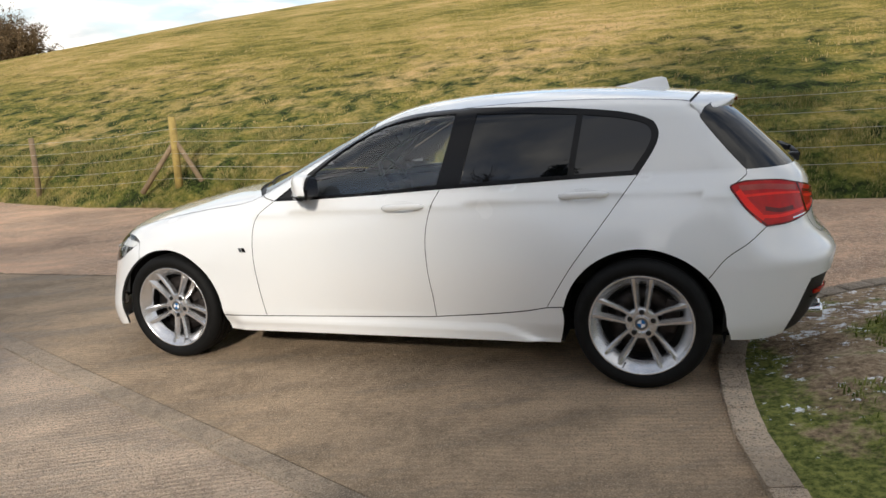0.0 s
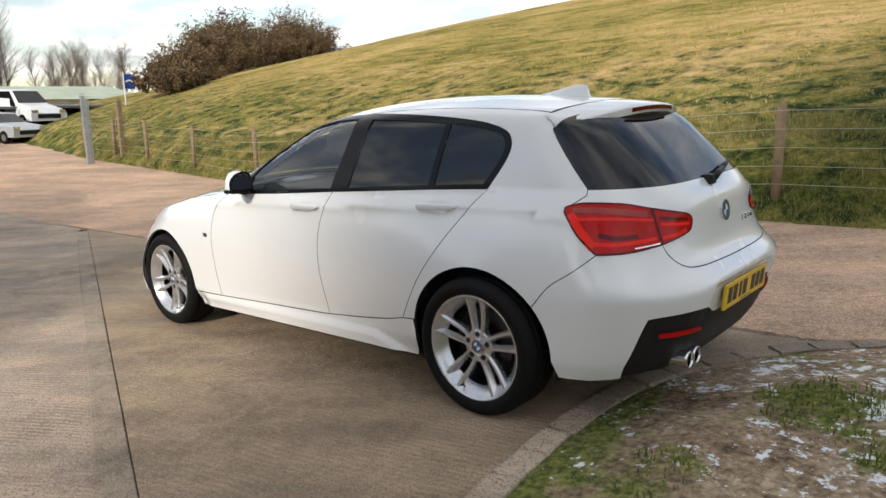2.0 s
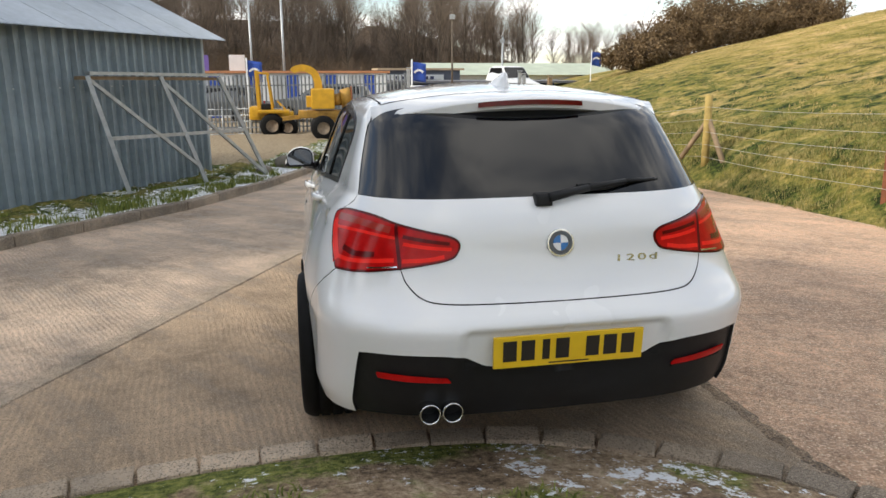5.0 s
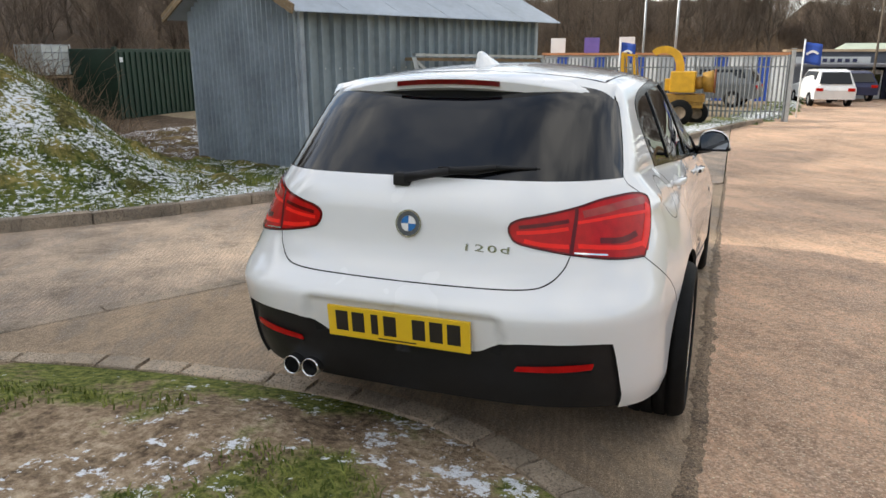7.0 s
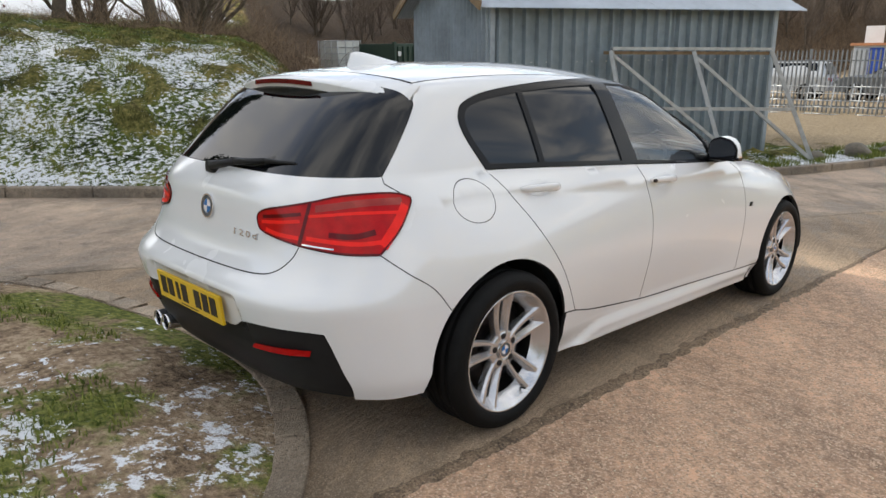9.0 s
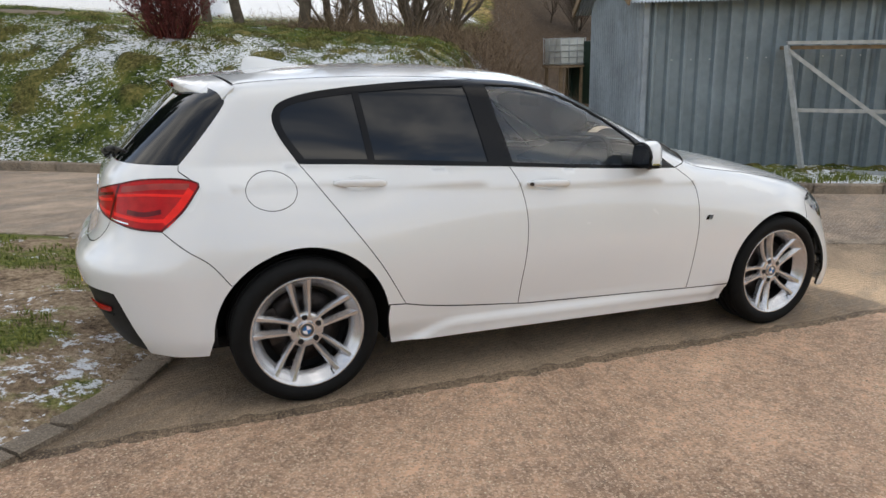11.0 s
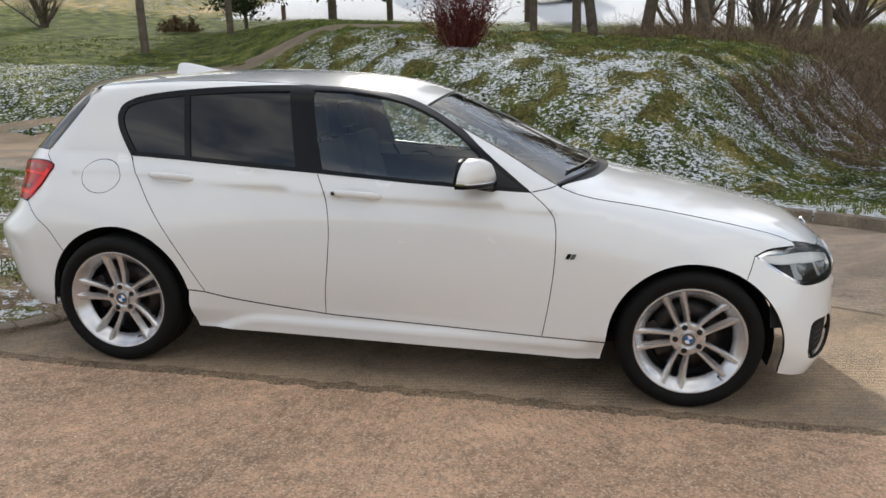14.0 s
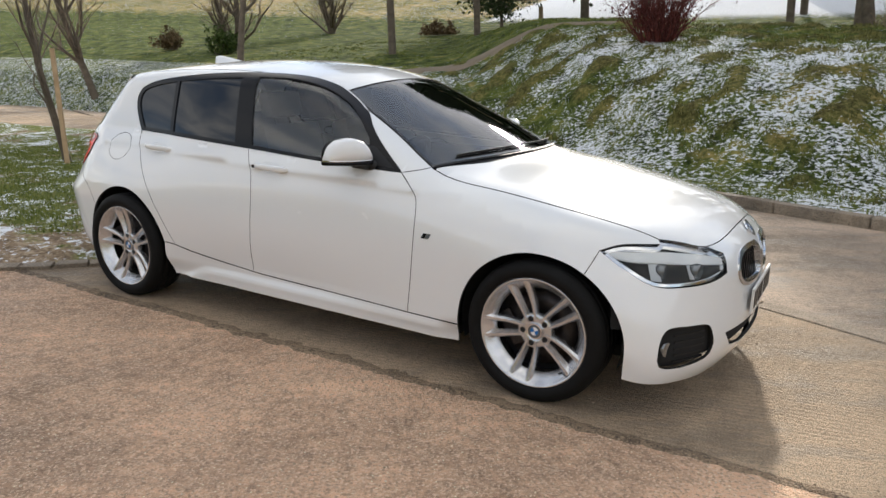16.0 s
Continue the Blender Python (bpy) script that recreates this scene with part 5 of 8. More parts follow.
        part("door_lock", bm, STEEL, strap, "small round door lock")


MIRROR_TOP = [(0, 1.022), (0.06, 1.046), (0.18, 1.066), (0.42, 1.078), (0.7, 1.068), (0.88, 1.044), (0.96, 1.018), (1, 0.992)]


def mirror_top(t):
    return float(np.interp(t, [q[0] for q in MIRROR_TOP], [q[1] for q in MIRROR_TOP]))


def mirror_shell(k, grow, low, high, power):
    """A wedge-shaped shell lofted outwards from the door; low, high: heights along it."""
    bm = bmesh.new()
    rows = []
    for t in np.linspace(0, 1, 17):
        xb, xf = 0.336 - 0.024 * t - grow, 0.468 - 0.03 * t - 0.085 * t ** 2.4 + grow
        z0, z1 = low(t), high(t)
        row = []
        for j in range(15):
            w = math.pi * j / 14
            c, q = math.cos(w), math.sin(w)
            row.append(bm.verts.new(((xb + xf) / 2 + (xf - xb) / 2 * math.copysign(abs(c) ** (power if c > 0 else 0.35), c), k * (0.80 + 0.178 * t + (grow if t == 1 else 0)), z0 + (z1 - z0) * q ** power)))
        rows.append(row)
    for p, q in zip(rows, rows[1:]):
        for j in range(14):
            bm.faces.new((p[j], p[j + 1], q[j + 1], q[j])).smooth = True
        bm.faces.new((p[14], p[0], q[0], q[14]))
    bm.faces.new(rows[0]), bm.faces.new(rows[-1])
    bmesh.ops.recalc_face_normals(bm, faces=bm.faces[:])
    return bm


def mirror_face(k, inset, x0, x1, low):
    """A flat plate with the outline of the shell's rear, drawn in."""
    n = 14
    loop = [(t, mirror_top(t) - inset) for t in np.linspace(0.02 + inset * 4, 0.98 - inset * 4, n)]
    loop += [(loop[-1][0], low + inset + 0.02), (loop[-1][0] - 0.06, low + inset), (loop[0][0] + 0.05, low + inset), (loop[0][0], low + inset + 0.02)]
    bm = bmesh.new()
    front = [bm.verts.new((x0 - 0.024 * t, k * (0.80 + 0.178 * t), z)) for t, z in loop]
    back = [bm.verts.new((x1 - 0.024 * t, k * (0.80 + 0.178 * t), z)) for t, z in loop]
    for i in range(len(loop)):
        j = (i + 1) % len(loop)
        bm.faces.new((front[i], front[j], back[j], back[i]))
    bm.faces.new(front), bm.faces.new(back)
    bmesh.ops.recalc_face_normals(bm, faces=bm.faces[:])
    return bm


def mirror(car, m):
    k = -1 if m else 1
    body = part("door_mirror", mirror_shell(k, 0.0, lambda t: 0.972, mirror_top, 0.62), PAINT, car, "white wedge-shaped door mirror cap")
    part("mirror_bezel", mirror_face(k, 0.004, 0.338, 0.326, 0.948), GLOSS_BLACK, body, "black mirror rear shell")
    part("mirror_glass", mirror_face(k, 0.013, 0.328, 0.3225, 0.952), MIRROR, body, "mirror glass")
    part("mirror_base", mirror_shell(k, 0.004, lambda t: 0.971, lambda t: 0.943 + 0.012 * t, 0.5), GLOSS_BLACK, body, "black lower mirror shell")
    part("mirror_repeater", mirror_shell(k, 0.002, lambda t: 0.971, lambda t: 0.979, 0.4), CHROME, body, "thin bright indicator strip")
    bm = bmesh.new()
    for a, b, r1, r2 in (((0.47, 0.755, 0.940), (0.44, 0.80, 0.950), 0.030, 0.026), ((0.44, 0.80, 0.950), (0.40, 0.87, 0.956), 0.026, 0.016)):
        bar(bm, (a[0], a[1] * k, a[2]), (b[0], b[1] * k, b[2]), r1, 12, r2)
    part("mirror_arm", bm, TRIM_BLACK, body, "black mirror arm")
    # filler in the window's front corner
    tri = ring([(0.42, 0.952), (0.40, 1.03), (0.43, 1.03), (0.455, 1.02), (0.58, 0.938)])
    skin_part("mirror_triangle", sheet(tri, step=0.03, lift=0.006, gap=0), TRIM_BLACK, car, m)


def badge_side(car, m):
    for dx, mat in ((0.0, GLOSS_BLACK), (0.021, FAR_GREY)):
        loop = [(0.785 + dx, 0.655), (0.803 + dx, 0.655), (0.815 + dx, 0.678), (0.797 + dx, 0.678)]
        skin_part("wing_badge", sheet(loop, step=0.02, lift=0.003, gap=0.0, flange=0.002), mat, car, m)


def disc_rows(bm, profile, n, axis_y=True, close=False, mat=0):
    """A body of revolution round y: profile of (radius, y)."""
    rows = []
    for r, y in profile:
        rows.append([bm.verts.new((r * math.cos(2 * math.pi * k / n), y, r * math.sin(2 * math.pi * k / n))) for k in range(n)])
    for a, b in zip(rows, rows[1:]):
        for k in range(n):
            f = bm.faces.new((a[k], a[(k + 1) % n], b[(k + 1) % n], b[k]))
            f.smooth, f.material_index = True, mat
    return rows


def roundel(owner, m, r, label):
    """A round badge of plain coloured fields, facing +z of m."""
    for name, mat, r0, r1, a0, a1, h in (("badge_rim", CHROME, 0.88, 1.0, 0, 360, 0.004), ("badge_ring", FAR_GREY, 0.58, 0.88, 0, 360, 0.003), ("badge_field", BADGE_BLUE, 0, 0.56, 0, 90, 0.0032), ("badge_field", BADGE_WHITE, 0, 0.56, 90, 180, 0.0032), ("badge_field", BADGE_BLUE, 0, 0.56, 180, 270, 0.0032), ("badge_field", BADGE_WHITE, 0, 0.56, 270, 360, 0.0032)):
        bm = bmesh.new()
        n = max(6, int((a1 - a0) / 12))
        va = []
        for k in range(n + 1):
            w = radians(a0 + (a1 - a0) * k / n)
            va.append([bm.verts.new((r * q * math.cos(w), r * q * math.sin(w), z)) for q, z in ((max(r0, 0.001), h), (r1, h), (r1, -0.003))])
        for p, q in zip(va, va[1:]):
            bm.faces.new((p[0], p[1], q[1], q[0]))
            bm.faces.new((p[1], p[2], q[2], q[1]))
        bmesh.ops.remove_doubles(bm, verts=bm.verts[:], dist=1e-5)
        bmesh.ops.recalc_face_normals(bm, faces=bm.faces[:])
        ob = part(name, bm, mat, owner, label)
        ob.matrix_parent_inverse = Matrix.Identity(4)
        ob.matrix_basis = m
        label = ""


def make_wheel(car, x, y, turn, m, width):
    """Tyre, rim with five twin spokes, bolts, cap and brake disc; y: the hub's outer face side."""
    k = -1 if m else 1
    hub = new("wheel")
    hub.empty_display_size = 0.05
    hub.parent = car
    hub.matrix_basis = Matrix.Translation((x, k * y, 0.3165)) @ pose(0, 0, 0, 0, turn, 0) @ Matrix.Diagonal((1, k, 1, 1))
    tagged(hub, "alloy wheel with five twin spokes and a low-profile tyre")
    R = 0.3165
    w = width / 2
    bm = bmesh.new()
    prof = [(0.231, -w * 0.80), (0.25, -w * 0.96), (0.275, -w), (0.297, -w * 0.95), (0.3095, -w * 0.82), (0.3135, -w * 0.70)]
    for g in (-0.42, 0.0, 0.42):
        c = g * w
        prof += [(R, c - 0.20 * w), (R, c - 0.05 * w), (R - 0.007, c - 0.045 * w), (R - 0.007, c + 0.045 * w), (R, c + 0.05 * w), (R, c + 0.20 * w)]
    prof += [(0.3135, w * 0.70), (0.3095, w * 0.82), (0.297, w * 0.95), (0.288, w * 0.975), (0.2865, w * 0.985), (0.275, w), (0.25, w * 0.965), (0.2495, w * 0.955), (0.2475, w * 0.93), (0.243, w * 0.90), (0.235, w * 0.80)]
    disc_rows(bm, prof, 72)
    bmesh.ops.recalc_face_normals(bm, faces=bm.faces[:])
    part("tyre", bm, RUBBER, hub, "black low-profile tyre")
    # rim: barrel and outer lip
    bm = bmesh.new()
    disc_rows(bm, [(0.190, w * 0.40), (0.2, w * 0.56), (0.217, w * 0.72), (0.2255, w * 0.79), (0.231, w * 0.86), (0.236, w * 0.905), (0.2405, w * 0.915), (0.2435, w * 0.90), (0.2435, w * 0.78)], 72)
    bmesh.ops.recalc_face_normals(bm, faces=bm.faces[:])
    rim = part("rim", bm, ALLOY, hub, "silver alloy rim")
    # near-black barrel, its colour standing in for shade behind the spokes
    bm = bmesh.new()
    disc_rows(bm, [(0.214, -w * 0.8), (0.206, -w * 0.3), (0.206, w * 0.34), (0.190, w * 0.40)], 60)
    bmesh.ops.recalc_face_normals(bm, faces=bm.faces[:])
    part("rim_barrel", bm, BARREL, rim, "inner rim barrel, near black for the shade behind the spokes")
    bm = bmesh.new()
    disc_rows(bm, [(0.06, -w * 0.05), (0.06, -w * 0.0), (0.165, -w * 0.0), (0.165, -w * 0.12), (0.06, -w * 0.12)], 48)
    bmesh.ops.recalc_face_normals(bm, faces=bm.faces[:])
    part("brake_disc", bm, STEEL, hub, "worn steel brake disc, darkened for shade behind the spokes")
    # black disc added so the gaps between spokes look deep in shade
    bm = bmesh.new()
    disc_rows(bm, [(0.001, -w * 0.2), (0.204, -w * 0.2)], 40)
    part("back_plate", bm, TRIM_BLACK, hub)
    bm = bmesh.new()
    box(bm, (-0.13, -0.01, 0.03), (0.07, 0.06, 0.16), pose(0, 0, 0, 0, -12, 0).to_3x3(), bevel=0.01)
    part("brake_caliper", bm, STEEL, hub)
    # five pairs of blades, faceted, dished towards the hub
    for s in range(5):
        bm = bmesh.new()
        for side in (-1, 1):
            rows = []
            for t in np.linspace(0, 1, 9):
                r = 0.046 + (0.230 - 0.046) * t
                spread = (0.0165 + 0.020 * t ** 0.9 + 0.002 * math.sin(math.pi * t)) * side
                half = 0.0118 + 0.0072 * t + 0.006 * max(0, t - 0.8) / 0.2
                yo = w * 0.60 + (w * 0.82 - w * 0.60) * t ** 1.3 - 0.007 * math.sin(math.pi * t)
                depth = 0.040 - 0.010 * t
                pts = [(-half, -depth), (-half, -0.009), (side * 0.2 * half - 0.35 * half, 0.0), (side * 0.2 * half + 0.35 * half, 0.0), (half, -0.009), (half, -depth)]
                pts = [(a, b - (0.014 if a * side < -0.9 * half and b > -0.02 else 0)) for a, b in pts]
                rows.append([bm.verts.new((spread + a, yo + b, r)) for a, b in pts])
            for p, q in zip(rows, rows[1:]):
                for j in range(5):
                    bm.faces.new((p[j], p[j + 1], q[j + 1], q[j]))
        # web at the foot of the pair
        rows = []
        for r in (0.03, 0.06, 0.078):
            yo = w * 0.575 - (0.0 if r < 0.07 else 0.004)
            rows.append([bm.verts.new((a, yo, r)) for a in (-0.030, -0.012, 0.012, 0.030)])
        for p, q in zip(rows, rows[1:]):
            for j in range(3):
                bm.faces.new((p[j], p[j + 1], q[j + 1], q[j]))
        bmesh.ops.recalc_face_normals(bm, faces=bm.faces[:])
        bmesh.ops.rotate(bm, verts=bm.verts[:], cent=(0, 0, 0), matrix=Matrix.Rotation(radians(72 * s), 3, "Y"))
        part("spoke", bm, ALLOY, rim)
    bm = bmesh.new()
    disc_rows(bm, [(0.0755, w * 0.25), (0.0755, w * 0.53), (0.071, w * 0.57), (0.038, w * 0.59), (0.035, w * 0.54), (0.001, w * 0.54)], 48)
    bmesh.ops.recalc_face_normals(bm, faces=bm.faces[:])
    part("hub", bm, ALLOY, rim)
    for s in range(5):
        bm = bmesh.new()
        a = radians(72 * s + 90)
        c = (0.056 * math.cos(a), 0.056 * math.sin(a))
        bar(bm, (c[0], w * 0.40, c[1]), (c[0], w * 0.594, c[1]), 0.0125, 12)
        part("wheel_bolt", bm, TRIM_BLACK, rim)
    bm = bmesh.new()
    bar(bm, (0.07, w * 0.7, -0.196), (0.068, w * 0.92, -0.190), 0.004, 6)
    part("tyre_valve", bm, TRIM_BLACK, rim)
    roundel(rim, Matrix.Translation((0, w * 0.60, 0)) @ pose(0, 0, 0, -90, 0, 0) @ Matrix.Diagonal((1, 1, 1, 1)), 0.033, "round centre cap")
    return hub


def front_end(car):
    rev = lambda r: list(reversed(r))
    fog = ring(curve([S3(1.842, 0.775, 0.285), S3(1.846, 0.763, 0.36), S3(1.868, 0.732, 0.408), S3(1.93, 0.66, 0.412), S3(1.99, 0.582, 0.404), S3(2.008, 0.556, 0.36), S3(2.012, 0.55, 0.31), S3(1.99, 0.58, 0.262), S3(1.92, 0.70, 0.243), S3(1.86, 0.765, 0.252), S3(1.842, 0.775, 0.285)], 5))
    lowg = ring([S3(2.04, 0.47, 0.345), S3(2.09, 0.3, 0.345), (FRONT_MID, 0.345)], [(FRONT_MID, 0.255), S3(2.10, 0.3, 0.255), S3(2.068, 0.42, 0.275)])
    kid = ring(curve([S3(2.06, 0.07, 0.66), S3(2.045, 0.2, 0.662), S3(2.04, 0.3, 0.648), S3(2.052, 0.36, 0.60), S3(2.07, 0.345, 0.545), S3(2.09, 0.26, 0.508), S3(2.105, 0.12, 0.502), S3(2.10, 0.035, 0.53), S3(2.08, 0.03, 0.62), S3(2.06, 0.07, 0.66)], 5))
    edge = seam_on_side(curve([(1.78, 0.628), (1.85, 0.57), (1.925, 0.50), (1.965, 0.4), (1.985, 0.25), (1.992, 0.001)], 5))
    top_front = [q for q in edge]
    lamp_edge = LAMP_IN[::-1]
    bumper = ring([(FRONT_MID, edge[-1][1])], rev([q for q in edge if q[0] > S3(1.93, 0.495, 0.69)[0]]), [S3(2.005, 0.425, 0.668)], lamp_edge[::-1], rev(LAMP_LOW), [S3(1.585, 0.78, 0.698), (1.535, 0.605)], arc(1.340, 0.350, 56, 0, 16), [(1.692, 0.19)], curve([(1.692, 0.19), S3(1.8, 0.78, 0.178), S3(1.95, 0.66, 0.165), S3(2.05, 0.48, 0.158), S3(2.08, 0.25, 0.165), (FRONT_MID, 0.17)], 5))
    # nose between the lamps above the grille belongs to the bumper skin
    both("front_bumper", sheet(bumper, [fog, kid, lowg], step=0.03, gap=0.0015), PAINT, car)
    lamp = ring(LAMP_LOW, LAMP_IN, NOSE_TOP, LAMP_TOP)
    for m in (False, True):
        k = -1 if m else 1
        cover = skin_part("headlamp", sheet(lamp, step=0.025, gap=0.003, lift=0.001, flange=0.01), LAMP_GLASS, car, m, "clear headlamp with dark inner bezel")
        skin_part("lamp_bezel", sheet(lamp, step=0.03, gap=0.004, lift=-0.035, flange=0.0), LAMP_DARK, cover, m)
        rim = drawn_in(evened(lamp, 0.02), 0.015)
        skin_part("lamp_rim", sheet(lamp, [rim], step=0.03, gap=0.004, lift=-0.010, flange=0.02), CHROME, cover, m, "chrome lamp edge")
        brow = ring(curve([S3(1.62, 0.755, 0.700), S3(1.70, 0.69, 0.700), S3(1.80, 0.61, 0.700), S3(1.92, 0.50, 0.680), S3(2.0, 0.43, 0.655)], 5), curve([S3(2.0, 0.44, 0.635), S3(1.92, 0.52, 0.648), S3(1.80, 0.635, 0.660), S3(1.70, 0.715, 0.664), S3(1.62, 0.755, 0.682)], 5))
        skin_part("lamp_brow", sheet(brow, step=0.03, gap=0.0, lift=-0.012, flange=0.012), BADGE_WHITE, cover, m)
        for px, py, pz in ((1.80, 0.665, 0.62), (1.91, 0.565, 0.615)):
            bm = bmesh.new()
            c = Vector((px - 0.02, py * k, pz))
            bar(bm, c, c + Vector((0.055, k * 0.012, 0.0)), 0.034, 20, 0.030)
            part("projector", bm, LAMP_LENS, cover, "round headlamp lens")
        for x0, y0, wide in ((1.765, 0.705, 0.030), (1.885, 0.59, 0.014)):
            fin = ring(curve([S3(x0, y0, 0.662), S3(x0 + 0.012, y0, 0.595)], 4), curve([S3(x0 + 0.012 + wide, y0 - wide, 0.590), S3(x0 + wide, y0 - wide, 0.660)], 4))
            skin_part("lamp_divider", sheet(fin, step=0.02, gap=0.0, lift=-0.020, flange=0.01), FAR_SILVER, cover, m)
        skin_part("fog_recess", sheet(fog, step=0.03, gap=-0.002, lift=-0.03, flange=0.0), TRIM_BLACK, car, m, "black bumper air intake")
        bm = bmesh.new()
        c = Vector((1.835, k * 0.715, 0.315))
        bar(bm, c, c + Vector((0.045, k * 0.02, 0)), 0.030, 18)
        part("fog_lamp", bm, LAMP_LENS, car, "round fog lamp")
        bm = bmesh.new()
        for j in range(6):
            z = 0.262 + j * 0.027
            p = [on_side(np.array([side_s(a, b)]), np.array([z]))[0] - np.array([0.026, 0.008, 0]) for a, b in ((1.9, 0.69), (1.95, 0.63), (2.0, 0.57))]
            for q0, q1 in zip(p, p[1:]):
                beam(bm, (q0[0], q0[1] * k, q0[2]), (q1[0], q1[1] * k, q1[2]), 0.006, 0.008)
        part("intake_mesh", bm, TRIM_BLACK, car)
        kidney = skin_part("grille", sheet(kid, step=0.03, gap=-0.002, lift=-0.05, flange=0.0), TRIM_BLACK, car, m, "black kidney-shaped grille with chrome surround")
        skin_part("grille_surround", sheet(drawn_in(evened(kid, 0.015), -0.006), [drawn_in(evened(kid, 0.015), 0.010)], step=0.02, gap=0, lift=0.006, flange=0.05), CHROME, kidney, m, "chrome grille surround")
        for j in range(9):
            bm = bmesh.new()
            yy = 0.065 + j * 0.032
            zt, zb = 0.652 - 0.02 * (j / 8) ** 2 - (0.03 if j == 8 else 0), 0.515 + 0.03 * (j / 8) ** 2
            a = on_side(np.array([side_s(2.07, yy)]), np.array([zt]))[0] - np.array([0.022, 0, 0])
            b = on_side(np.array([side_s(2.09, yy)]), np.array([zb]))[0] - np.array([0.022, 0, 0])
            beam(bm, (a[0], a[1] * k, a[2]), (b[0], b[1] * k, b[2]), 0.011, 0.028, up=(1, 0, 0))
            part("grille_bar", bm, GLOSS_BLACK, kidney)
        skin_part("lower_grille", sheet(lowg, step=0.03, gap=-0.002, lift=-0.035, flange=0.0), TRIM_BLACK, car, m, "black lower grille")
    # plate and roundel on the nose
    bm = bmesh.new()
    box(bm, (2.114, 0, 0.432), (0.01, 0.52, 0.111), bevel=0.003)
    plate = part("front_plate", bm, PLATE_WHITE, car, "white number plate with plain dark bars")
    plate_bars(plate, 2.1205, 0.432, 1)
    roundel(car, Matrix.Translation((2.032, 0, 0.706)) @ pose(0, 0, 0, 0, 52, 0), 0.041, "round bonnet badge")


def plate_bars(plate, x, z, way):
    w = 0.05
    for j, y in enumerate((-0.205, -0.143, -0.081, -0.019, 0.081, 0.143, 0.205)):
        bm = bmesh.new()
        box(bm, (x, way * y, z), (0.003, w * (0.55 if j == 2 else 1.0), 0.079))
        part("plate_bar", bm, INK, plate)


def rear_end(car):
    # roof spoiler with lip and side blades
    bm = bmesh.new()
    ys = np.linspace(-0.578, 0.578, 25)
    rows = []
    for y in ys:
        a = abs(y) / 0.578
        x0 = -1.605 + 0.05 * a ** 3
        x1 = -1.782 + 0.17 * a ** 2.6
        top0 = float(on_top(np.array([x0]), np.array([min(abs(y), 0.552)]))[0, 2])
        z1 = 1.337 - 0.20 * y * y - 0.012 * a ** 6
        row = []
        for t in (0, 0.25, 0.5, 0.75, 0.93, 1.0):
            row.append((x0 + (x1 - x0) * t, y, top0 - 0.0005 + (z1 - top0) * t - (0.006 if t == 1.0 else 0) + 0.004 * math.sin(math.pi * t)))
        row.append((x1 + 0.008, y, z1 - 0.036))
        row.append((x1 + 0.022, y * 0.99, z1 - 0.042))
        row.append((x1 + 0.07, y * 0.98, z1 - 0.056))
        row.append((x0 - 0.02, y * 0.98, top0 - 0.06))
        rows.append([bm.verts.new(q) for q in row])
    for p, q in zip(rows, rows[1:]):
        for j in range(len(p) - 1):
            f = bm.faces.new((p[j], p[j + 1], q[j + 1], q[j]))
            f.smooth = j < 5
    for r in (rows[0], rows[-1]):
        bm.faces.new(r)
    bmesh.ops.recalc_face_normals(bm, faces=bm.faces[:])
    part("roof_spoiler", bm, PAINT, car, "white roof spoiler over the rear window")
    bm = bmesh.new()
    rows = []
    for v in np.linspace(-0.2, 0.2, 13):
        x, z = -1.7825 + 0.17 * (abs(v) / 0.578) ** 2.6, 1.3215 - 0.2 * v * v
        rows.append([bm.verts.new((x + a, v, z + b)) for a, b in ((0.008, -0.009), (-0.006, -0.009), (-0.006, 0.009), (0.008, 0.009))])
    for p, q in zip(rows, rows[1:]):
        for t in range(4):
            bm.faces.new((p[t], p[(t + 1) % 4], q[(t + 1) % 4], q[t]))
    bm.faces.new(rows[0]), bm.faces.new(rows[-1])
    bmesh.ops.recalc_face_normals(bm, faces=bm.faces[:])
    part("brake_light", bm, RED_DARK, car, "red high-level brake light")
    # aerial fin
    bm = bmesh.new()
    prof = [(-1.16, 0.0), (-1.22, 0.014), (-1.30, 0.036), (-1.37, 0.054), (-1.405, 0.058), (-1.428, 0.052), (-1.445, 0.0)]
    base = float(TOP(-1.3))
    rows = []
    for x, h in prof:
        zt = float(TOP(x))
        w = 0.033 * (1 - 0.3 * h / 0.066) * math.sin(math.pi * min(max((x + 1.455) / 0.31, 0.05), 0.95)) ** 0.6
        rows.append([bm.verts.new(q) for q in ((x, -w * 1.25, zt - 0.004), (x, -w * 0.6, zt + h * 0.6), (x, -0.004, zt + h), (x, 0.004, zt + h), (x, w * 0.6, zt + h * 0.6), (x, w * 1.25, zt - 0.004))])
    for p, q in zip(rows, rows[1:]):
        for j in range(5):
            bm.faces.new((p[j], p[j + 1], q[j + 1], q[j])).smooth = True
    bm.faces.new(rows[0]), bm.faces.new(rows[-1])
    bmesh.ops.recalc_face_normals(bm, faces=bm.faces[:])
    part("aerial", bm, PAINT, car, "white shark-fin roof aerial")
    # wiper
    bm = bmesh.new()
    a, b = Vector((-2.085, 0.035, 1.0)), Vector((-2.035, -0.40, 1.055))
    box(bm, (-2.06, 0.045, 0.995), (0.05, 0.06, 0.045), bevel=0.012)
    q0 = Vector((-2.078, 0.03, 1.0))
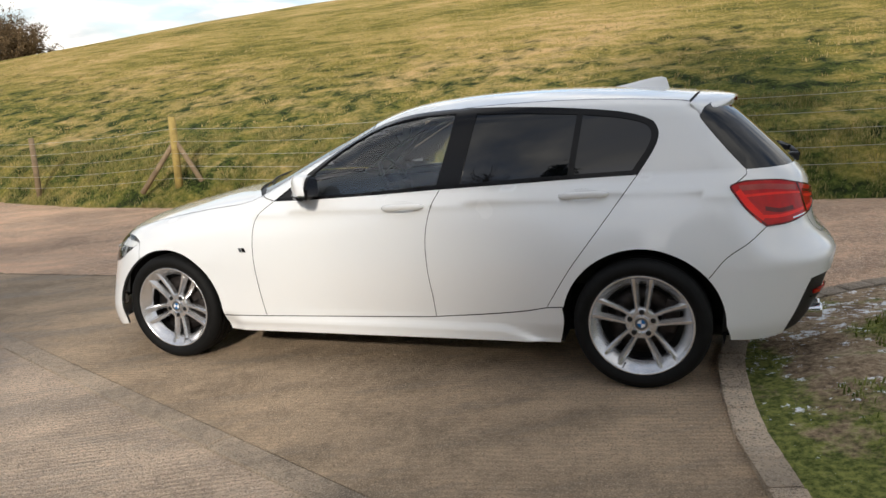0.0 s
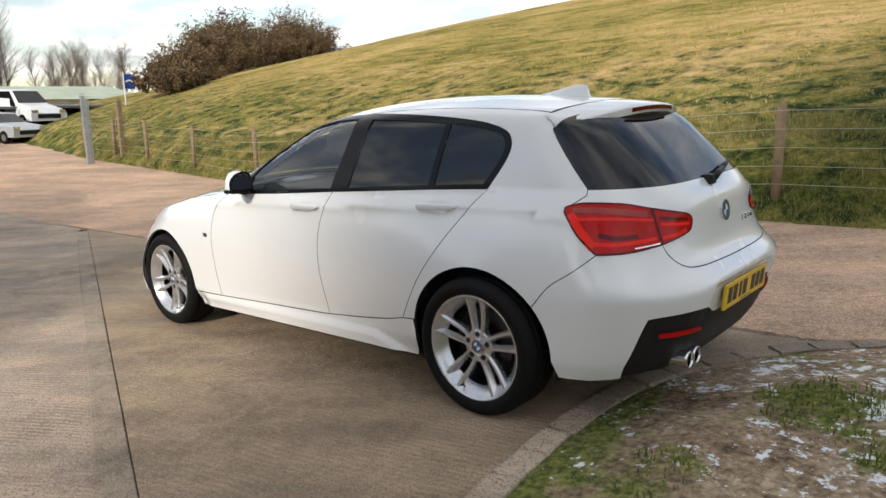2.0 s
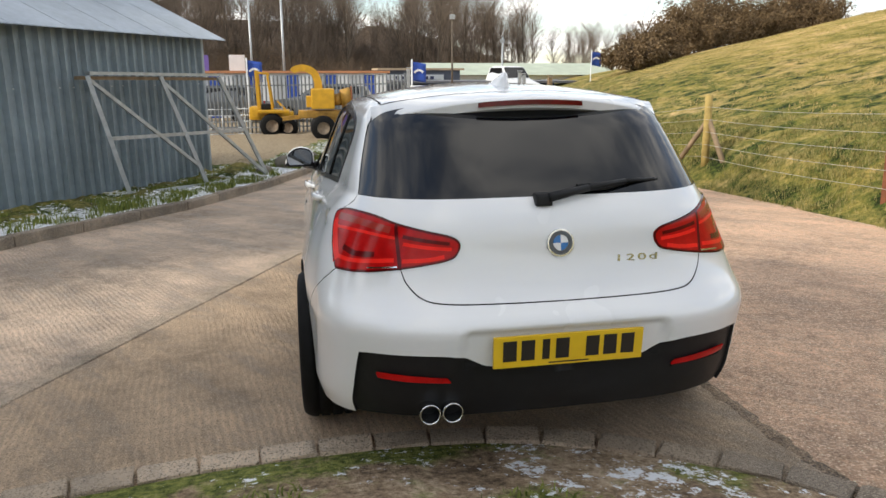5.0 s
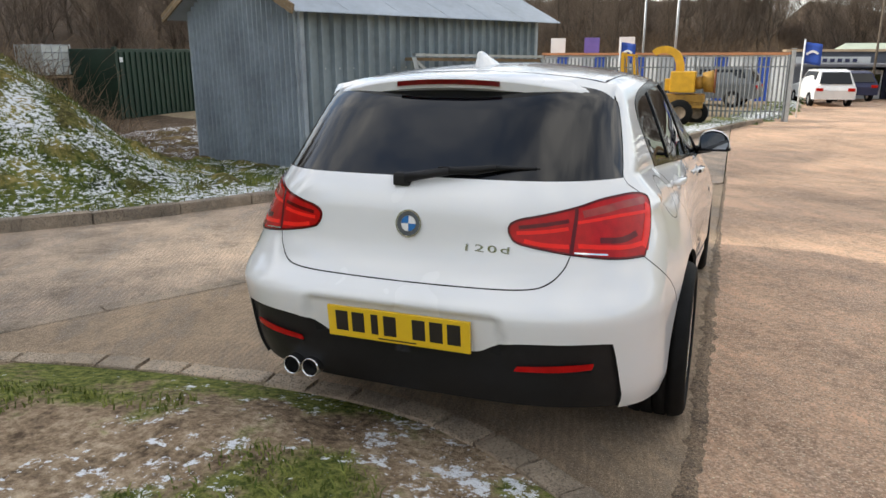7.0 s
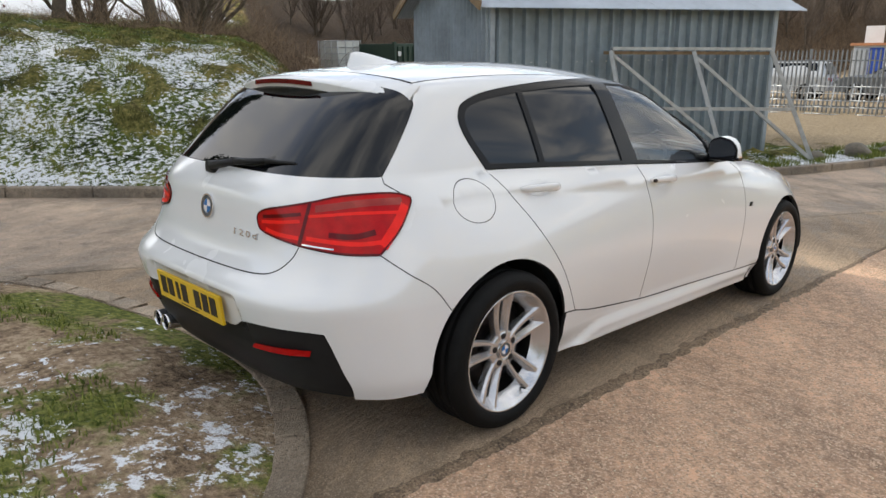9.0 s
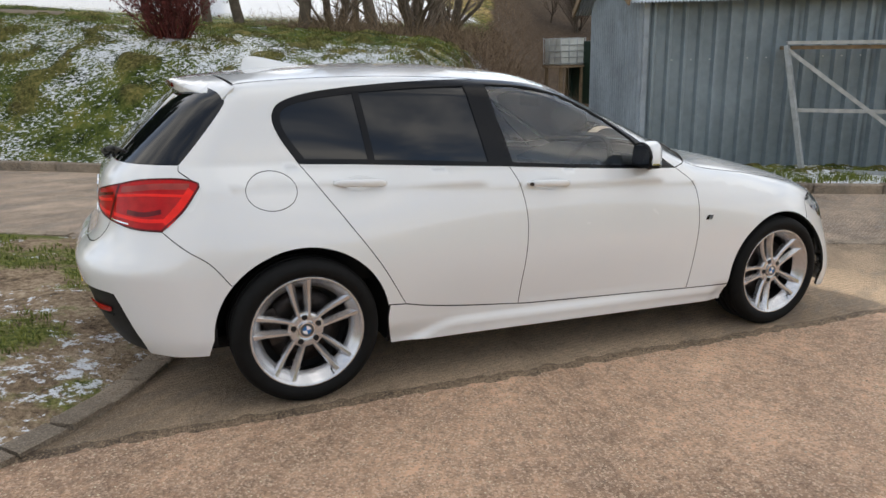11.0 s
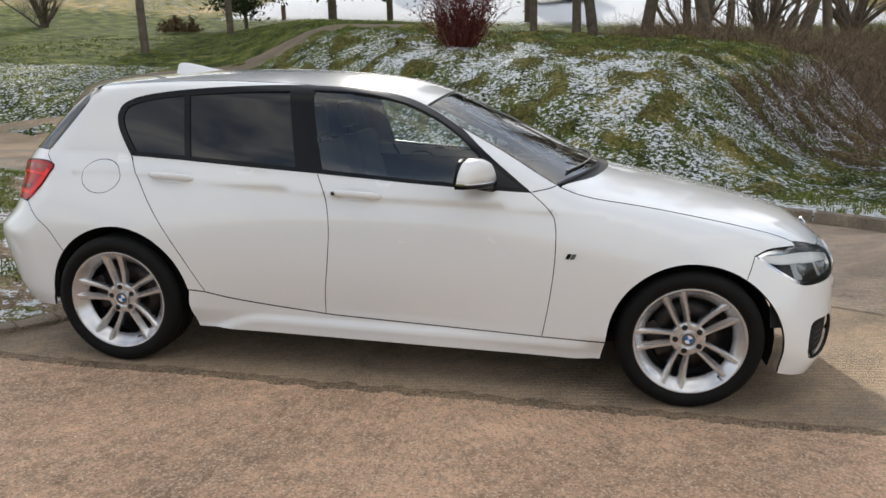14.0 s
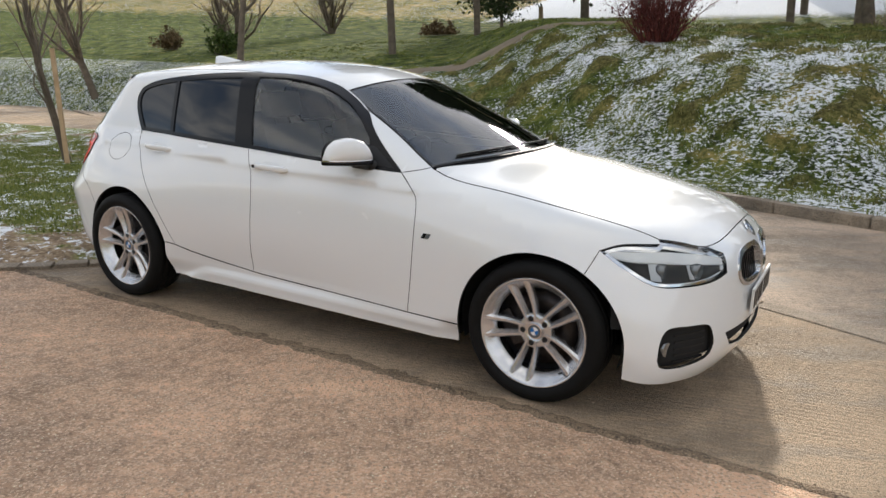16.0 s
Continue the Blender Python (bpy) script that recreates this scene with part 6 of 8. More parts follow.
    for t0, t1, r0, r1 in ((0, 0.35, 0.017, 0.013), (0.35, 0.7, 0.013, 0.009), (0.7, 1, 0.009, 0.006)):
        f = lambda t: Vector((-2.078 + 0.095 * t ** 1.5, 0.03 - 0.43 * t, 1.002 + 0.042 * math.sin(math.pi * t * 0.62)))
        bar(bm, f(t0), f(t1), r0, 8, r1)
    beam(bm, (-2.052, -0.08, 1.028), (-1.978, -0.41, 1.03), 0.012, 0.026)
    part("rear_wiper", bm, TRIM_BLACK, car, "black rear wiper arm and blade")
    # plate in its recess
    bm = bmesh.new()
    box(bm, (-2.214, 0, 0.514), (0.012, 0.52, 0.111), pose(0, 0, 0, 0, -7, 0).to_3x3(), bevel=0.003)
    plate = part("rear_plate", bm, PLATE_YELLOW, car, "yellow number plate with plain dark bars")
    w = 0.05
    for j, y in enumerate((0.205, 0.143, 0.081, 0.024, -0.081, -0.143, -0.205)):
        bm = bmesh.new()
        box(bm, (-2.2208, y, 0.518), (0.003, w * (0.5 if j == 2 else 0.92), 0.072), pose(0, 0, 0, 0, -7, 0).to_3x3())
        part("plate_bar", bm, INK, plate)
    bm = bmesh.new()
    box(bm, (-2.2138, 0, 0.468), (0.002, 0.14, 0.005), pose(0, 0, 0, 0, -7, 0).to_3x3())
    part("plate_line", bm, INK, plate)
    # tailgate badge and model figures
    roundel(car, Matrix.Translation((-2.118, 0, 0.853)) @ pose(0, 0, 0, 0, -84, 0), 0.047, "round tailgate badge")
    for n, char in enumerate("120d"):
        cu = bpy.data.curves.new("figure", "FONT")
        cu.body, cu.size, cu.extrude, cu.align_x, cu.offset = char, 0.052, 0.003, "CENTER", 0.0006
        tmp = new("figure", cu)
        me = bpy.data.meshes.new_from_object(tmp.evaluated_get(bpy.context.evaluated_depsgraph_get()))
        bpy.data.objects.remove(tmp)
        me.materials.append(CHROME)
        ob = new("model_figure", me)
        ob.parent = car
        y = -0.273 - (n - 1.5) * 0.043
        ob.matrix_basis = Matrix(((0.05, 0, -0.99, -2.119 + 0.05 * (n - 1.5) * 0.043), (-1.0, -0.12, -0.07, y), (0, 1, 0.05, 0.779), (0, 0, 0, 1))) @ Matrix.Diagonal((1.3, 0.62, 1, 1))
        tagged(ob, label="chrome model figure")
    for m in (False, True):
        k = -1 if m else 1
        refl = ring(curve([S3(-2.20, 0.41, 0.407), S3(-2.16, 0.55, 0.412), S3(-2.12, 0.655, 0.42)], 4), curve([S3(-2.12, 0.66, 0.438), S3(-2.16, 0.55, 0.432), S3(-2.20, 0.42, 0.422)], 4))
        skin_part("reflector", sheet(refl, step=0.03, lift=0.001, gap=0, flange=0.008), RED_LENS, car, m, "red bumper reflector")
        ridge = ring(curve([S3(-2.2, 0.42, 0.392), S3(-2.12, 0.66, 0.398)], 5), curve([S3(-2.12, 0.66, 0.404), S3(-2.2, 0.42, 0.398)], 5))
        skin_part("bumper_ridge", sheet(ridge, step=0.03, lift=-0.004, gap=0, flange=0.01), TRIM_BLACK, car, m)
    for y in (0.385, 0.463):
        bm = bmesh.new()
        rows = [[bm.verts.new((xx, y + r * math.cos(2 * math.pi * k / 28), 0.292 + r * math.sin(2 * math.pi * k / 28))) for k in range(28)] for xx, r in ((-1.95, 0.036), (-2.145, 0.036), (-2.155, 0.0355), (-2.155, 0.032), (-2.145, 0.0315), (-2.0, 0.0315))]
        for p, q in zip(rows, rows[1:]):
            for k in range(28):
                bm.faces.new((p[k], p[(k + 1) % 28], q[(k + 1) % 28], q[k])).smooth = True
        bmesh.ops.recalc_face_normals(bm, faces=bm.faces[:])
        pipe = part("tailpipe", bm, CHROME, car, "polished chrome tailpipe")
        bm = bmesh.new()
        bar(bm, (-2.06, y, 0.292), (-2.0, y, 0.292), 0.031, 20)
        part("tailpipe_bore", bm, NEAR_BLACK, pipe)


def underbody(car):
    """Added dark inner shell that keeps the panel gaps dark, wheel housings and floor."""
    ss = np.concatenate([np.linspace(REAR_MID, END_R, 14), np.linspace(END_R, END_F, 60)[1:], np.linspace(END_F, FRONT_MID, 14)[1:]])
    zs = np.linspace(0.19, 0.9, 18)
    G, H = np.meshgrid(ss, zs, indexing="ij")
    H = np.minimum(H, np.where(G > 1.0, 0.66, 0.9)[:, :])
    H = np.maximum(H, np.where((G < -1.62) | (G > 1.62), 0.27, 0.19))
    P = on_side(G.ravel(), H.ravel())
    P = (P - skin_normal(P) * 0.024).reshape(len(ss), len(zs), 3)
    cut = lambda p: min(math.hypot(p[0] - 1.34, p[2] - 0.315), math.hypot(p[0] + 1.34, p[2] - 0.315)) < 0.39 and abs(p[1]) > 0.6
    bm = bmesh.new()
    for k in (1, -1):
        vs = [[bm.verts.new((p[0], p[1] * k, p[2])) for p in row] for row in P]
        for i in range(len(ss) - 1):
            for j in range(len(zs) - 1):
                c = (P[i, j] + P[i + 1, j + 1]) / 2
                if not cut(c):
                    bm.faces.new((vs[i][j], vs[i + 1][j], vs[i + 1][j + 1], vs[i][j + 1]))
    part("inner_shell", bm, NEAR_BLACK, car)
    for x, r in ((-1.34, 0.385), (1.34, 0.372)):
        for k in (1, -1):
            bm = bmesh.new()
            rows = []
            for j in range(21):
                w = radians(-17 + 214 * j / 20)
                rows.append([bm.verts.new((x + r * math.cos(w), k * y, 0.315 + r * math.sin(w))) for y in (0.50, 0.80 if x < 0 else 0.80)])
            for p, q in zip(rows, rows[1:]):
                bm.faces.new((p[0], p[1], q[1], q[0]))
            bm.faces.new([r0[0] for r0 in rows])
            part("wheel_housing", bm, NEAR_BLACK, car)
    bm = bmesh.new()
    box(bm, (0.0, 0, 0.215), (3.5, 1.2, 0.05))
    box(bm, (0.0, 0, 0.205), (1.85, 1.5, 0.04))
    part("floor_pan", bm, NEAR_BLACK, car)


def interior(car):
    bm = bmesh.new()
    for k, prof in enumerate([[(0.62, 0.90), (0.78, 0.935), (0.84, 0.91), (0.84, 0.6), (0.6, 0.6), (0.5, 0.72), (0.46, 0.84)]]):
        lo = [bm.verts.new((x, -0.60, z)) for x, z in prof]
        hi = [bm.verts.new((x, 0.60, z)) for x, z in prof]
        for i in range(len(prof)):
            bm.faces.new((lo[i], lo[(i + 1) % len(prof)], hi[(i + 1) % len(prof)], hi[i]))
        bm.faces.new(lo), bm.faces.new(hi)
    bmesh.ops.recalc_face_normals(bm, faces=bm.faces[:])
    part("dashboard", bm, FABRIC, car, "dark grey dashboard")
    for y in (0.36, -0.36):
        bm = bmesh.new()
        box(bm, (-0.12, y, 0.52), (0.5, 0.5, 0.16), bevel=0.05)
        box(bm, (-0.42, y, 0.80), (0.14, 0.48, 0.55), pose(0, 0, 0, 0, -16, 0).to_3x3(), bevel=0.05)
        for s in (-0.06, 0.06):
            bar(bm, (-0.50, y + s, 1.05), (-0.515, y + s, 1.13), 0.007, 6)
        box(bm, (-0.52, y, 1.175), (0.09, 0.26, 0.15), pose(0, 0, 0, 0, -10, 0).to_3x3(), bevel=0.035)
        part("seat", bm, FABRIC, car, "dark front seat with headrest")
    bm = bmesh.new()
    box(bm, (-1.05, 0, 0.52), (0.5, 1.2, 0.18), bevel=0.05)
    box(bm, (-1.35, 0, 0.82), (0.16, 1.2, 0.5), pose(0, 0, 0, 0, -18, 0).to_3x3(), bevel=0.05)
    part("rear_bench", bm, FABRIC, car, "dark rear bench")
    bm = bmesh.new()
    c = Matrix.Translation((0.36, -0.36, 0.88)) @ pose(0, 0, 0, 0, -62, 0)
    n, m = 36, 8
    rows = [[bm.verts.new(c @ Vector(((0.185 + 0.015 * math.cos(2 * math.pi * j / m)) * math.cos(2 * math.pi * i / n), (0.185 + 0.015 * math.cos(2 * math.pi * j / m)) * math.sin(2 * math.pi * i / n), 0.015 * math.sin(2 * math.pi * j / m)))) for j in range(m)] for i in range(n)]
    for i in range(n):
        for j in range(m):
            bm.faces.new((rows[i][j], rows[(i + 1) % n][j], rows[(i + 1) % n][(j + 1) % m], rows[i][(j + 1) % m]))
    for a in (0, 180, 270):
        w = radians(a)
        beam(bm, c @ Vector((0, 0, -0.02)), c @ Vector((0.18 * math.sin(w), 0.18 * math.cos(w), 0)), 0.04, 0.015)
    box(bm, c @ Vector((0, 0, -0.01)), (0.13, 0.13, 0.05), c.to_3x3(), bevel=0.02)
    bar(bm, c @ Vector((0, 0, 0)), c @ Vector((0, 0, -0.3)), 0.03, 8)
    part("steering_wheel", bm, FABRIC, car, "dark three-spoke steering wheel")
    bm = bmesh.new()
    box(bm, (0.20, 0, 1.235), (0.03, 0.22, 0.06), bevel=0.012)
    bar(bm, (0.21, 0, 1.25), (0.25, 0, 1.29), 0.01, 6)
    part("rear_view_mirror", bm, TRIM_BLACK, car)
    # front wipers lying along the foot of the screen
    for y0, y1 in ((-0.55, 0.02), (0.02, 0.52)):
        bm = bmesh.new()
        pts = []
        for t in np.linspace(0, 1, 7):
            y = y0 + (y1 - y0) * t
            x = 0.93 - 0.45 * y * y - 0.018
            pts.append(on_top(np.array([x]), np.array([y]))[0] + np.array([0, 0, 0.008]))
        for a, b in zip(pts, pts[1:]):
            beam(bm, a, b, 0.008, 0.010)
        part("front_wiper", bm, TRIM_BLACK, car, "black windscreen wiper")


def make_car():
    car = thing("car", SLOPE, "white five-door hatchback with tinted rear windows, parked on wet concrete", "car")
    car_panels(car)
    front_end(car)
    rear_end(car)
    underbody(car)
    interior(car)
    for x, m, turn in ((-1.345, False, -2), (1.345, False, 36), (-1.345, True, -8), (1.345, True, -22)):
        make_wheel(car, x, 0.783 if x < 0 else 0.772, turn, m, 0.235 if x < 0 else 0.222)
    return car


SLOPE = Vector((-0.05, -0.01, 1)).rotation_difference(Vector((0, 0, 1))).to_matrix().to_4x4()
make_car()

# ---- the yard, the shed and the fences ----
def ground_z(x, y):
    x, y = float(x), float(y)
    if foot_y(x) - y < 0.06 and (y - kerb_y(x)) * 0.88 < 0.1:
        return float(road_z(x, y))
    return float(land(x, y))


def ribbed(bm, a, b, z0, z1, period, depth, kind="wave", out=(0, 0)):
    """A corrugated sheet from a to b, between heights z0 and z1 (pairs, at either end)."""
    a, b = Vector((*a, 0)), Vector((*b, 0))
    d = b - a
    n = max(2, int(round(d.length / period)))
    normal = Vector((d.y, -d.x, 0)).normalized()
    us = []
    for i in range(n):
        for t, h in ((0, 0), (0.3, 0), (0.42, 1), (0.58, 1), (0.7, 0)) if kind == "box" else ((0, 0), (0.17, 0.5), (0.34, 0.93), (0.5, 1), (0.66, 0.93), (0.83, 0.5)):
            us.append(((i + t) / n, h))
    us.append((1.0, 0))
    rows = []
    for u, h in us:
        p = a + d * u + normal * (h * depth)
        rows.append([bm.verts.new((p.x, p.y, z0[0] + (z0[1] - z0[0]) * u)), bm.verts.new((p.x, p.y, z1[0] + (z1[1] - z1[0]) * u))])
    for p, q in zip(rows, rows[1:]):
        bm.faces.new((p[0], q[0], q[1], p[1])).smooth = kind != "box"


def make_shed():
    B, C, A = Vector((4.98, 4.88, 0)), Vector((6.2, 7.86, 0)), Vector((9.95, 2.75, 0))
    D = A + C - B
    root = thing("shed", Matrix.Identity(4), "grey corrugated metal shed with a ribbed tin roof", "shed")
    zb, ze, zr = -0.45, 2.18, 2.95
    along, across = (A - B).normalized(), (C - B).normalized()
    length, width = (A - B).length, (C - B).length
    # long front wall in overlapping sheets
    for k in range(5):
        bm = bmesh.new()
        p, q = B + along * (length * k / 5), B + along * (length * (k + 1) / 5 + 0.02)
        ribbed(bm, p.xy, q.xy, (zb, zb), (ze + 0.02, ze + 0.02), 0.21, 0.07, "box")
        part("wall_sheet", bm, TIN_GREEN, root)
    for k in range(3):
        for s, (u, v) in enumerate(((B, C), (D, A))):
            bm = bmesh.new()
            p, q = u + (v - u) * (k / 3), u + (v - u) * ((k + 1) / 3 + 0.004)
            p, q = (q, p) if s == 0 else (p, q)
            h = lambda w: ze + (zr - ze) * (1 - abs((w - u).length / width - 0.5) * 2)
            ribbed(bm, p.xy, q.xy, (zb, zb), (h(p), h(q)), 0.13, 0.07, "box")
            part("gable_sheet", bm, TIN, root)
    bm = bmesh.new()
    ribbed(bm, C.xy, D.xy, (zb, zb), (ze, ze), 0.2, 0.028, "box")
    part("wall_sheet", bm, TIN_GREEN, root)
    for P in (B, C, A, D):
        bm = bmesh.new()
        box(bm, (P.x, P.y, (zb + ze) / 2), (0.07, 0.07, ze - zb), pose(0, 0, 0, 0, 0, math.degrees(math.atan2(along.y, along.x))))
        part("corner_flashing", bm, TIN, root)
    # roof: two pitches of ribbed sheet with overhang
    over, eave = 0.35, 0.32
    for s in (0, 1):
        for k in range(6):
            bm = bmesh.new()
            u0, u1 = -over + (length + 2 * over) * k / 6, -over + (length + 2 * over) * (k + 1) / 6 + 0.01
            n = 22
            rows = []
            for i in range(n * 2 + 1):
                u = u0 + (u1 - u0) * i / (n * 2)
                wave = 0.012 * math.cos(math.pi * i)
                slope = (zr - ze) / (width / 2)
                lo = -eave if s == 0 else width + eave
                e = B + along * u + across * lo
                r = B + along * u + across * (width / 2)
                rows.append([bm.verts.new((e.x, e.y, ze + 0.05 - eave * slope + wave)), bm.verts.new((r.x, r.y, zr + 0.06 + wave))])
            for p, q in zip(rows, rows[1:]):
                bm.faces.new((p[0], q[0], q[1], p[1]))
            part("roof_sheet", bm, TIN_LIGHT, root)
    bm = bmesh.new()
    e0, e1 = B - along * over + across * (width / 2), A + along * over + across * (width / 2)
    beam(bm, (e0.x, e0.y, zr + 0.08), (e1.x, e1.y, zr + 0.08), 0.3, 0.03)
    part("ridge_cap", bm, TIN_LIGHT, root)
    bm = bmesh.new()
    for s in (0, 1):
        e = B - along * over * 0.95 + across * (-eave if s == 0 else width + eave)
        r = B - along * over * 0.95 + across * (width / 2)
        beam(bm, (e.x, e.y, ze - 0.08), (r.x, r.y, zr + 0.0), 0.03, 0.13)
    part("barge_board", bm, OLD_WOOD, root)
    for k in range(20):
        bm = bmesh.new()
        p = B + along * (0.12 + k * 0.27) + Vector((along.y, -along.x, 0)) * 0.002
        bar(bm, (p.x, p.y, 1.3), (p.x + along.y * 0.012, p.y - along.x * 0.012, 1.3), 0.009, 6)
        part("fixing_screw", bm, BADGE_WHITE, root)


def make_rack():
    root = thing("lean_to_frame", Matrix.Identity(4), "galvanised steel lean-to frame with a timber top rail", "frame")
    F1, F2 = Vector((6.62, 3.42, -0.27)), Vector((9.35, 1.62, -0.42))
    T1, T2 = Vector((6.52, 3.80, 1.46)), Vector((8.95, 2.35, 1.42))
    lerp = lambda a, b, t: a.lerp(b, t)
    for a, b in ((F1, T1), (F2, T2), (lerp(F1, F2, 0.5), lerp(T1, T2, 0.5))):
        bm = bmesh.new()
        beam(bm, a, b, 0.06, 0.06)
        part("upright", bm, GALV, root)
    for t in (0.03, 0.5):
        bm = bmesh.new()
        beam(bm, lerp(F1, T1, t), lerp(F2, T2, t), 0.05, 0.05)
        part("rail", bm, GALV, root)
    for a, b in ((lerp(F1, T1, 0.97), lerp(lerp(F1, F2, 0.5), lerp(T1, T2, 0.5), 0.2)), (lerp(F2, T2, 0.05), lerp(lerp(F1, F2, 0.5), lerp(T1, T2, 0.5), 0.95))):
        bm = bmesh.new()
        beam(bm, a, b, 0.05, 0.05)
        part("brace", bm, GALV, root)
    bm = bmesh.new()
    beam(bm, T1 + Vector((0, 0, 0.035)), T2 + Vector((0, 0, 0.035)), 0.09, 0.045)
    part("top_rail", bm, GALV, root)
    bm = bmesh.new()
    off = Vector((0.05, 0.12, -0.03))
    beam(bm, T1 + off, T2 + off, 0.2, 0.05)
    part("timber_rail", bm, OLD_WOOD, root, "brown timber plank")


def make_rocks():
    for k, (x, y, s) in enumerate(((10.6, 1.35, 0.22), (9.6, 1.7, 0.15), (11.3, 1.05, 0.13), (12.0, 0.85, 0.14))):
        bm = bmesh.new()
        bmesh.ops.create_icosphere(bm, subdivisions=3, radius=s)
        for v in bm.verts:
            n = noise.noise(v.co * 4 + Vector((k * 7, 0, 0)))
            v.co *= 1 + 0.35 * n
            v.co.z *= 0.7
            v.co += Vector((x, y, ground_z(x, y) + s * 0.35))
        ob = finish("rock", bm, ROCK, smooth=False)
        tagged(ob, "rough grey-brown rock on the grass by the kerb", "rock", "rocks along the kerb")


def post_fence():
    """Timber posts and wires along the foot of the hill."""
    spots = [(-9.0, -5.0, 1.05, 0.055), (-5.0, -5.1, 1.05, 0.055), (-0.79, -5.2, 1.02, 0.055), (2.45, -5.32, 1.0, 0.05), (6.55, -5.55, 1.13, 0.065), (9.88, -5.75, 1.05, 0.05), (13.0, -6.1, 1.0, 0.05), (15.8, -6.35, 1.05, 0.055), (18.3, -6.6, 1.1, 0.055), (21.5, -7.1, 1.1, 0.055)]
    heads = []
    for k, (x, y, h, r) in enumerate(spots):
        z = ground_z(x, y)
        rnd = random.Random(k + 20)
        root = thing("fence_post", Matrix.Translation((x, y, z)), "weathered round timber fence post in the grass" if k != 3 else "rust-brown timber fence post in tall grass", "post", "fence posts along the hill")
        bm = bmesh.new()
        tilt = Vector((rnd.uniform(-0.03, 0.03), rnd.uniform(-0.03, 0.03), 0))
        if k == 3:
            beam(bm, (0, 0, -0.2), tilt + Vector((0, 0, h)), 0.10, 0.05)
        else:
            bar(bm, (0, 0, -0.2), tilt + Vector((0, 0, h)), r, 10, r * 0.92)
        part("post", bm, RUST_WOOD if k == 3 else (YELLOW_WOOD if k == 4 else OLD_WOOD), root)
        if k == 4:
            for dx, dy in ((0.55, 0.25), (-0.5, -0.1)):
                bm = bmesh.new()
                bar(bm, (dx, dy, -0.1), (0, 0, h * 0.66), 0.045, 8, 0.04)
                part("strut", bm, OLD_WOOD, root, "slanting timber strut")
        heads.append(Vector((x, y, z)) + Vector((0, 0.06, 0)))
    for j in range(5):
        bm = bmesh.new()
        rows = []
        for a, b in zip(heads, heads[1:]):
            h, n = 0.14 + 0.2 * j, 6
            for t in range(n):
                p = a.lerp(b, t / n) + Vector((0, 0, h - 0.03 * math.sin(math.pi * t / n)))
                rows.append([bm.verts.new(p + Vector((0, 0.004 * math.cos(w), 0.004 * math.sin(w)))) for w in (0.8, 2.37, 3.94, 5.5)])
        for p, q in zip(rows, rows[1:]):
            for t in range(4):
                bm.faces.new((p[t], p[(t + 1) % 4], q[(t + 1) % 4], q[t]))
        tagged(finish("fence_wire", bm, WIRE), "thin galvanised wire strung between fence posts", "wire", "fence wires")


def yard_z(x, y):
    """Height of the yard before it is scaled towards the camera to fit its view."""
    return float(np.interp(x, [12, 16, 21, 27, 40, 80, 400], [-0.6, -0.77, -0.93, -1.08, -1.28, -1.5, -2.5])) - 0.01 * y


# pivot is the camera's eye at 4 s; the scale fits the later views
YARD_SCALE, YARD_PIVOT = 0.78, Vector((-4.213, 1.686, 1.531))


def scale_yard_to_view():
    """Scale buildings, fences and machines about a camera position so that they fit its view."""
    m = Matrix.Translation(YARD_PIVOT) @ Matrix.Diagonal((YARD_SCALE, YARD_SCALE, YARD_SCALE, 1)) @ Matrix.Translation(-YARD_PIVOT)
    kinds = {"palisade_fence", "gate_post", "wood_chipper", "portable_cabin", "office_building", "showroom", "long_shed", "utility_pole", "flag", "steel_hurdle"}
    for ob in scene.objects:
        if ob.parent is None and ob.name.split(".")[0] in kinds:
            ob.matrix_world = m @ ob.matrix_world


def palisade(x, y0, y1, h, label):
    root = thing("palisade_fence", Matrix.Identity(4), label, "fence", "palisade fencing round the yard")
    n = int(abs(y1 - y0) / 0.16)
    pale = None
    for k in range(n + 1):
        y = y0 + (y1 - y0) * k / n
        z = yard_z(x, y)
        bm = bmesh.new()
        w = 0.034
        pts = [(-w, 0.0), (-w * 0.4, 0.02), (w * 0.4, 0.02), (w, 0.0)]
        lo = [bm.verts.new((x - b, y + a, z + 0.06)) for a, b in pts]
        hi = [bm.verts.new((x - b, y + a, z + h - (0.08 if abs(a) == w else 0))) for a, b in pts]
        for i in range(3):
            bm.faces.new((lo[i], lo[i + 1], hi[i + 1], hi[i]))
        part("pale", bm, PALE_STEEL, root)
    for hh in (0.35, h - 0.4):
        bm = bmesh.new()
        beam(bm, (x + 0.03, y0, yard_z(x, y0) + hh), (x + 0.03, y1, yard_z(x, y1) + hh), 0.05, 0.05)
        part("rail", bm, PALE_STEEL, root)
    for y in np.arange(min(y0, y1), max(y0, y1) + 0.1, 3.4):
        bm = bmesh.new()
        beam(bm, (x + 0.09, y, yard_z(x, y) - 0.1), (x + 0.09, y, yard_z(x, y) + h + 0.05), 0.1, 0.1)
        part("post", bm, PALE_STEEL, root)


def gate_posts():
    for k, (x, y, h, w) in enumerate(((26.9, -3.62, 2.75, 0.14), (24.2, -7.75, 2.5, 0.13), (24.6, -8.05, 2.4, 0.12), (24.0, -8.95, 2.3, 0.16))):
        root = thing("gate_post", Matrix.Translation((x, y, yard_z(x, y))), "square galvanised steel gate post" if k < 3 else "thick weathered timber gate post", "post", "gate posts at the yard")
        bm = bmesh.new()
        box(bm, (0, 0, h / 2 - 0.1), (w, w, h), bevel=0.01)
        part("post", bm, GALV if k < 3 else OLD_WOOD, root)
        bm = bmesh.new()
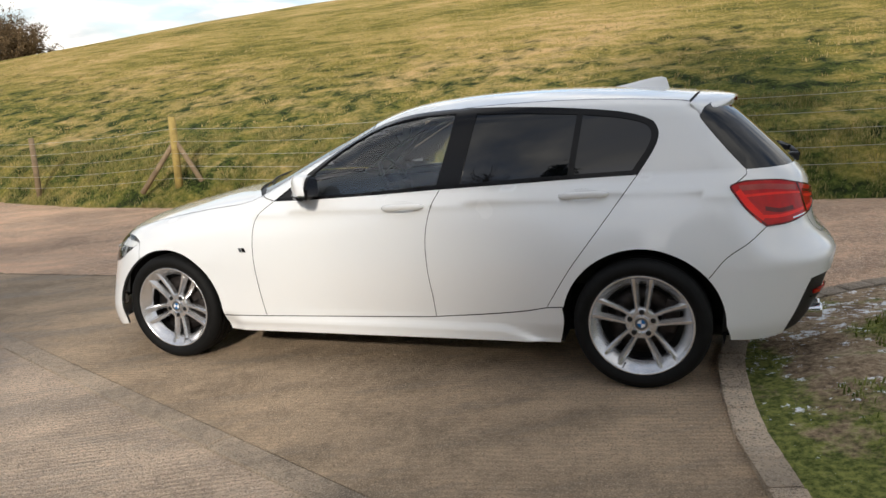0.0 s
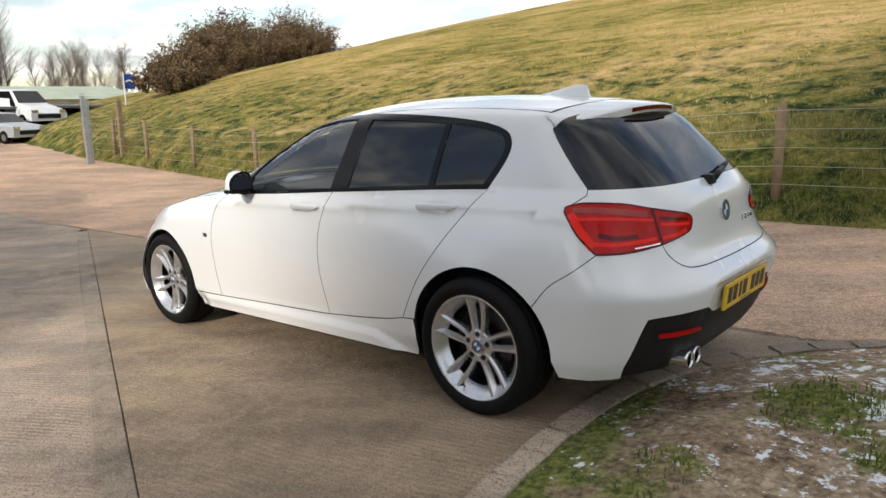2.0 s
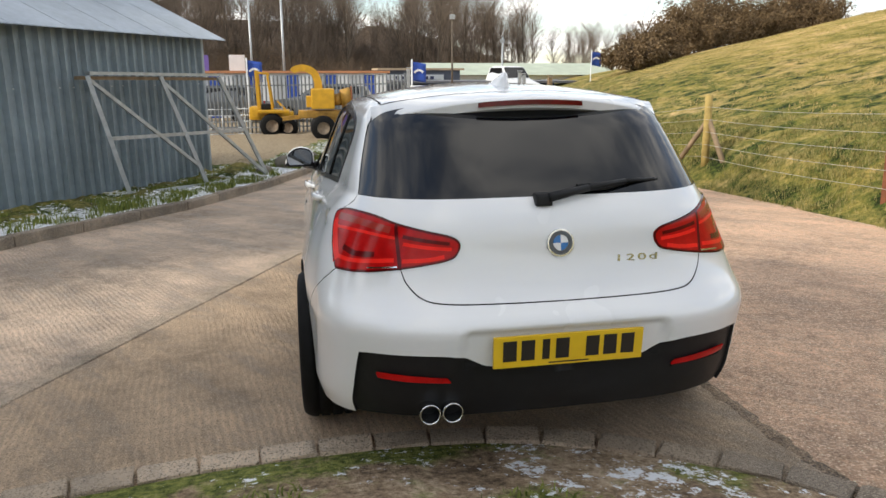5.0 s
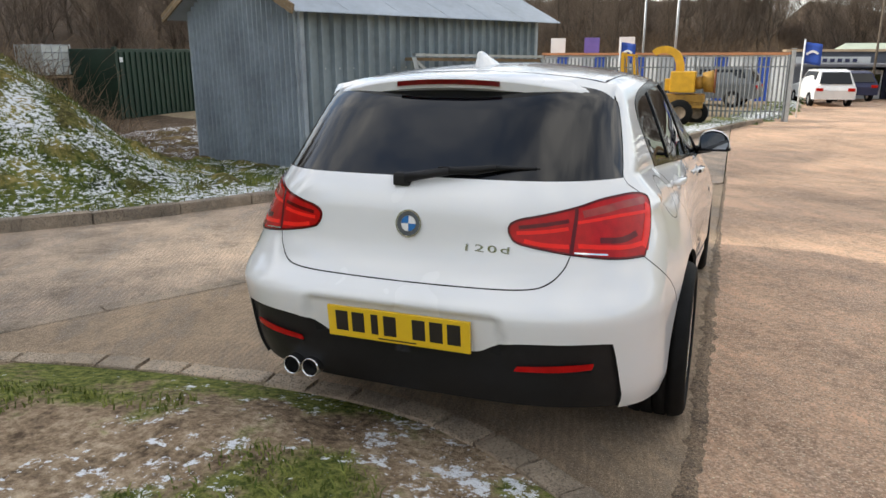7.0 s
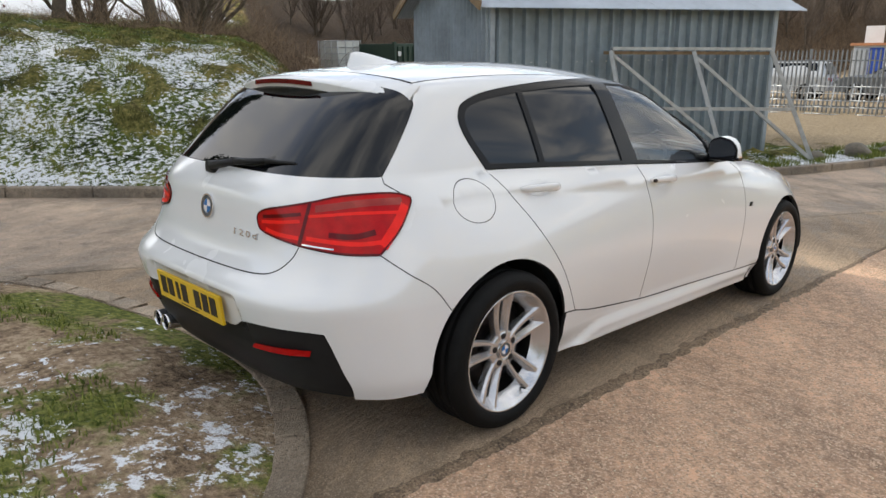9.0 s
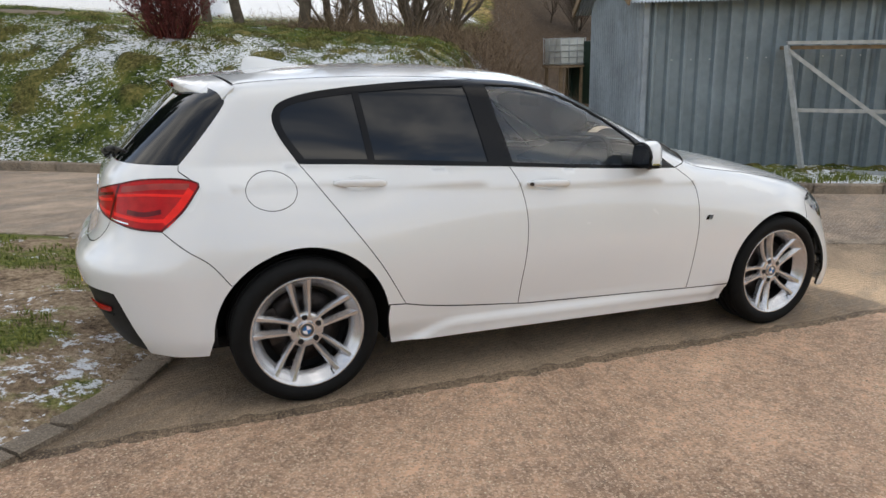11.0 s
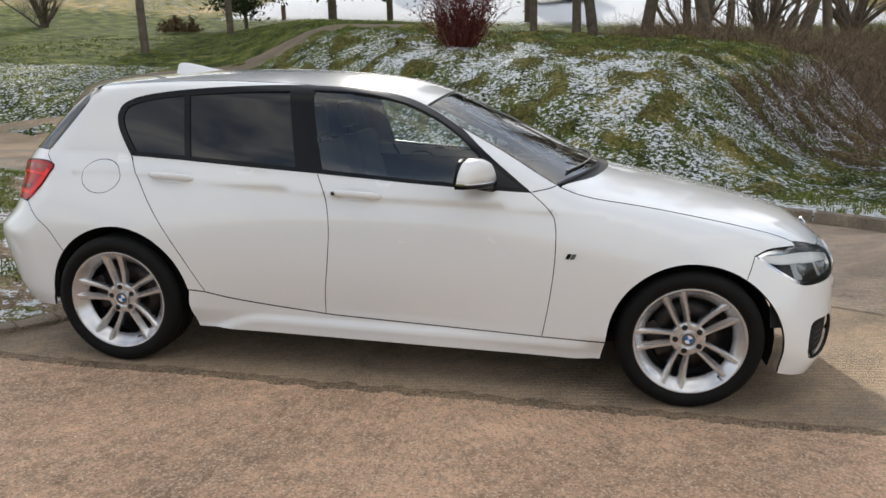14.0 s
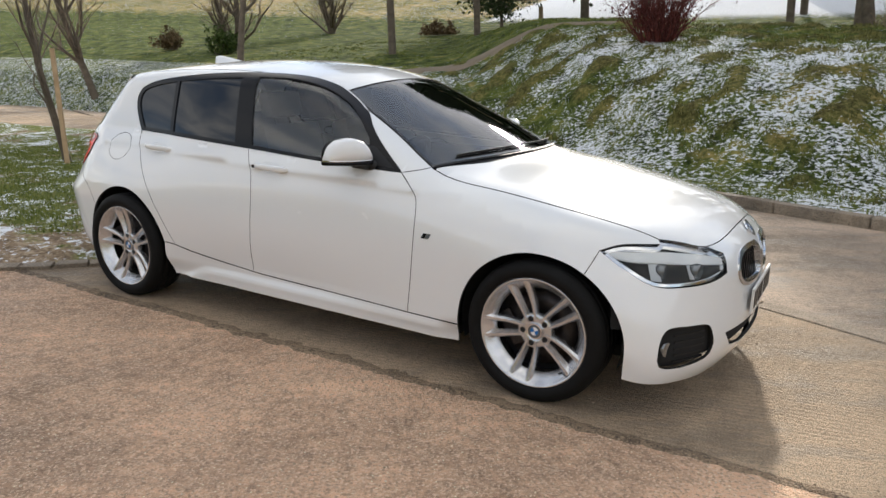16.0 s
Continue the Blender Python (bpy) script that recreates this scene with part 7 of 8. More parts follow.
        box(bm, (0, 0, h - 0.04), (w + 0.03, w + 0.03, 0.03))
        part("cap", bm, GALV if k < 3 else OLD_WOOD, root)


def wheel_part(root, x, y, z, r, w, along_y):
    bm = bmesh.new()
    disc_rows(bm, [(r * 0.5, -w), (r * 0.88, -w), (r, -w * 0.7), (r, w * 0.7), (r * 0.88, w), (r * 0.5, w)], 24)
    t = Matrix.Translation((x, y, z)) @ pose(0, 0, 0, 0, 0, 90 if along_y else 0)
    bmesh.ops.transform(bm, matrix=t, verts=bm.verts[:])
    bmesh.ops.recalc_face_normals(bm, faces=bm.faces[:])
    tyre = part("wheel", bm, RUBBER, root, "chunky black tyre")
    bm = bmesh.new()
    disc_rows(bm, [(0.001, w * 0.7), (r * 0.45, w * 0.7), (r * 0.52, w * 0.95), (r * 0.52, -w * 0.95), (r * 0.45, -w * 0.7), (0.001, -w * 0.7)], 20)
    bmesh.ops.transform(bm, matrix=t, verts=bm.verts[:])
    bmesh.ops.recalc_face_normals(bm, faces=bm.faces[:])
    part("rim", bm, MUDDY, tyre)


def make_plant():
    """Yellow forklift and yellow chipper standing before the fence."""
    z = -1.0
    fl = thing("forklift", Matrix.Translation((19.9, 2.3, -0.55)) @ Matrix.Diagonal((0.84, 0.84, 0.84, 1)), "yellow rough-terrain forklift with a tall mast frame", "forklift")
    for y, r in ((-0.35, 0.46), (-0.92, 0.38)):
        for x in (-0.6, 0.6):
            wheel_part(fl, x, y, r, r, 0.16, True)
    bm = bmesh.new()
    box(bm, (0, -0.25, 0.85), (0.85, 1.5, 0.36), bevel=0.06)
    box(bm, (0, 0.28, 0.92), (1.0, 0.42, 0.5), bevel=0.12)
    box(bm, (0, -0.85, 0.72), (0.7, 0.6, 0.5), bevel=0.08)
    part("chassis", bm, YELLOW, fl)
    for x in (-0.62, 0.62):
        bm = bmesh.new()
        box(bm, (x, -0.32, 1.0), (0.3, 0.95, 0.1), bevel=0.03)
        part("mudguard", bm, YELLOW, fl)
        bm = bmesh.new()
        beam(bm, (x * 0.66, 0.12, 1.0), (x * 0.66, 0.16, 2.45), 0.10, 0.12)
        part("mast_post", bm, YELLOW, fl)
        bm = bmesh.new()
        beam(bm, (x * 0.66, -0.38, 1.0), (x * 0.66, -0.24, 2.40), 0.08, 0.08)
        part("guard_post", bm, YELLOW, fl)
        bm = bmesh.new()
        beam(bm, (x * 0.66, 0.16, 2.41), (x * 0.66, -0.24, 2.38), 0.08, 0.08)
        part("roof_rail", bm, YELLOW, fl)
    bm = bmesh.new()
    beam(bm, (-0.45, 0.16, 2.45), (0.45, 0.16, 2.45), 0.09, 0.09)
    part("cross_bar", bm, YELLOW, fl)
    bm = bmesh.new()
    box(bm, (0, -0.15, 1.15), (0.45, 0.4, 0.22), bevel=0.05)
    part("seat", bm, TRIM_BLACK, fl)
    bm = bmesh.new()
    beam(bm, (0.1, -0.55, 1.35), (0.1, -1.0, 0.85), 0.09, 0.07)
    part("lever_arm", bm, YELLOW, fl)
    bm = bmesh.new()
    for x in (-0.25, 0.25):
        bar(bm, (x, 0.48, 0.95), (x, 0.53, 0.95), 0.06, 12)
    part("work_lamp", bm, CHROME, fl)
    ch = thing("wood_chipper", Matrix.Translation((23.7, 0.1, z)), "yellow wheeled wood chipper with a curved discharge chute", "chipper")
    for x in (-0.6, 0.6):
        wheel_part(ch, x, 0.0, 0.46, 0.46, 0.16, True)
    wheel_part(ch, 0.25, -0.55, 0.40, 0.40, 0.15, True)
    bm = bmesh.new()
    box(bm, (0, -0.02, 1.52), (0.95, 0.86, 0.74), bevel=0.06)
    part("engine_box", bm, YELLOW, ch)
    bm = bmesh.new()
    box(bm, (-0.2, 0.48, 1.42), (0.35, 0.22, 0.42), bevel=0.04)
    part("side_tank", bm, YELLOW, ch)
    bm = bmesh.new()
    box(bm, (0, 0.05, 0.95), (0.7, 1.7, 0.28), bevel=0.05)
    box(bm, (0, -0.5, 0.85), (0.6, 0.5, 0.5), bevel=0.05)
    beam(bm, (0, 0.8, 0.85), (0, 1.5, 0.78), 0.15, 0.15)
    part("chassis", bm, YELLOW_DIRTY, ch)
    bm = bmesh.new()
    line = spline([(0.13, 1.8), (0.14, 2.15), (0.28, 2.46), (0.58, 2.63), (0.92, 2.60), (1.12, 2.44)], 0.06)
    rows = []
    for p, q in zip(line, line[1:]):
        d = (q - p).normalized()
        n = Vector((-d.y, d.x, 0))
        h = 0.15 - 0.04 * len(rows) / len(line)
        rows.append([bm.verts.new((a * 0.15, p.x + n.x * b * h, p.y + n.y * b * h)) for a, b in ((-1, -1), (1, -1), (1, 1), (-1, 1))])
    for p, q in zip(rows, rows[1:]):
        for t in range(4):
            bm.faces.new((p[t], p[(t + 1) % 4], q[(t + 1) % 4], q[t]))
    bm.faces.new(rows[0]), bm.faces.new(rows[-1])
    bmesh.ops.recalc_face_normals(bm, faces=bm.faces[:])
    part("chute", bm, YELLOW, ch)
    bm = bmesh.new()
    bar(bm, (0, -0.42, 1.45), (0, -0.7, 1.5), 0.20, 16, 0.24)
    bar(bm, (0, -0.7, 1.5), (0, -1.08, 1.55), 0.34, 18, 0.40)
    part("feed_hopper", bm, YELLOW_DIRTY, ch)
    bm = bmesh.new()
    disc_rows(bm, [(0.40, 0.0), (0.425, 0.0), (0.425, 0.05), (0.40, 0.05)], 24)
    bmesh.ops.translate(bm, verts=bm.verts[:], vec=(0, -1.12, 1.55))
    part("hopper_rim", bm, RUST_WOOD, ch)


def far_car(m, paint, label, tall=0.0):
    """A parked car or van in the distance: x ahead."""
    root = thing("parked_car", m, label, "car", "vehicles in the yard")
    prof = [(-2.1, 0.35), (-2.15, 0.75), (-2.05, 0.95 + tall * 0.3), (-1.85, 1.42 + tall), (-1.2, 1.52 + tall), (0.1, 1.48 + tall), (0.85, 1.02 + tall * 0.4), (1.75, 0.88 + tall * 0.2), (2.12, 0.68), (2.12, 0.32)]
    bm = bmesh.new()
    rows = []
    for y, s in ((-0.86, 0.0), (-0.84, 0.35), (-0.62, 1.0), (0.62, 1.0), (0.84, 0.35), (0.86, 0.0)):
        row = []
        for x, z in prof:
            zz = z if z < 0.9 or s == 1.0 else 0.88 + (z - 0.88) * s * 0.4
            row.append(bm.verts.new((x * (1 if s < 1 or z < 1.2 else 0.98), y, zz)))
        rows.append(row)
    for p, q in zip(rows, rows[1:]):
        for j in range(len(prof)):
            k = (j + 1) % len(prof)
            bm.faces.new((p[j], p[k], q[k], q[j])).smooth = False
    bm.faces.new(rows[0]), bm.faces.new(rows[-1])
    bmesh.ops.recalc_face_normals(bm, faces=bm.faces[:])
    part("body", bm, paint, root)
    for y in (-1, 1):
        bm = bmesh.new()
        q = [(-1.75, 0.80, 0.98), (0.65, 0.80, 0.98), (0.02, 0.655, 1.42 + tall), (-1.6, 0.655, 1.42 + tall)]
        f = [bm.verts.new((a, y * (b + 0.012), c)) for a, b, c in q]
        g = [bm.verts.new((a, y * (b - 0.02), c)) for a, b, c in q]
        bm.faces.new(f)
        for i in range(4):
            bm.faces.new((f[i], f[(i + 1) % 4], g[(i + 1) % 4], g[i]))
        bmesh.ops.recalc_face_normals(bm, faces=bm.faces[:])
        part("window", bm, TINTED, root)
    for q in ([(0.16, 0.58, 1.44 + tall), (0.82, 0.70, 1.05 + tall * 0.4)], [(-1.86, 0.56, 1.40 + tall), (-2.06, 0.68, 0.99 + tall * 0.3)]):
        bm = bmesh.new()
        s = 0.014 if q[0][0] > 0 else -0.014
        f = [bm.verts.new(v) for v in ((q[0][0] + s, -q[0][1], q[0][2]), (q[0][0] + s, q[0][1], q[0][2]), (q[1][0] + s, q[1][1], q[1][2]), (q[1][0] + s, -q[1][1], q[1][2]))]
        bm.faces.new(f)
        r = bmesh.ops.extrude_face_region(bm, geom=bm.faces[:])
        bmesh.ops.translate(bm, verts=[v for v in r["geom"] if isinstance(v, bmesh.types.BMVert)], vec=(-s * 2, 0, 0))
        bmesh.ops.recalc_face_normals(bm, faces=bm.faces[:])
        part("screen", bm, TINTED, root)
    for x in (-1.32, 1.32):
        for y in (-0.8, 0.8):
            bm = bmesh.new()
            disc_rows(bm, [(0.18, -0.09), (0.3, -0.1), (0.32, -0.08), (0.32, 0.08), (0.3, 0.1), (0.18, 0.09)], 20)
            bmesh.ops.translate(bm, verts=bm.verts[:], vec=(x, y, 0.32))
            bmesh.ops.recalc_face_normals(bm, faces=bm.faces[:])
            w = part("wheel", bm, RUBBER, root)
            bm = bmesh.new()
            bar(bm, (x, y - 0.085, 0.32), (x, y + 0.085, 0.32), 0.19, 14)
            part("rim", bm, ALLOY, w)
    for x, mat in ((2.1, CHROME), (-2.13, RED_LENS)):
        for y in (-0.66, 0.66):
            bm = bmesh.new()
            box(bm, (x, y, 0.78), (0.08, 0.3, 0.14), bevel=0.02)
            part("lamp", bm, mat, root)
    bm = bmesh.new()
    box(bm, (2.13, 0, 0.55), (0.03, 1.1, 0.2), bevel=0.01)
    part("front_grille", bm, TRIM_BLACK, root)
    return root


def yard():
    at = lambda x, y, a: Matrix.Translation((x, y, ground_z(x, y))) @ pose(0, 0, 0, 0, 0, a)
    small = Matrix.Diagonal((0.9, 0.9, 0.9, 1))
    far_car(at(31.0, -4.35, 10) @ small, FAR_WHITE, "white estate car parked facing away in the yard", 0.14)
    far_car(at(35.0, -5.6, 15) @ small, NAVY, "dark blue car parked beyond the gate")
    far_car(at(38.0, -8.7, 205) @ small, FAR_WHITE, "white saloon car parked by the office")
    far_car(at(34.0, -8.75, 195) @ small, FAR_SILVER, "silver car parked in the yard")
    far_car(at(36.0, -10.5, 188), FAR_WHITE, "tall white van parked by the gate", 0.30)
    far_car(at(27.0, 0.3, 80), FAR_GREY, "grey car parked behind the palisade fence")
    far_car(at(27.5, 4.9, 85), FAR_GREY, "grey car parked behind the palisade fence")
    far_car(at(28.0, 9.6, 95), FAR_SILVER, "silver car parked behind the palisade fence")
    # portable cabins in blue and white panels with an orange roof edge
    root = thing("portable_cabin", Matrix.Identity(4), "long cabin row with blue and white panels, orange roof edge", "cabin")
    x0, x1, y0, y1 = 41.0, 44.0, -4.2, 9.5
    z = -1.3
    bm = bmesh.new()
    box(bm, ((x0 + x1) / 2, (y0 + y1) / 2, z + 1.35), (x1 - x0, y1 - y0, 2.7))
    part("wall", bm, FAR_WHITE, root)
    bm = bmesh.new()
    box(bm, ((x0 + x1) / 2, (y0 + y1) / 2, z + 2.78), (x1 - x0 + 0.3, y1 - y0 + 0.3, 0.14))
    part("roof", bm, ORANGE, root)
    n = 18
    for k in range(n):
        bm = bmesh.new()
        y = y0 + (y1 - y0) * (k + 0.5) / n
        box(bm, (x0 - 0.03, y, z + 1.35), (0.05, (y1 - y0) / n * 0.9, 2.5))
        part("panel", bm, SIGN_BLUE if k % 3 == 1 else (FAR_SILVER if k % 3 else FAR_WHITE), root)
    # low office
    root = thing("office_building", Matrix.Identity(4), "low dark blue office with pale windows and a signboard", "building")
    bm = bmesh.new()
    box(bm, (50, -13.6, -0.35), (5, 7.2, 2.1))
    part("wall", bm, NAVY, root)
    bm = bmesh.new()
    box(bm, (49.6, -12, 0.78), (7, 14, 0.14))
    part("roof", bm, SLATE, root)
    bm = bmesh.new()
    box(bm, (50, -8.2, -0.45), (4.6, 3.5, 1.9))
    part("side_wing", bm, FAR_WHITE, root)
    for y in (-7.2, -8.4, -9.5):
        bm = bmesh.new()
        box(bm, (47.68, y, -0.25), (0.06, 0.7, 1.0))
        w = part("window", bm, TINTED, root)
        bm = bmesh.new()
        box(bm, (47.66, y, -0.8), (0.12, 0.85, 0.06))
        part("sill", bm, FAR_WHITE, w)
    bm = bmesh.new()
    box(bm, (47.44, -12.5, -0.4), (0.08, 2.6, 0.9))
    sign = part("signboard", bm, FAR_WHITE, root, "white signboard with plain bars")
    for j in range(3):
        bm = bmesh.new()
        box(bm, (47.385, -12.5, -0.15 - 0.25 * j), (0.03, 2.1, 0.1))
        part("sign_bar", bm, NAVY, sign)
    # upper block with a long sign
    root = thing("showroom", Matrix.Identity(4), "grey flat-roofed building with a long pale sign", "building")
    bm = bmesh.new()
    box(bm, (56, -8.2, 0.0), (5, 6.3, 3.2))
    part("wall", bm, NAVY_GREY, root)
    bm = bmesh.new()
    box(bm, (56, -8.2, 1.68), (5.5, 6.9, 0.16))
    part("roof", bm, TAN, root)
    bm = bmesh.new()
    box(bm, (53.42, -7.7, 1.02), (0.1, 4.6, 0.5))
    sign = part("signboard", bm, FAR_SILVER, root, "long pale sign with plain bars")
    for j in range(7):
        bm = bmesh.new()
        box(bm, (53.35, -6.3 - 0.46 * j, 1.02), (0.03, 0.28, 0.24))
        part("sign_bar", bm, NAVY, sign)
    # long shed with a pale green roof
    root = thing("long_shed", Matrix.Identity(4), "long low shed with a pale green sheet roof", "building")
    bm = bmesh.new()
    box(bm, (66, -19, 0.0), (9, 20, 2.4))
    part("wall", bm, FAR_WHITE, root)
    bm = bmesh.new()
    vs = [bm.verts.new(v) for v in ((61, -29.5, 1.2), (61, -8.5, 1.2), (66, -9.8, 2.3), (66, -28.0, 2.3), (71, -29.5, 1.2), (71, -8.5, 1.2))]
    for f in ((0, 1, 2, 3), (3, 2, 5, 4), (0, 3, 4), (1, 5, 2)):
        bm.faces.new([vs[k] for k in f])
    bmesh.ops.recalc_face_normals(bm, faces=bm.faces[:])
    part("roof", bm, PALE_GREEN, root)
    # poles and flags
    for k, (x, y, top, r) in enumerate(((45, -9.05, 5.4, 0.075), (45, 2.1, 7.5, 0.09), (46, 4.2, 7.0, 0.08), (58, -16.0, 4.4, 0.09))):
        z = yard_z(x, y)
        root = thing("utility_pole", Matrix.Translation((x, y, z)), "tall weathered wooden utility pole" if k == 0 else "tall slim grey metal pole", "pole", "poles in the yard")
        bm = bmesh.new()
        bar(bm, (0, 0, -0.2), (0, 0, top - z), r, 10, r * 0.75)
        part("pole", bm, BARK if k == 0 else GALV, root)
        bm = bmesh.new()
        box(bm, (0, 0, top - z - 0.35), (0.18, 0.35, 0.3), bevel=0.03)
        part("head", bm, GALV, root)
    for x, y, top in ((29.6, -4.15, 1.95), (29.6, 3.25, 2.0), (41, -17.4, 2.75)):
        z = yard_z(x, y)
        root = thing("flag", Matrix.Translation((x, y, z)), "blue advertising flag with a pale swoosh on a white pole", "flag", "blue flags in the yard")
        bm = bmesh.new()
        bar(bm, (0, 0, -0.1), (0, 0, top - z + 0.1), 0.035, 8)
        part("pole", bm, FAR_WHITE, root)
        bm = bmesh.new()
        rows = []
        for i in range(9):
            u = i / 8
            rows.append([bm.verts.new((0.05 * math.sin(u * 6) * u, -0.04 - 0.62 * u, top - z - 0.10 * u - 0.85 * v)) for v in np.linspace(0, 1, 7)])
        for p, q in zip(rows, rows[1:]):
            for j in range(6):
                bm.faces.new((p[j], q[j], q[j + 1], p[j + 1])).smooth = True
        r = bmesh.ops.extrude_face_region(bm, geom=bm.faces[:])
        bmesh.ops.translate(bm, verts=[v for v in r["geom"] if isinstance(v, bmesh.types.BMVert)], vec=(0.006, 0, 0))
        cloth = part("cloth", bm, SIGN_BLUE, root)
        bm = bmesh.new()
        pts = [(-0.10 - 0.42 * (i / 8), top - z - 0.5 + 0.12 * math.sin(i / 8 * 3.0)) for i in range(9)]
        for p, q in zip(pts, pts[1:]):
            beam(bm, (-0.05 + 0.05 * math.sin(-(p[0]) * 9) * 0.5, p[0], p[1]), (-0.05 + 0.05 * math.sin(-(q[0]) * 9) * 0.5, q[0], q[1]), 0.02, 0.09)
        part("swoosh", bm, FAR_WHITE, cloth)
    for x, y, mat in ((33, 7.6, FAR_WHITE), (33, 5.9, BANNER), (33, 4.2, FAR_WHITE)):
        z = ground_z(x, y)
        root = thing("banner", Matrix.Translation((x, y, z)), "small upright banner board behind the fence", "banner", "banners behind the fence")
        bm = bmesh.new()
        box(bm, (0, 0, 2.45), (0.03, 0.75, 0.9), bevel=0.01)
        part("board", bm, mat, root)
        bm = bmesh.new()
        bar(bm, (0.05, 0, 0), (0.05, 0, 2.8), 0.03, 6)
        part("pole", bm, GALV, root)
    # stacked hurdles
    for k in range(5):
        y = 8.6 - 1.5 * k
        root = thing("steel_hurdle", Matrix.Translation((26.0 + 0.12 * k, y, yard_z(26, y))), "galvanised livestock hurdle leaning on the fence", "hurdle", "hurdles at the fence")
        for h in (0.1, 0.35, 0.6, 0.85, 1.1):
            bm = bmesh.new()
            bar(bm, (0.2 * h, -0.9, h), (0.2 * h, 0.9, h), 0.02, 6)
            part("bar", bm, GALV, root)
        for yy in (-0.9, 0.0, 0.9):
            bm = bmesh.new()
            bar(bm, (0, yy, 0), (0.24, yy, 1.2), 0.022, 6)
            part("upright", bm, GALV, root)


def container_and_tank():
    x, y = 14.1, 17.7
    root = thing("shipping_container", Matrix.Translation((x, y, -0.85)) @ pose(0, 0, 0, 0, 0, 8), "dark green steel shipping container", "container")
    bm = bmesh.new()
    box(bm, (3.0, 1.2, 1.3), (5.96, 2.36, 2.5), bevel=0.02)
    part("shell", bm, DARK_GREEN, root)
    for k in range(20):
        bm = bmesh.new()
        box(bm, (0.25 + k * 0.29, -0.005, 1.3), (0.14, 0.05, 2.3), bevel=0.012)
        part("side_rib", bm, DARK_GREEN, root)
    for p in ((0, 0), (6, 0), (0, 2.4), (6, 2.4)):
        bm = bmesh.new()
        box(bm, (p[0], p[1], 1.3), (0.12, 0.12, 2.62), bevel=0.01)
        part("corner_post", bm, DARK_GREEN, root)
    bm = bmesh.new()
    box(bm, (0.25, -0.035, 2.2), (0.16, 0.01, 0.16))
    part("notice", bm, FAR_WHITE, root)
    x, y = 13.4, 20.0
    z = ground_z(x, y)
    root = thing("water_tank", Matrix.Translation((x, y, z)), "white plastic tank in a wire cage on a timber stand", "tank")
    b = 0.85 - z
    bm = bmesh.new()
    box(bm, (0, 0, b + 0.5), (1.0, 1.15, 0.95), bevel=0.06)
    part("tank", bm, TANK, root)
    for s in range(5):
        bm = bmesh.new()
        for q in range(4):
            c = [(-0.53, -0.6), (0.53, -0.6), (0.53, 0.6), (-0.53, 0.6)]
            bar(bm, (*c[q], b + 0.08 + s * 0.22), (*c[(q + 1) % 4], b + 0.08 + s * 0.22), 0.014, 6)
        part("cage_hoop", bm, GALV, root)
    for i in range(12):
        t = i / 12 * 4
        q, f = int(t), t - int(t)
        c = [(-0.53, -0.6), (0.53, -0.6), (0.53, 0.6), (-0.53, 0.6)]
        px = c[q][0] + (c[(q + 1) % 4][0] - c[q][0]) * f
        py = c[q][1] + (c[(q + 1) % 4][1] - c[q][1]) * f
        bm = bmesh.new()
        bar(bm, (px, py, b), (px, py, b + 1.0), 0.014, 6)
        part("cage_bar", bm, GALV, root)
    for px in (-0.45, 0.45):
        for py in (-0.5, 0.5):
            bm = bmesh.new()
            beam(bm, (px, py, -0.2), (px, py, b), 0.1, 0.1)
            part("leg", bm, OLD_WOOD, root)
    bm = bmesh.new()
    box(bm, (0, 0, b - 0.03), (1.15, 1.25, 0.08))
    part("deck", bm, OLD_WOOD, root)


make_shed()
make_rack()
make_rocks()
post_fence()
palisade(26.95, -3.5, 3.3, 2.45, "open palisade gate of galvanised steel pales")
palisade(27.3, 3.5, 16.0, 2.45, "galvanised steel palisade fence along the yard")
gate_posts()
make_plant()
yard()
scale_yard_to_view()
container_and_tank()

# ---- trees, bushes and grass ----
def tubes(segments, sides):
    """Vertices and faces of tapered tubes for an array of (start, end, r0, r1)."""
    s = np.array([(*a, *b, r0, r1) for a, b, r0, r1 in segments], float)
    a, b, r0, r1 = s[:, :3], s[:, 3:6], s[:, 6], s[:, 7]
    d = b - a
    d /= np.maximum(np.linalg.norm(d, axis=1, keepdims=True), 1e-9)
    ref = np.where(np.abs(d[:, 2:3]) > 0.9, [[1.0, 0, 0]], [[0, 0, 1.0]])
    u = np.cross(d, ref)
    u /= np.linalg.norm(u, axis=1, keepdims=True)
    v = np.cross(d, u)
    verts, n = [], len(s)
    for k in range(sides):
        w = 2 * math.pi * k / sides
        o = u * math.cos(w) + v * math.sin(w)
        verts.append(np.stack([a + o * r0[:, None], b + o * r1[:, None]], 1))
    verts = np.stack(verts, 1).reshape(-1, 3)
    base = (np.arange(n) * sides * 2)[:, None]
    faces = []
    for k in range(sides):
        j = (k + 1) % sides
        faces.append(np.concatenate([base + 2 * k, base + 2 * j, base + 2 * j + 1, base + 2 * k + 1], 1))
    return verts, np.concatenate(faces)


def mesh_of(name, verts, faces, material, smooth=True):
    me = bpy.data.meshes.new(name)
    verts, faces = np.asarray(verts, np.float32), np.asarray(faces, np.int32)
    w = faces.shape[1]
    me.vertices.add(len(verts))
    me.vertices.foreach_set("co", verts.ravel())
    me.loops.add(faces.size)
    me.loops.foreach_set("vertex_index", faces.ravel())
    me.polygons.add(len(faces))
    me.polygons.foreach_set("loop_start", np.arange(0, faces.size, w, dtype=np.int32))
    me.materials.append(material)
    me.update()
    me.validate()
    if smooth:
        me.shade_smooth()
    return me


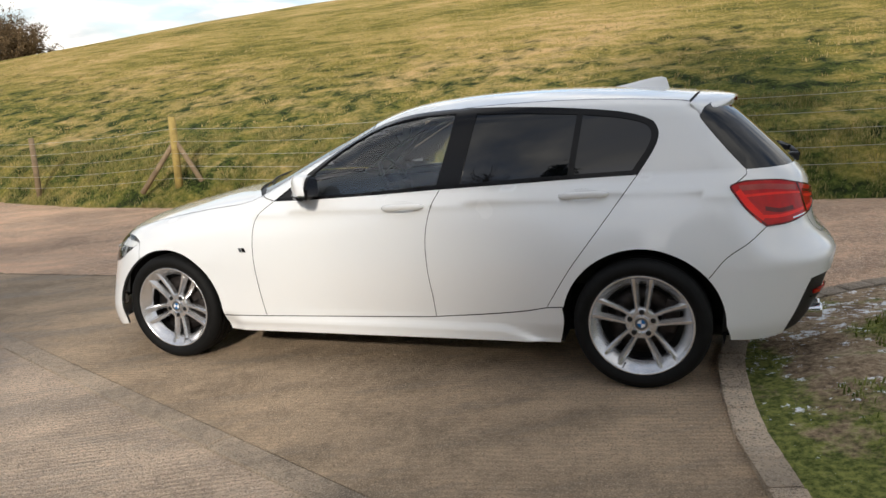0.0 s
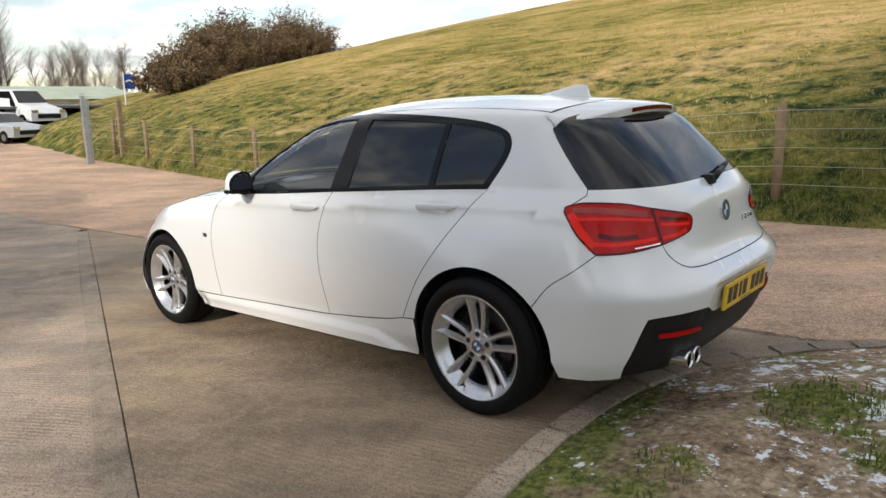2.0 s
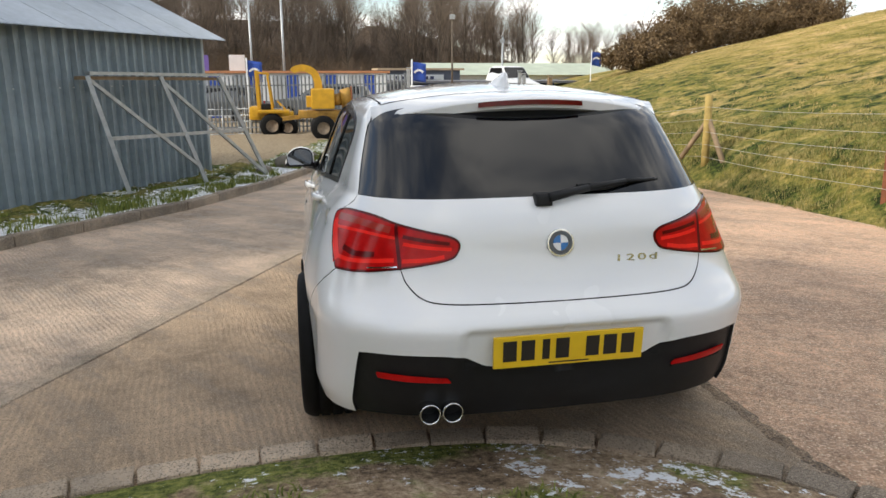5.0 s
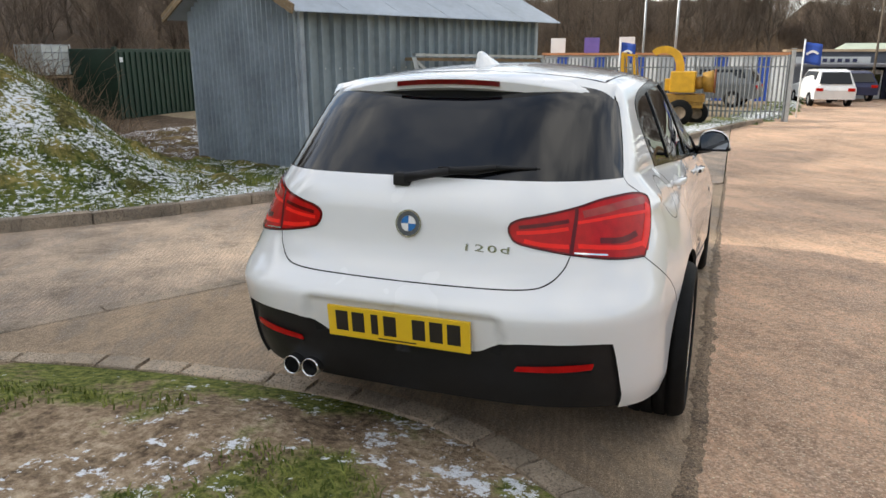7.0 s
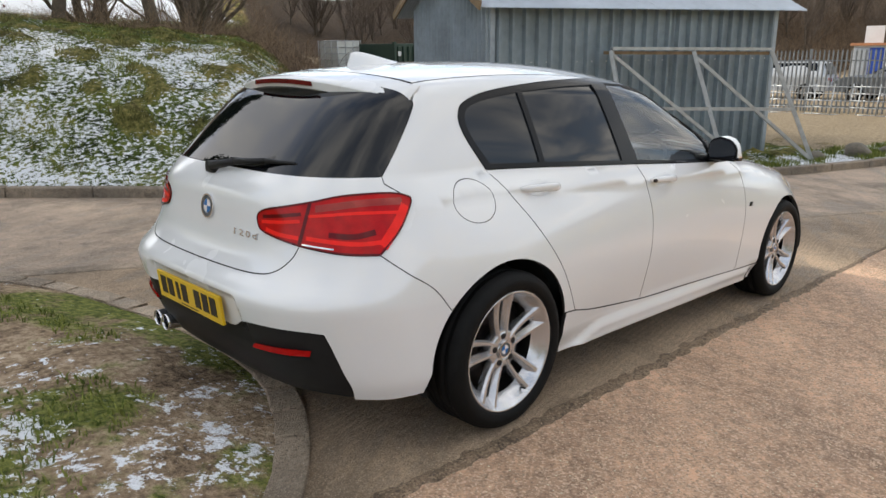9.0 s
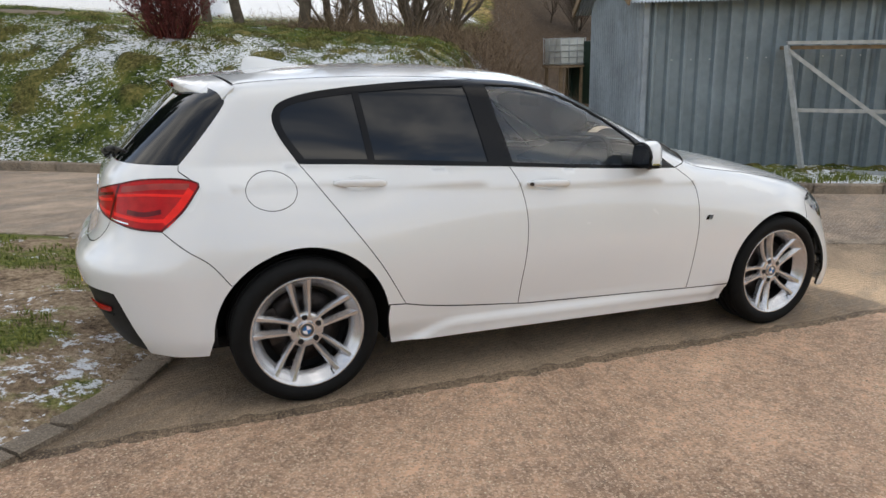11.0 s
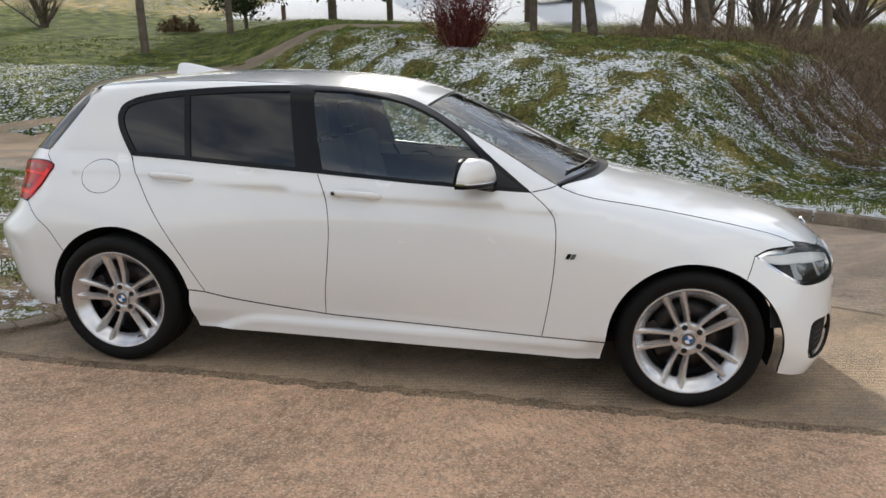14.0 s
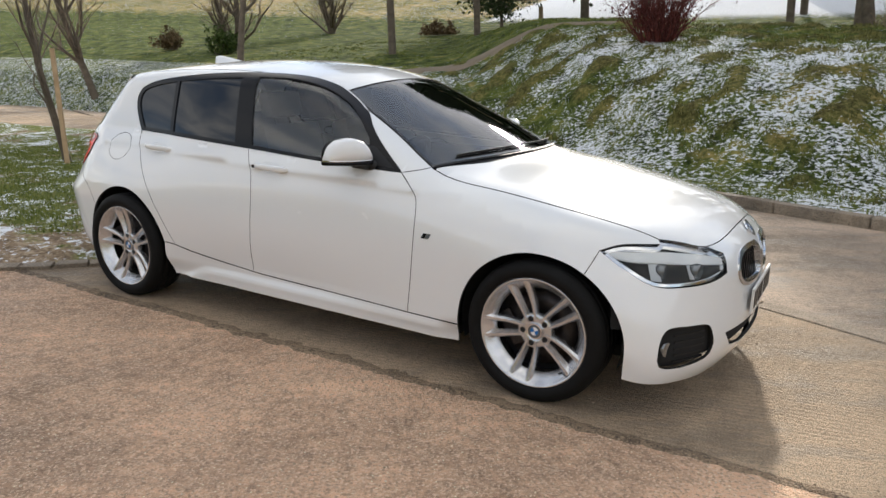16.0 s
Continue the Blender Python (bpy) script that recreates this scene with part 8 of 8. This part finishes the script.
def grown(seed, height, spread=0.6, levels=4, lean=(0, 0), first=0.25, stems=1, kids=(5, 7), thick=0.022):
    """Segments of a leafless tree by level."""
    rnd = random.Random(seed)
    out = [[] for _ in range(levels + 1)]

    def shoot(p, d, length, r, level):
        n = 4 if level < 2 else 3
        step = length / n
        for i in range(n):
            wob = Vector((rnd.gauss(0, 1), rnd.gauss(0, 1), rnd.gauss(0, 0.6))) * (0.10 if level == 0 else 0.2)
            d = (d + wob + Vector((0, 0, 0.08 if level else 0))).normalized()
            q = p + d * step
            r1 = r * (0.86 if level == 0 else 0.78)
            out[level].append((p, q, r, r1))
            if level < levels and (level > 0 or (i + 1) / n > first):
                for _ in range(rnd.randint(*kids) // (2 if level == 0 else 3) + (1 if level == 0 else 0)):
                    a = rnd.uniform(0, 2 * math.pi)
                    side = Vector((math.cos(a), math.sin(a), rnd.uniform(0.1, 0.7)))
                    nd = (d * rnd.uniform(0.5, 1.0) + side * spread * rnd.uniform(0.7, 1.3)).normalized()
                    t = rnd.random()
                    shoot(p.lerp(q, t), nd, length * rnd.uniform(0.42, 0.66), r * rnd.uniform(0.38, 0.6), level + 1)
            p, r = q, r1

    for s in range(stems):
        a = 2 * math.pi * s / max(stems, 1) + rnd.random()
        d = Vector((lean[0], lean[1], 1)) + (Vector((math.cos(a), math.sin(a), 0)) * 0.35 if stems > 1 else Vector())
        shoot(Vector((0, 0, -0.15)), d.normalized(), height * 0.62, height * thick, 0)
    return out


TREES = {}


def bare_tree(kind, x, y, turn, scale, label, group):
    seed, h, kw = kind
    if kind[0] not in TREES:
        lv = grown(seed, h, **kw)
        TREES[kind[0]] = [mesh_of("trunk", *tubes(lv[0], 8), BARK), mesh_of("branch", *tubes(sum(lv[1:2], []), 6), BARK), mesh_of("crown", *tubes(sum(lv[2:], []), 3), TWIG)]
    root = thing("bare_tree", Matrix.Translation((x, y, ground_z(x, y))) @ pose(0, 0, 0, 0, 0, turn) @ Matrix.Diagonal((scale, scale, scale, 1)), label, "tree", group)
    for me in TREES[kind[0]]:
        ob = new(me.name.split(".")[0], me)
        ob.parent = root
    return root


def leaf_cards(centres, size, rnd, flat=0.0):
    """Small leaf-like quads at the given places."""
    c = np.asarray(centres, float)
    n = len(c)
    g = np.random.default_rng(rnd)
    u = g.normal(size=(n, 3))
    u /= np.linalg.norm(u, axis=1, keepdims=True)
    v = np.cross(u, g.normal(size=(n, 3)))
    v /= np.maximum(np.linalg.norm(v, axis=1, keepdims=True), 1e-6)
    s = size * g.uniform(0.5, 1.3, (n, 1))
    verts = np.stack([c - u * s, c + v * s * 0.45, c + u * s, c - v * s * 0.45], 1).reshape(-1, 3)
    return verts, np.arange(n * 4).reshape(n, 4)


def bush(name, x, y, r, h, seed, label, twig, leaf, leaves, z=None, group="", stems=26, category="bush", size=0.05, foot=0.35):
    """A dense shrub: many thin stems from the ground, fine twigs and small clumps of leaf."""
    rnd = random.Random(seed)
    g = np.random.default_rng(seed)
    segs, tips = [], []
    for _ in range(stems):
        a, lean = rnd.uniform(0, 2 * math.pi), rnd.uniform(0.05, 0.95)
        out = 1.3 - foot + 0.35
        d = Vector((math.cos(a) * lean * r / h * out, math.sin(a) * lean * r / h * out, 1)).normalized()
        p = Vector((math.cos(a), math.sin(a), 0)) * r * lean * foot
        length, rad = h * rnd.uniform(0.6, 1.05) * (1 - (0.25 + 0.4 * max(0, foot - 0.35)) * lean), 0.012 * h ** 0.6
        for i in range(5):
            d = (d + Vector((rnd.gauss(0, 0.16), rnd.gauss(0, 0.16), rnd.gauss(0, 0.05)))).normalized()
            q = p + d * length / 5
            segs.append((p, q, rad, rad * 0.75))
            for _ in range(3 if i else 1):
                e = (d + Vector((rnd.gauss(0, 0.6), rnd.gauss(0, 0.6), rnd.gauss(0.1, 0.4)))).normalized()
                m = p.lerp(q, rnd.random())
                f = m + e * length * rnd.uniform(0.12, 0.28)
                segs.append((m, f, rad * 0.45, rad * 0.2))
                for _ in range(3):
                    e2 = (e + Vector((rnd.gauss(0, 0.5), rnd.gauss(0, 0.5), rnd.gauss(0.1, 0.4)))).normalized()
                    m2 = m.lerp(f, rnd.uniform(0.3, 1))
                    f2 = m2 + e2 * length * rnd.uniform(0.06, 0.16)
                    segs.append((m2, f2, rad * 0.22, rad * 0.1))
                    tips.append((m2 + f2) / 2)
                    tips.append(f2)
            p, rad = q, rad * 0.75
    zz = ground_z(x, y) if z is None else z
    root = thing(name, Matrix.Translation((x, y, zz)), label, category, group)
    ob = new("stem", mesh_of("stem", *tubes(segs, 4), twig))
    ob.parent = root
    if leaves:
        t = np.array([tuple(q) for q in tips])
        c = t[g.integers(0, len(t), leaves)] + g.normal(size=(leaves, 3)) * min(0.05 * h, 0.08)
        c[:, 2] = np.maximum(c[:, 2], 0.05)
        ob = new("foliage", mesh_of("foliage", *leaf_cards(c, size, seed), leaf, False))
        ob.parent = root
    return root


def conifer(x, y, h, seed, label, base=0.15, wide=0.27, tufts=60):
    g = np.random.default_rng(seed)
    root = thing("conifer", Matrix.Translation((x, y, ground_z(x, y))), label, "tree", "dark conifers")
    ob = new("trunk", mesh_of("trunk", *tubes([((0, 0, -0.2), (0, 0, h * 0.5), h * 0.0115, h * 0.009), ((0, 0, h * 0.5), (0, 0, h), h * 0.009, 0.02)], 8), BARK))
    ob.parent = root
    segs, c = [], []
    for i in range(170):
        t = base + (1 - base) * (i / 170)
        z = h * t
        length = h * wide * (1 - t) ** 0.7 * g.uniform(0.6, 1.15)
        a = g.uniform(0, 2 * math.pi)
        e = Vector((math.cos(a) * length, math.sin(a) * length, z - length * 0.12))
        segs.append(((0, 0, z), e, 0.03, 0.008))
        for k in range(tufts):
            w = g.uniform(0.2, 1)
            c.append(Vector((0, 0, z)).lerp(e, w) + Vector(g.normal(size=3)) * 0.22 * (h / 8))
    ob = new("branch", mesh_of("branch", *tubes(segs, 4), BARK))
    ob.parent = root
    ob = new("crown", mesh_of("crown", *leaf_cards([tuple(q) for q in c], 0.11 * h / 8, seed), NEEDLE, False))
    ob.parent = root


def blades(name, pts, hmin, hmax, seed, material, label, lean=0.5, width=0.006):
    """Grass: thin bent triangles at the given places."""
    g = np.random.default_rng(seed)
    p = np.asarray(pts, float)
    n = len(p)
    h = g.uniform(hmin, hmax, n)
    a = g.uniform(0, 2 * math.pi, n)
    b = g.uniform(0, 2 * math.pi, n)
    w = width * g.uniform(0.6, 1.5, n)
    side = np.stack([np.cos(a) * w, np.sin(a) * w, 0 * w], 1)
    off = np.stack([np.cos(b) * h * lean, np.sin(b) * h * lean, 0 * h], 1) * g.uniform(0.2, 1.2, (n, 1))
    up = np.stack([0 * h, 0 * h, h], 1)
    m = p + off * 0.3 + up * 0.6
    verts = np.stack([p - side - [0, 0, 0.02], p + side - [0, 0, 0.02], m + side * 0.7, m - side * 0.7, p + off + up], 1).reshape(-1, 3)
    k = np.arange(n)[:, None] * 5
    quad = np.concatenate([k, k + 1, k + 2, k + 3], 1)
    tip = np.concatenate([k + 3, k + 2, k + 4, k + 4], 1)
    me = bpy.data.meshes.new(name)
    me.from_pydata(verts.tolist(), [], quad.tolist() + tip[:, :3].tolist())
    me.materials.append(material)
    return tagged(new(name, me), label, "grass", kind="stuff")


def clumped(n, seed, x0, x1, y0, y1, test, scale, cut):
    """Random places in a rectangle, gathered into tufts."""
    g = np.random.default_rng(seed)
    out = []
    while len(out) < n:
        x, y = g.uniform(x0, x1), g.uniform(y0, y1)
        if test(x, y) and noise.noise(Vector((x * scale, y * scale, seed))) + g.uniform(-0.25, 0.25) > cut:
            for _ in range(5):
                px, py = x + g.normal() * 0.035, y + g.normal() * 0.035
                if test(px, py):
                    out.append((px, py))
    return np.array(out[:n])


def raised(xy, extra=0.0):
    z = land(xy[:, 0], xy[:, 1])
    return np.column_stack([xy, z + extra])


def far_woods():
    """Leafless woods on the slopes behind the yard."""
    kinds = []
    for s, h in ((301, 13), (302, 15), (303, 11)):
        lv = grown(s, h, spread=0.5, levels=3, first=0.22, kids=(7, 9), thick=0.0085)
        v1, f1 = tubes(lv[0] + lv[1], 4)
        v2, f2 = tubes(lv[2] + lv[3], 3)
        kinds.append((v1, f1, v2, f2))
    rnd = random.Random(77)
    V, F, V2, F2, n1, n2 = [], [], [], [], 0, 0
    spots = []
    while len(spots) < 290:
        x, y = rnd.uniform(45, 125), rnd.uniform(-48, 75)
        run = x * 0.9 + y * 0.43
        if run > 64 and run < 112 and not (y < -4 and x < 74) and not (y < -30 and rnd.random() < 0.55):
            spots.append((x, y))
    for x, y in spots:
        v1, f1, v2, f2 = rnd.choice(kinds)
        a, s = rnd.uniform(0, 6.28), rnd.uniform(0.65, 1.15) * (0.75 if y < -25 else 1)
        rot = np.array([[math.cos(a), -math.sin(a), 0], [math.sin(a), math.cos(a), 0], [0, 0, 1]]) * s
        o = np.array([x, y, ground_z(x, y)])
        V.append(v1 @ rot.T + o), F.append(f1 + n1)
        V2.append(v2 @ rot.T + o), F2.append(f2 + n2)
        n1 += len(v1)
        n2 += len(v2)
    root = thing("far_woods", Matrix.Identity(4), "leafless brown winter woods on the slope", "woods", kind="stuff")
    ob = new("trunks", mesh_of("trunks", np.concatenate(V), np.concatenate(F), BARK))
    ob.parent = root
    ob = new("branches", mesh_of("branches", np.concatenate(V2), np.concatenate(F2), TWIG))
    ob.parent = root


def scrub(name, spots, h, seed, label, per=34, spread=0.35, thick=0.006):
    """Brambles and dead stems as one tangle."""
    rnd = random.Random(seed)
    segs = []
    for x, y in spots:
        z = ground_z(x, y)
        for _ in range(per):
            p = Vector((x + rnd.gauss(0, spread), y + rnd.gauss(0, spread), z))
            d = Vector((rnd.gauss(0, 0.5), rnd.gauss(0, 0.5), 1)).normalized()
            L = h * rnd.uniform(0.3, 1.1)
            r = thick
            for i in range(3):
                d = (d + Vector((rnd.gauss(0, 0.3), rnd.gauss(0, 0.3), -0.15 * i))).normalized()
                q = p + d * L / 3
                segs.append((p, q, r, r * 0.7))
                p, r = q, r * 0.7
    me = mesh_of(name, *tubes(segs, 3), BRAMBLE)
    tagged(new(name, me), label, "scrub", kind="stuff")


def planting():
    A = (11, 7.5, dict(spread=0.55, levels=4, first=0.35, kids=(4, 6), thick=0.02))
    B = (12, 6.5, dict(spread=0.7, levels=4, first=0.2, stems=2, kids=(4, 6), thick=0.022))
    C = (13, 8.5, dict(spread=0.5, levels=4, first=0.4, kids=(4, 6), thick=0.017))
    lab = "leafless tree with bare grey-brown branches on the grass"
    grp = "bare trees on the grass slope"
    # crowns unseen; heights set by where their shadows should fall
    conifer(-10.7, 15.5, 10.5, 21, "tall dark pine with a bare lower trunk, unseen crown set to shade", 0.42, 0.34, 120)
    conifer(-10.36, 20.43, 11.0, 8, "tall dark pine with a bare lower trunk, unseen crown set to shade", 0.5, 0.36, 150)
    bare_tree(B, -18.3, 16.2, 60, 0.9, "leafless twin-stemmed tree on the grass slope", grp)
    bare_tree(C, -13.3, 11.6, 200, 0.75, "slender leafless young tree on the verge", grp)
    bare_tree(A, -17.0, 9.5, 30, 0.8, lab, grp)
    # two pines added with no trunk seen there, only to shade car and road
    conifer(-6.9, 30.0, 13.2, 26, "tall dark pine with a bare lower trunk, unseen crown set to shade", 0.40, 0.15, 40)
    conifer(-0.6, 30.0, 13.0, 28, "tall dark pine with a bare lower trunk, unseen crown set to shade", 0.45, 0.2, 45)
    # its unseen crown is widened and cut in height to place the shade
    conifer(0.0, 20.0, 10.0, 27, "tall dark pine with a bare lower trunk, unseen crown set to shade", 0.36, 0.33, 50)
    # scaled up, its top out of view, to dapple the sunlight
    bare_tree(A, 1.5, 27.0, 250, 1.4, lab, grp)
    bare_tree(B, -20.0, 24.0, 100, 1.0, lab, grp)
    # scaled up too: tops out of view, branches meant to break the sunlight
    for k, (x, y) in enumerate(((4.4, 15.0), (6.3, 17.0), (3.2, 18.5), (8.0, 20.5), (5.2, 22.0), (9.8, 23.0), (2.0, 21.5), (11.5, 26), (7.2, 26))):
        bare_tree((A, B, C)[k % 3], x, y, 47 * k, 1.15 + 0.1 * (k % 4), "leafless tree in the brown scrub bank", "bare trees in the scrub")
    # staked sapling by the verge
    x, y = -6.41, 1.92
    root = thing("tree_stake", Matrix.Translation((x, y, 0.42)), "pale square timber stake beside a young tree", "stake")
    bm = bmesh.new()
    beam(bm, (0, 0, -0.1), (-0.06, 0.06, 1.42), 0.05, 0.05)
    part("stake", bm, PALE_WOOD, root)
    bare_tree((14, 5.0, dict(spread=0.35, levels=3, first=0.45, kids=(3, 5), thick=0.012)), -6.55, 2.05, 0, 0.9, "slender staked sapling with bare branches", "bare trees on the grass slope")
    root = thing("marker_post", Matrix.Translation((-11.9, 29.7, 3.65)), "short grey timber post on the grass", "post")
    bm = bmesh.new()
    beam(bm, (0, 0, -0.2), (0, 0, 0.85), 0.16, 0.16)
    part("post", bm, OLD_WOOD, root)
    conifer(-12.4, 26.5, 7.5, 5, "dark green conifer with low drooping boughs", 0.12)
    conifer(-8.68, 26.9, 17.0, 6, "tall dark pine with drooping boughs", 0.16, 0.22, 200)
    bush("red_stemmed_shrub", -1.02, 9.85, 1.0, 1.5, 3, "leafless shrub with dense dark red stems on the mound", RED_TWIG, RED_TWIG, 2200, stems=80, category="shrub", size=0.03)
    bush("shrub", -17.6, 15.0, 0.8, 0.9, 31, "low rounded green shrub", TWIG, LEAF, 2600, category="shrub", size=0.06)
    bush("shrub", -20.6, 15.2, 0.55, 0.8, 32, "low dark red-brown shrub", TWIG, DRY_LEAF, 1600, category="shrub", size=0.06)
    bush("shrub", -14.0, 24.0, 1.6, 0.7, 33, "low brown hedge shrub", TWIG, DRY_LEAF, 2500, category="shrub", size=0.06)
    # thickets on the brow of the hill
    for k, (x, y, r, h, n) in enumerate(((30.5, -15.3, 1.5, 1.9, 50), (33.0, -17.5, 1.7, 2.3, 60), (36.3, -21.0, 2.4, 3.5, 90), (39.5, -24.6, 3.0, 4.4, 120), (42.5, -29.0, 2.6, 3.9, 90), (45.9, -35.0, 3.2, 4.8, 130), (48.0, -38.0, 2.6, 4.0, 90))):
        bush("thicket", x, y, r, 0.88 * h, 40 + k, "dense brown leafless thicket on the hillside", THICKET, DRY_LEAF, int(n * 230), group="thickets on the hill", stems=int(n * 1.25), size=0.075, foot=0.85)
    bush("thicket", 54.7, -53.8, 1.8, 2.6, 48, "sparse pale shrub on the brow of the hill", THICKET, DRY_LEAF, 300, group="thickets on the hill", stems=40, size=0.06)
    far_car(Matrix.Translation((0.9, 37.0, ground_z(0.9, 37.0))) @ pose(0, 0, 0, 0, 0, 35), FAR_GREY, "dark grey off-road car parked on the upper grass", 0.3)
    far_car(Matrix.Translation((-8.6, 42.0, ground_z(-8.6, 42.0))) @ pose(0, 0, 0, 0, 0, 120), SIGN_BLUE, "small blue car parked beyond the trees")
    far_woods()
    g = np.random.default_rng(9)
    spots = [(x, y) for x, y in zip(g.uniform(2.5, 13, 420), g.uniform(9.0, 26, 420)) if 3.0 < x - 0.55 * (y - 7.5) < 5.4 or (y > 13 and x - 0.55 * (y - 7.5) < 6)]
    scrub("bramble_bank", spots, 0.9, 5, "tangled brown brambles and dead stems on a bank")
    spots = [(x, y) for x, y in zip(g.uniform(14, 40, 160), g.uniform(19, 50, 160))]
    scrub("hedge_tangle", spots, 2.6, 6, "tangled leafless hedge behind the container", per=26)
    spots = [(x, y) for x, y in zip(g.uniform(40, 90, 900), g.uniform(-22, 45, 900)) if 57 < x * 0.9 + y * 0.43 < 78 and not (y < -3 and x < 62)][:330]
    scrub("wood_edge", spots, 3.4, 16, "brown leafless undergrowth along the foot of the woods", per=40, spread=1.3, thick=0.016)
    # grass
    hill = lambda x, y: foot_y(x) - y > 0.02
    blades("hill_foot_grass", raised(clumped(52000, 1, -9, 22, -7.2, -4.4, hill, 1.4, -0.2)), 0.02, 0.10, 1, STRAW, "rough tufted grass at the foot of the hill", lean=1.1, width=0.0042)
    blades("hill_grass", raised(clumped(60000, 2, -14, 30, -24, -5.6, hill, 0.9, -0.1)), 0.015, 0.05, 2, HILL_GRASS, "rough pasture grass on the hillside", lean=1.2, width=0.008)
    mound = lambda x, y: (y - kerb_y(x)) > 0.14
    blades("mound_grass", raised(clumped(30000, 3, -4.5, 8.0, 3.0, 12, lambda x, y: mound(x, y) and x - 0.55 * (y - 7.5) < 5.5, 2.2, 0.08)), 0.012, 0.05, 3, GRASS, "tufted green grass on the snowy mound", lean=1.0)
    blades("verge_grass", raised(clumped(9000, 4, 3.5, 13, 0.4, 5.2, lambda x, y: 0.14 < y - kerb_y(x) < 1.5 and not (x > 5 and (y - 4.88) > -0.45 * (x - 4.98) - 0.05), 2.0, 0.1)), 0.03, 0.1, 4, GRASS, "short green grass between shed and kerb")
    humps = [(x, y) for x, y in clumped(36000, 7, -4.5, 8.5, 3.0, 12.5, lambda x, y: y - kerb_y(x) > 0.5 and x - 0.55 * (y - 7.5) < 4.2, 2.0, -0.5) if tussock(x, y) > 0.18]
    at = raised(np.array(humps))
    at[:, 2] += 0.10 * np.array([max(tussock(x, y), 0) for x, y in humps]) - 0.01
    blades("tussock_grass", at, 0.02, 0.065, 7, TUSSOCK, "brown rough tussocks standing out of the snow", lean=1.3, width=0.006)
    lawn = lambda x, y: (y - kerb_y(x)) > 0.3
    blades("lawn_grass", raised(clumped(16000, 6, -16, 2, 9, 22, lawn, 0.9, -0.1)), 0.015, 0.045, 6, GRASS, "short green grass on the slope", lean=1.0, width=0.012)


def island_grass():
    g = np.random.default_rng(12)
    rim = [p.xy for p in spline(RIM, 0.2)]
    poly = [(p.x, p.y) for p in rim]
    xy = clumped(64000, 5, -8.5, -1.9, -1.8, 5.0, lambda x, y: True, 1.1, -0.6)
    xy = xy[within(poly, xy)]
    pts = []
    for x, y in xy:
        hit = VERGE.ray_cast(Vector((x, y, 3)), Vector((0, 0, -1)))[0]
        if hit is not None and min((x - a) ** 2 + (y - b) ** 2 for a, b in poly) > 0.12:
            pts.append(hit) if lush(x, y) > 0.03 else None
    blades("island_grass", np.array(pts), 0.012, 0.042, 5, GRASS, "short muddy grass on the verge behind the car", lean=1.3, width=0.004)


def make_tracks():
    """Side tracks that lead off behind the mound."""
    for name, pts, w, lift in (("track_side", [(-4.6, 6.6), (-7.5, 7.5), (-12, 6.9), (-17, 6.6), (-26, 6.6), (-40, 7.5)], 1.75, 0.03), ("track_upper", [(-8.3, 9.5), (-8.3, 10.8), (-7.6, 12.2), (-6.0, 13.0), (-4.4, 13.3), (-2.6, 13.6)], 0.6, 0.035)):
        line = spline(pts, 0.5)
        bm = bmesh.new()
        rows = []
        for i, p in enumerate(line):
            d = (line[min(i + 1, len(line) - 1)] - line[max(i - 1, 0)]).normalized()
            s = Vector((-d.y, d.x, 0))
            row = []
            for t in np.linspace(-1, 1, 7):
                q = p + s * (w - (0.5 * float(smooth_step(9, 13, -p.x)) if w > 1 else 0)) * t
                row.append(bm.verts.new((q.x, q.y, ground_z(q.x, q.y) + lift - 0.03 * abs(t) ** 4)))
            rows.append(row)
        for a, b in zip(rows, rows[1:]):
            for j in range(6):
                bm.faces.new((a[j], b[j], b[j + 1], a[j + 1])).smooth = True
        bmesh.ops.recalc_face_normals(bm, faces=bm.faces[:])
        tagged(finish(name, bm, SLAB if name == "track_side" else TARMAC), "worn narrow track across the grass", "track", kind="structure")


make_tracks()
planting()
island_grass()
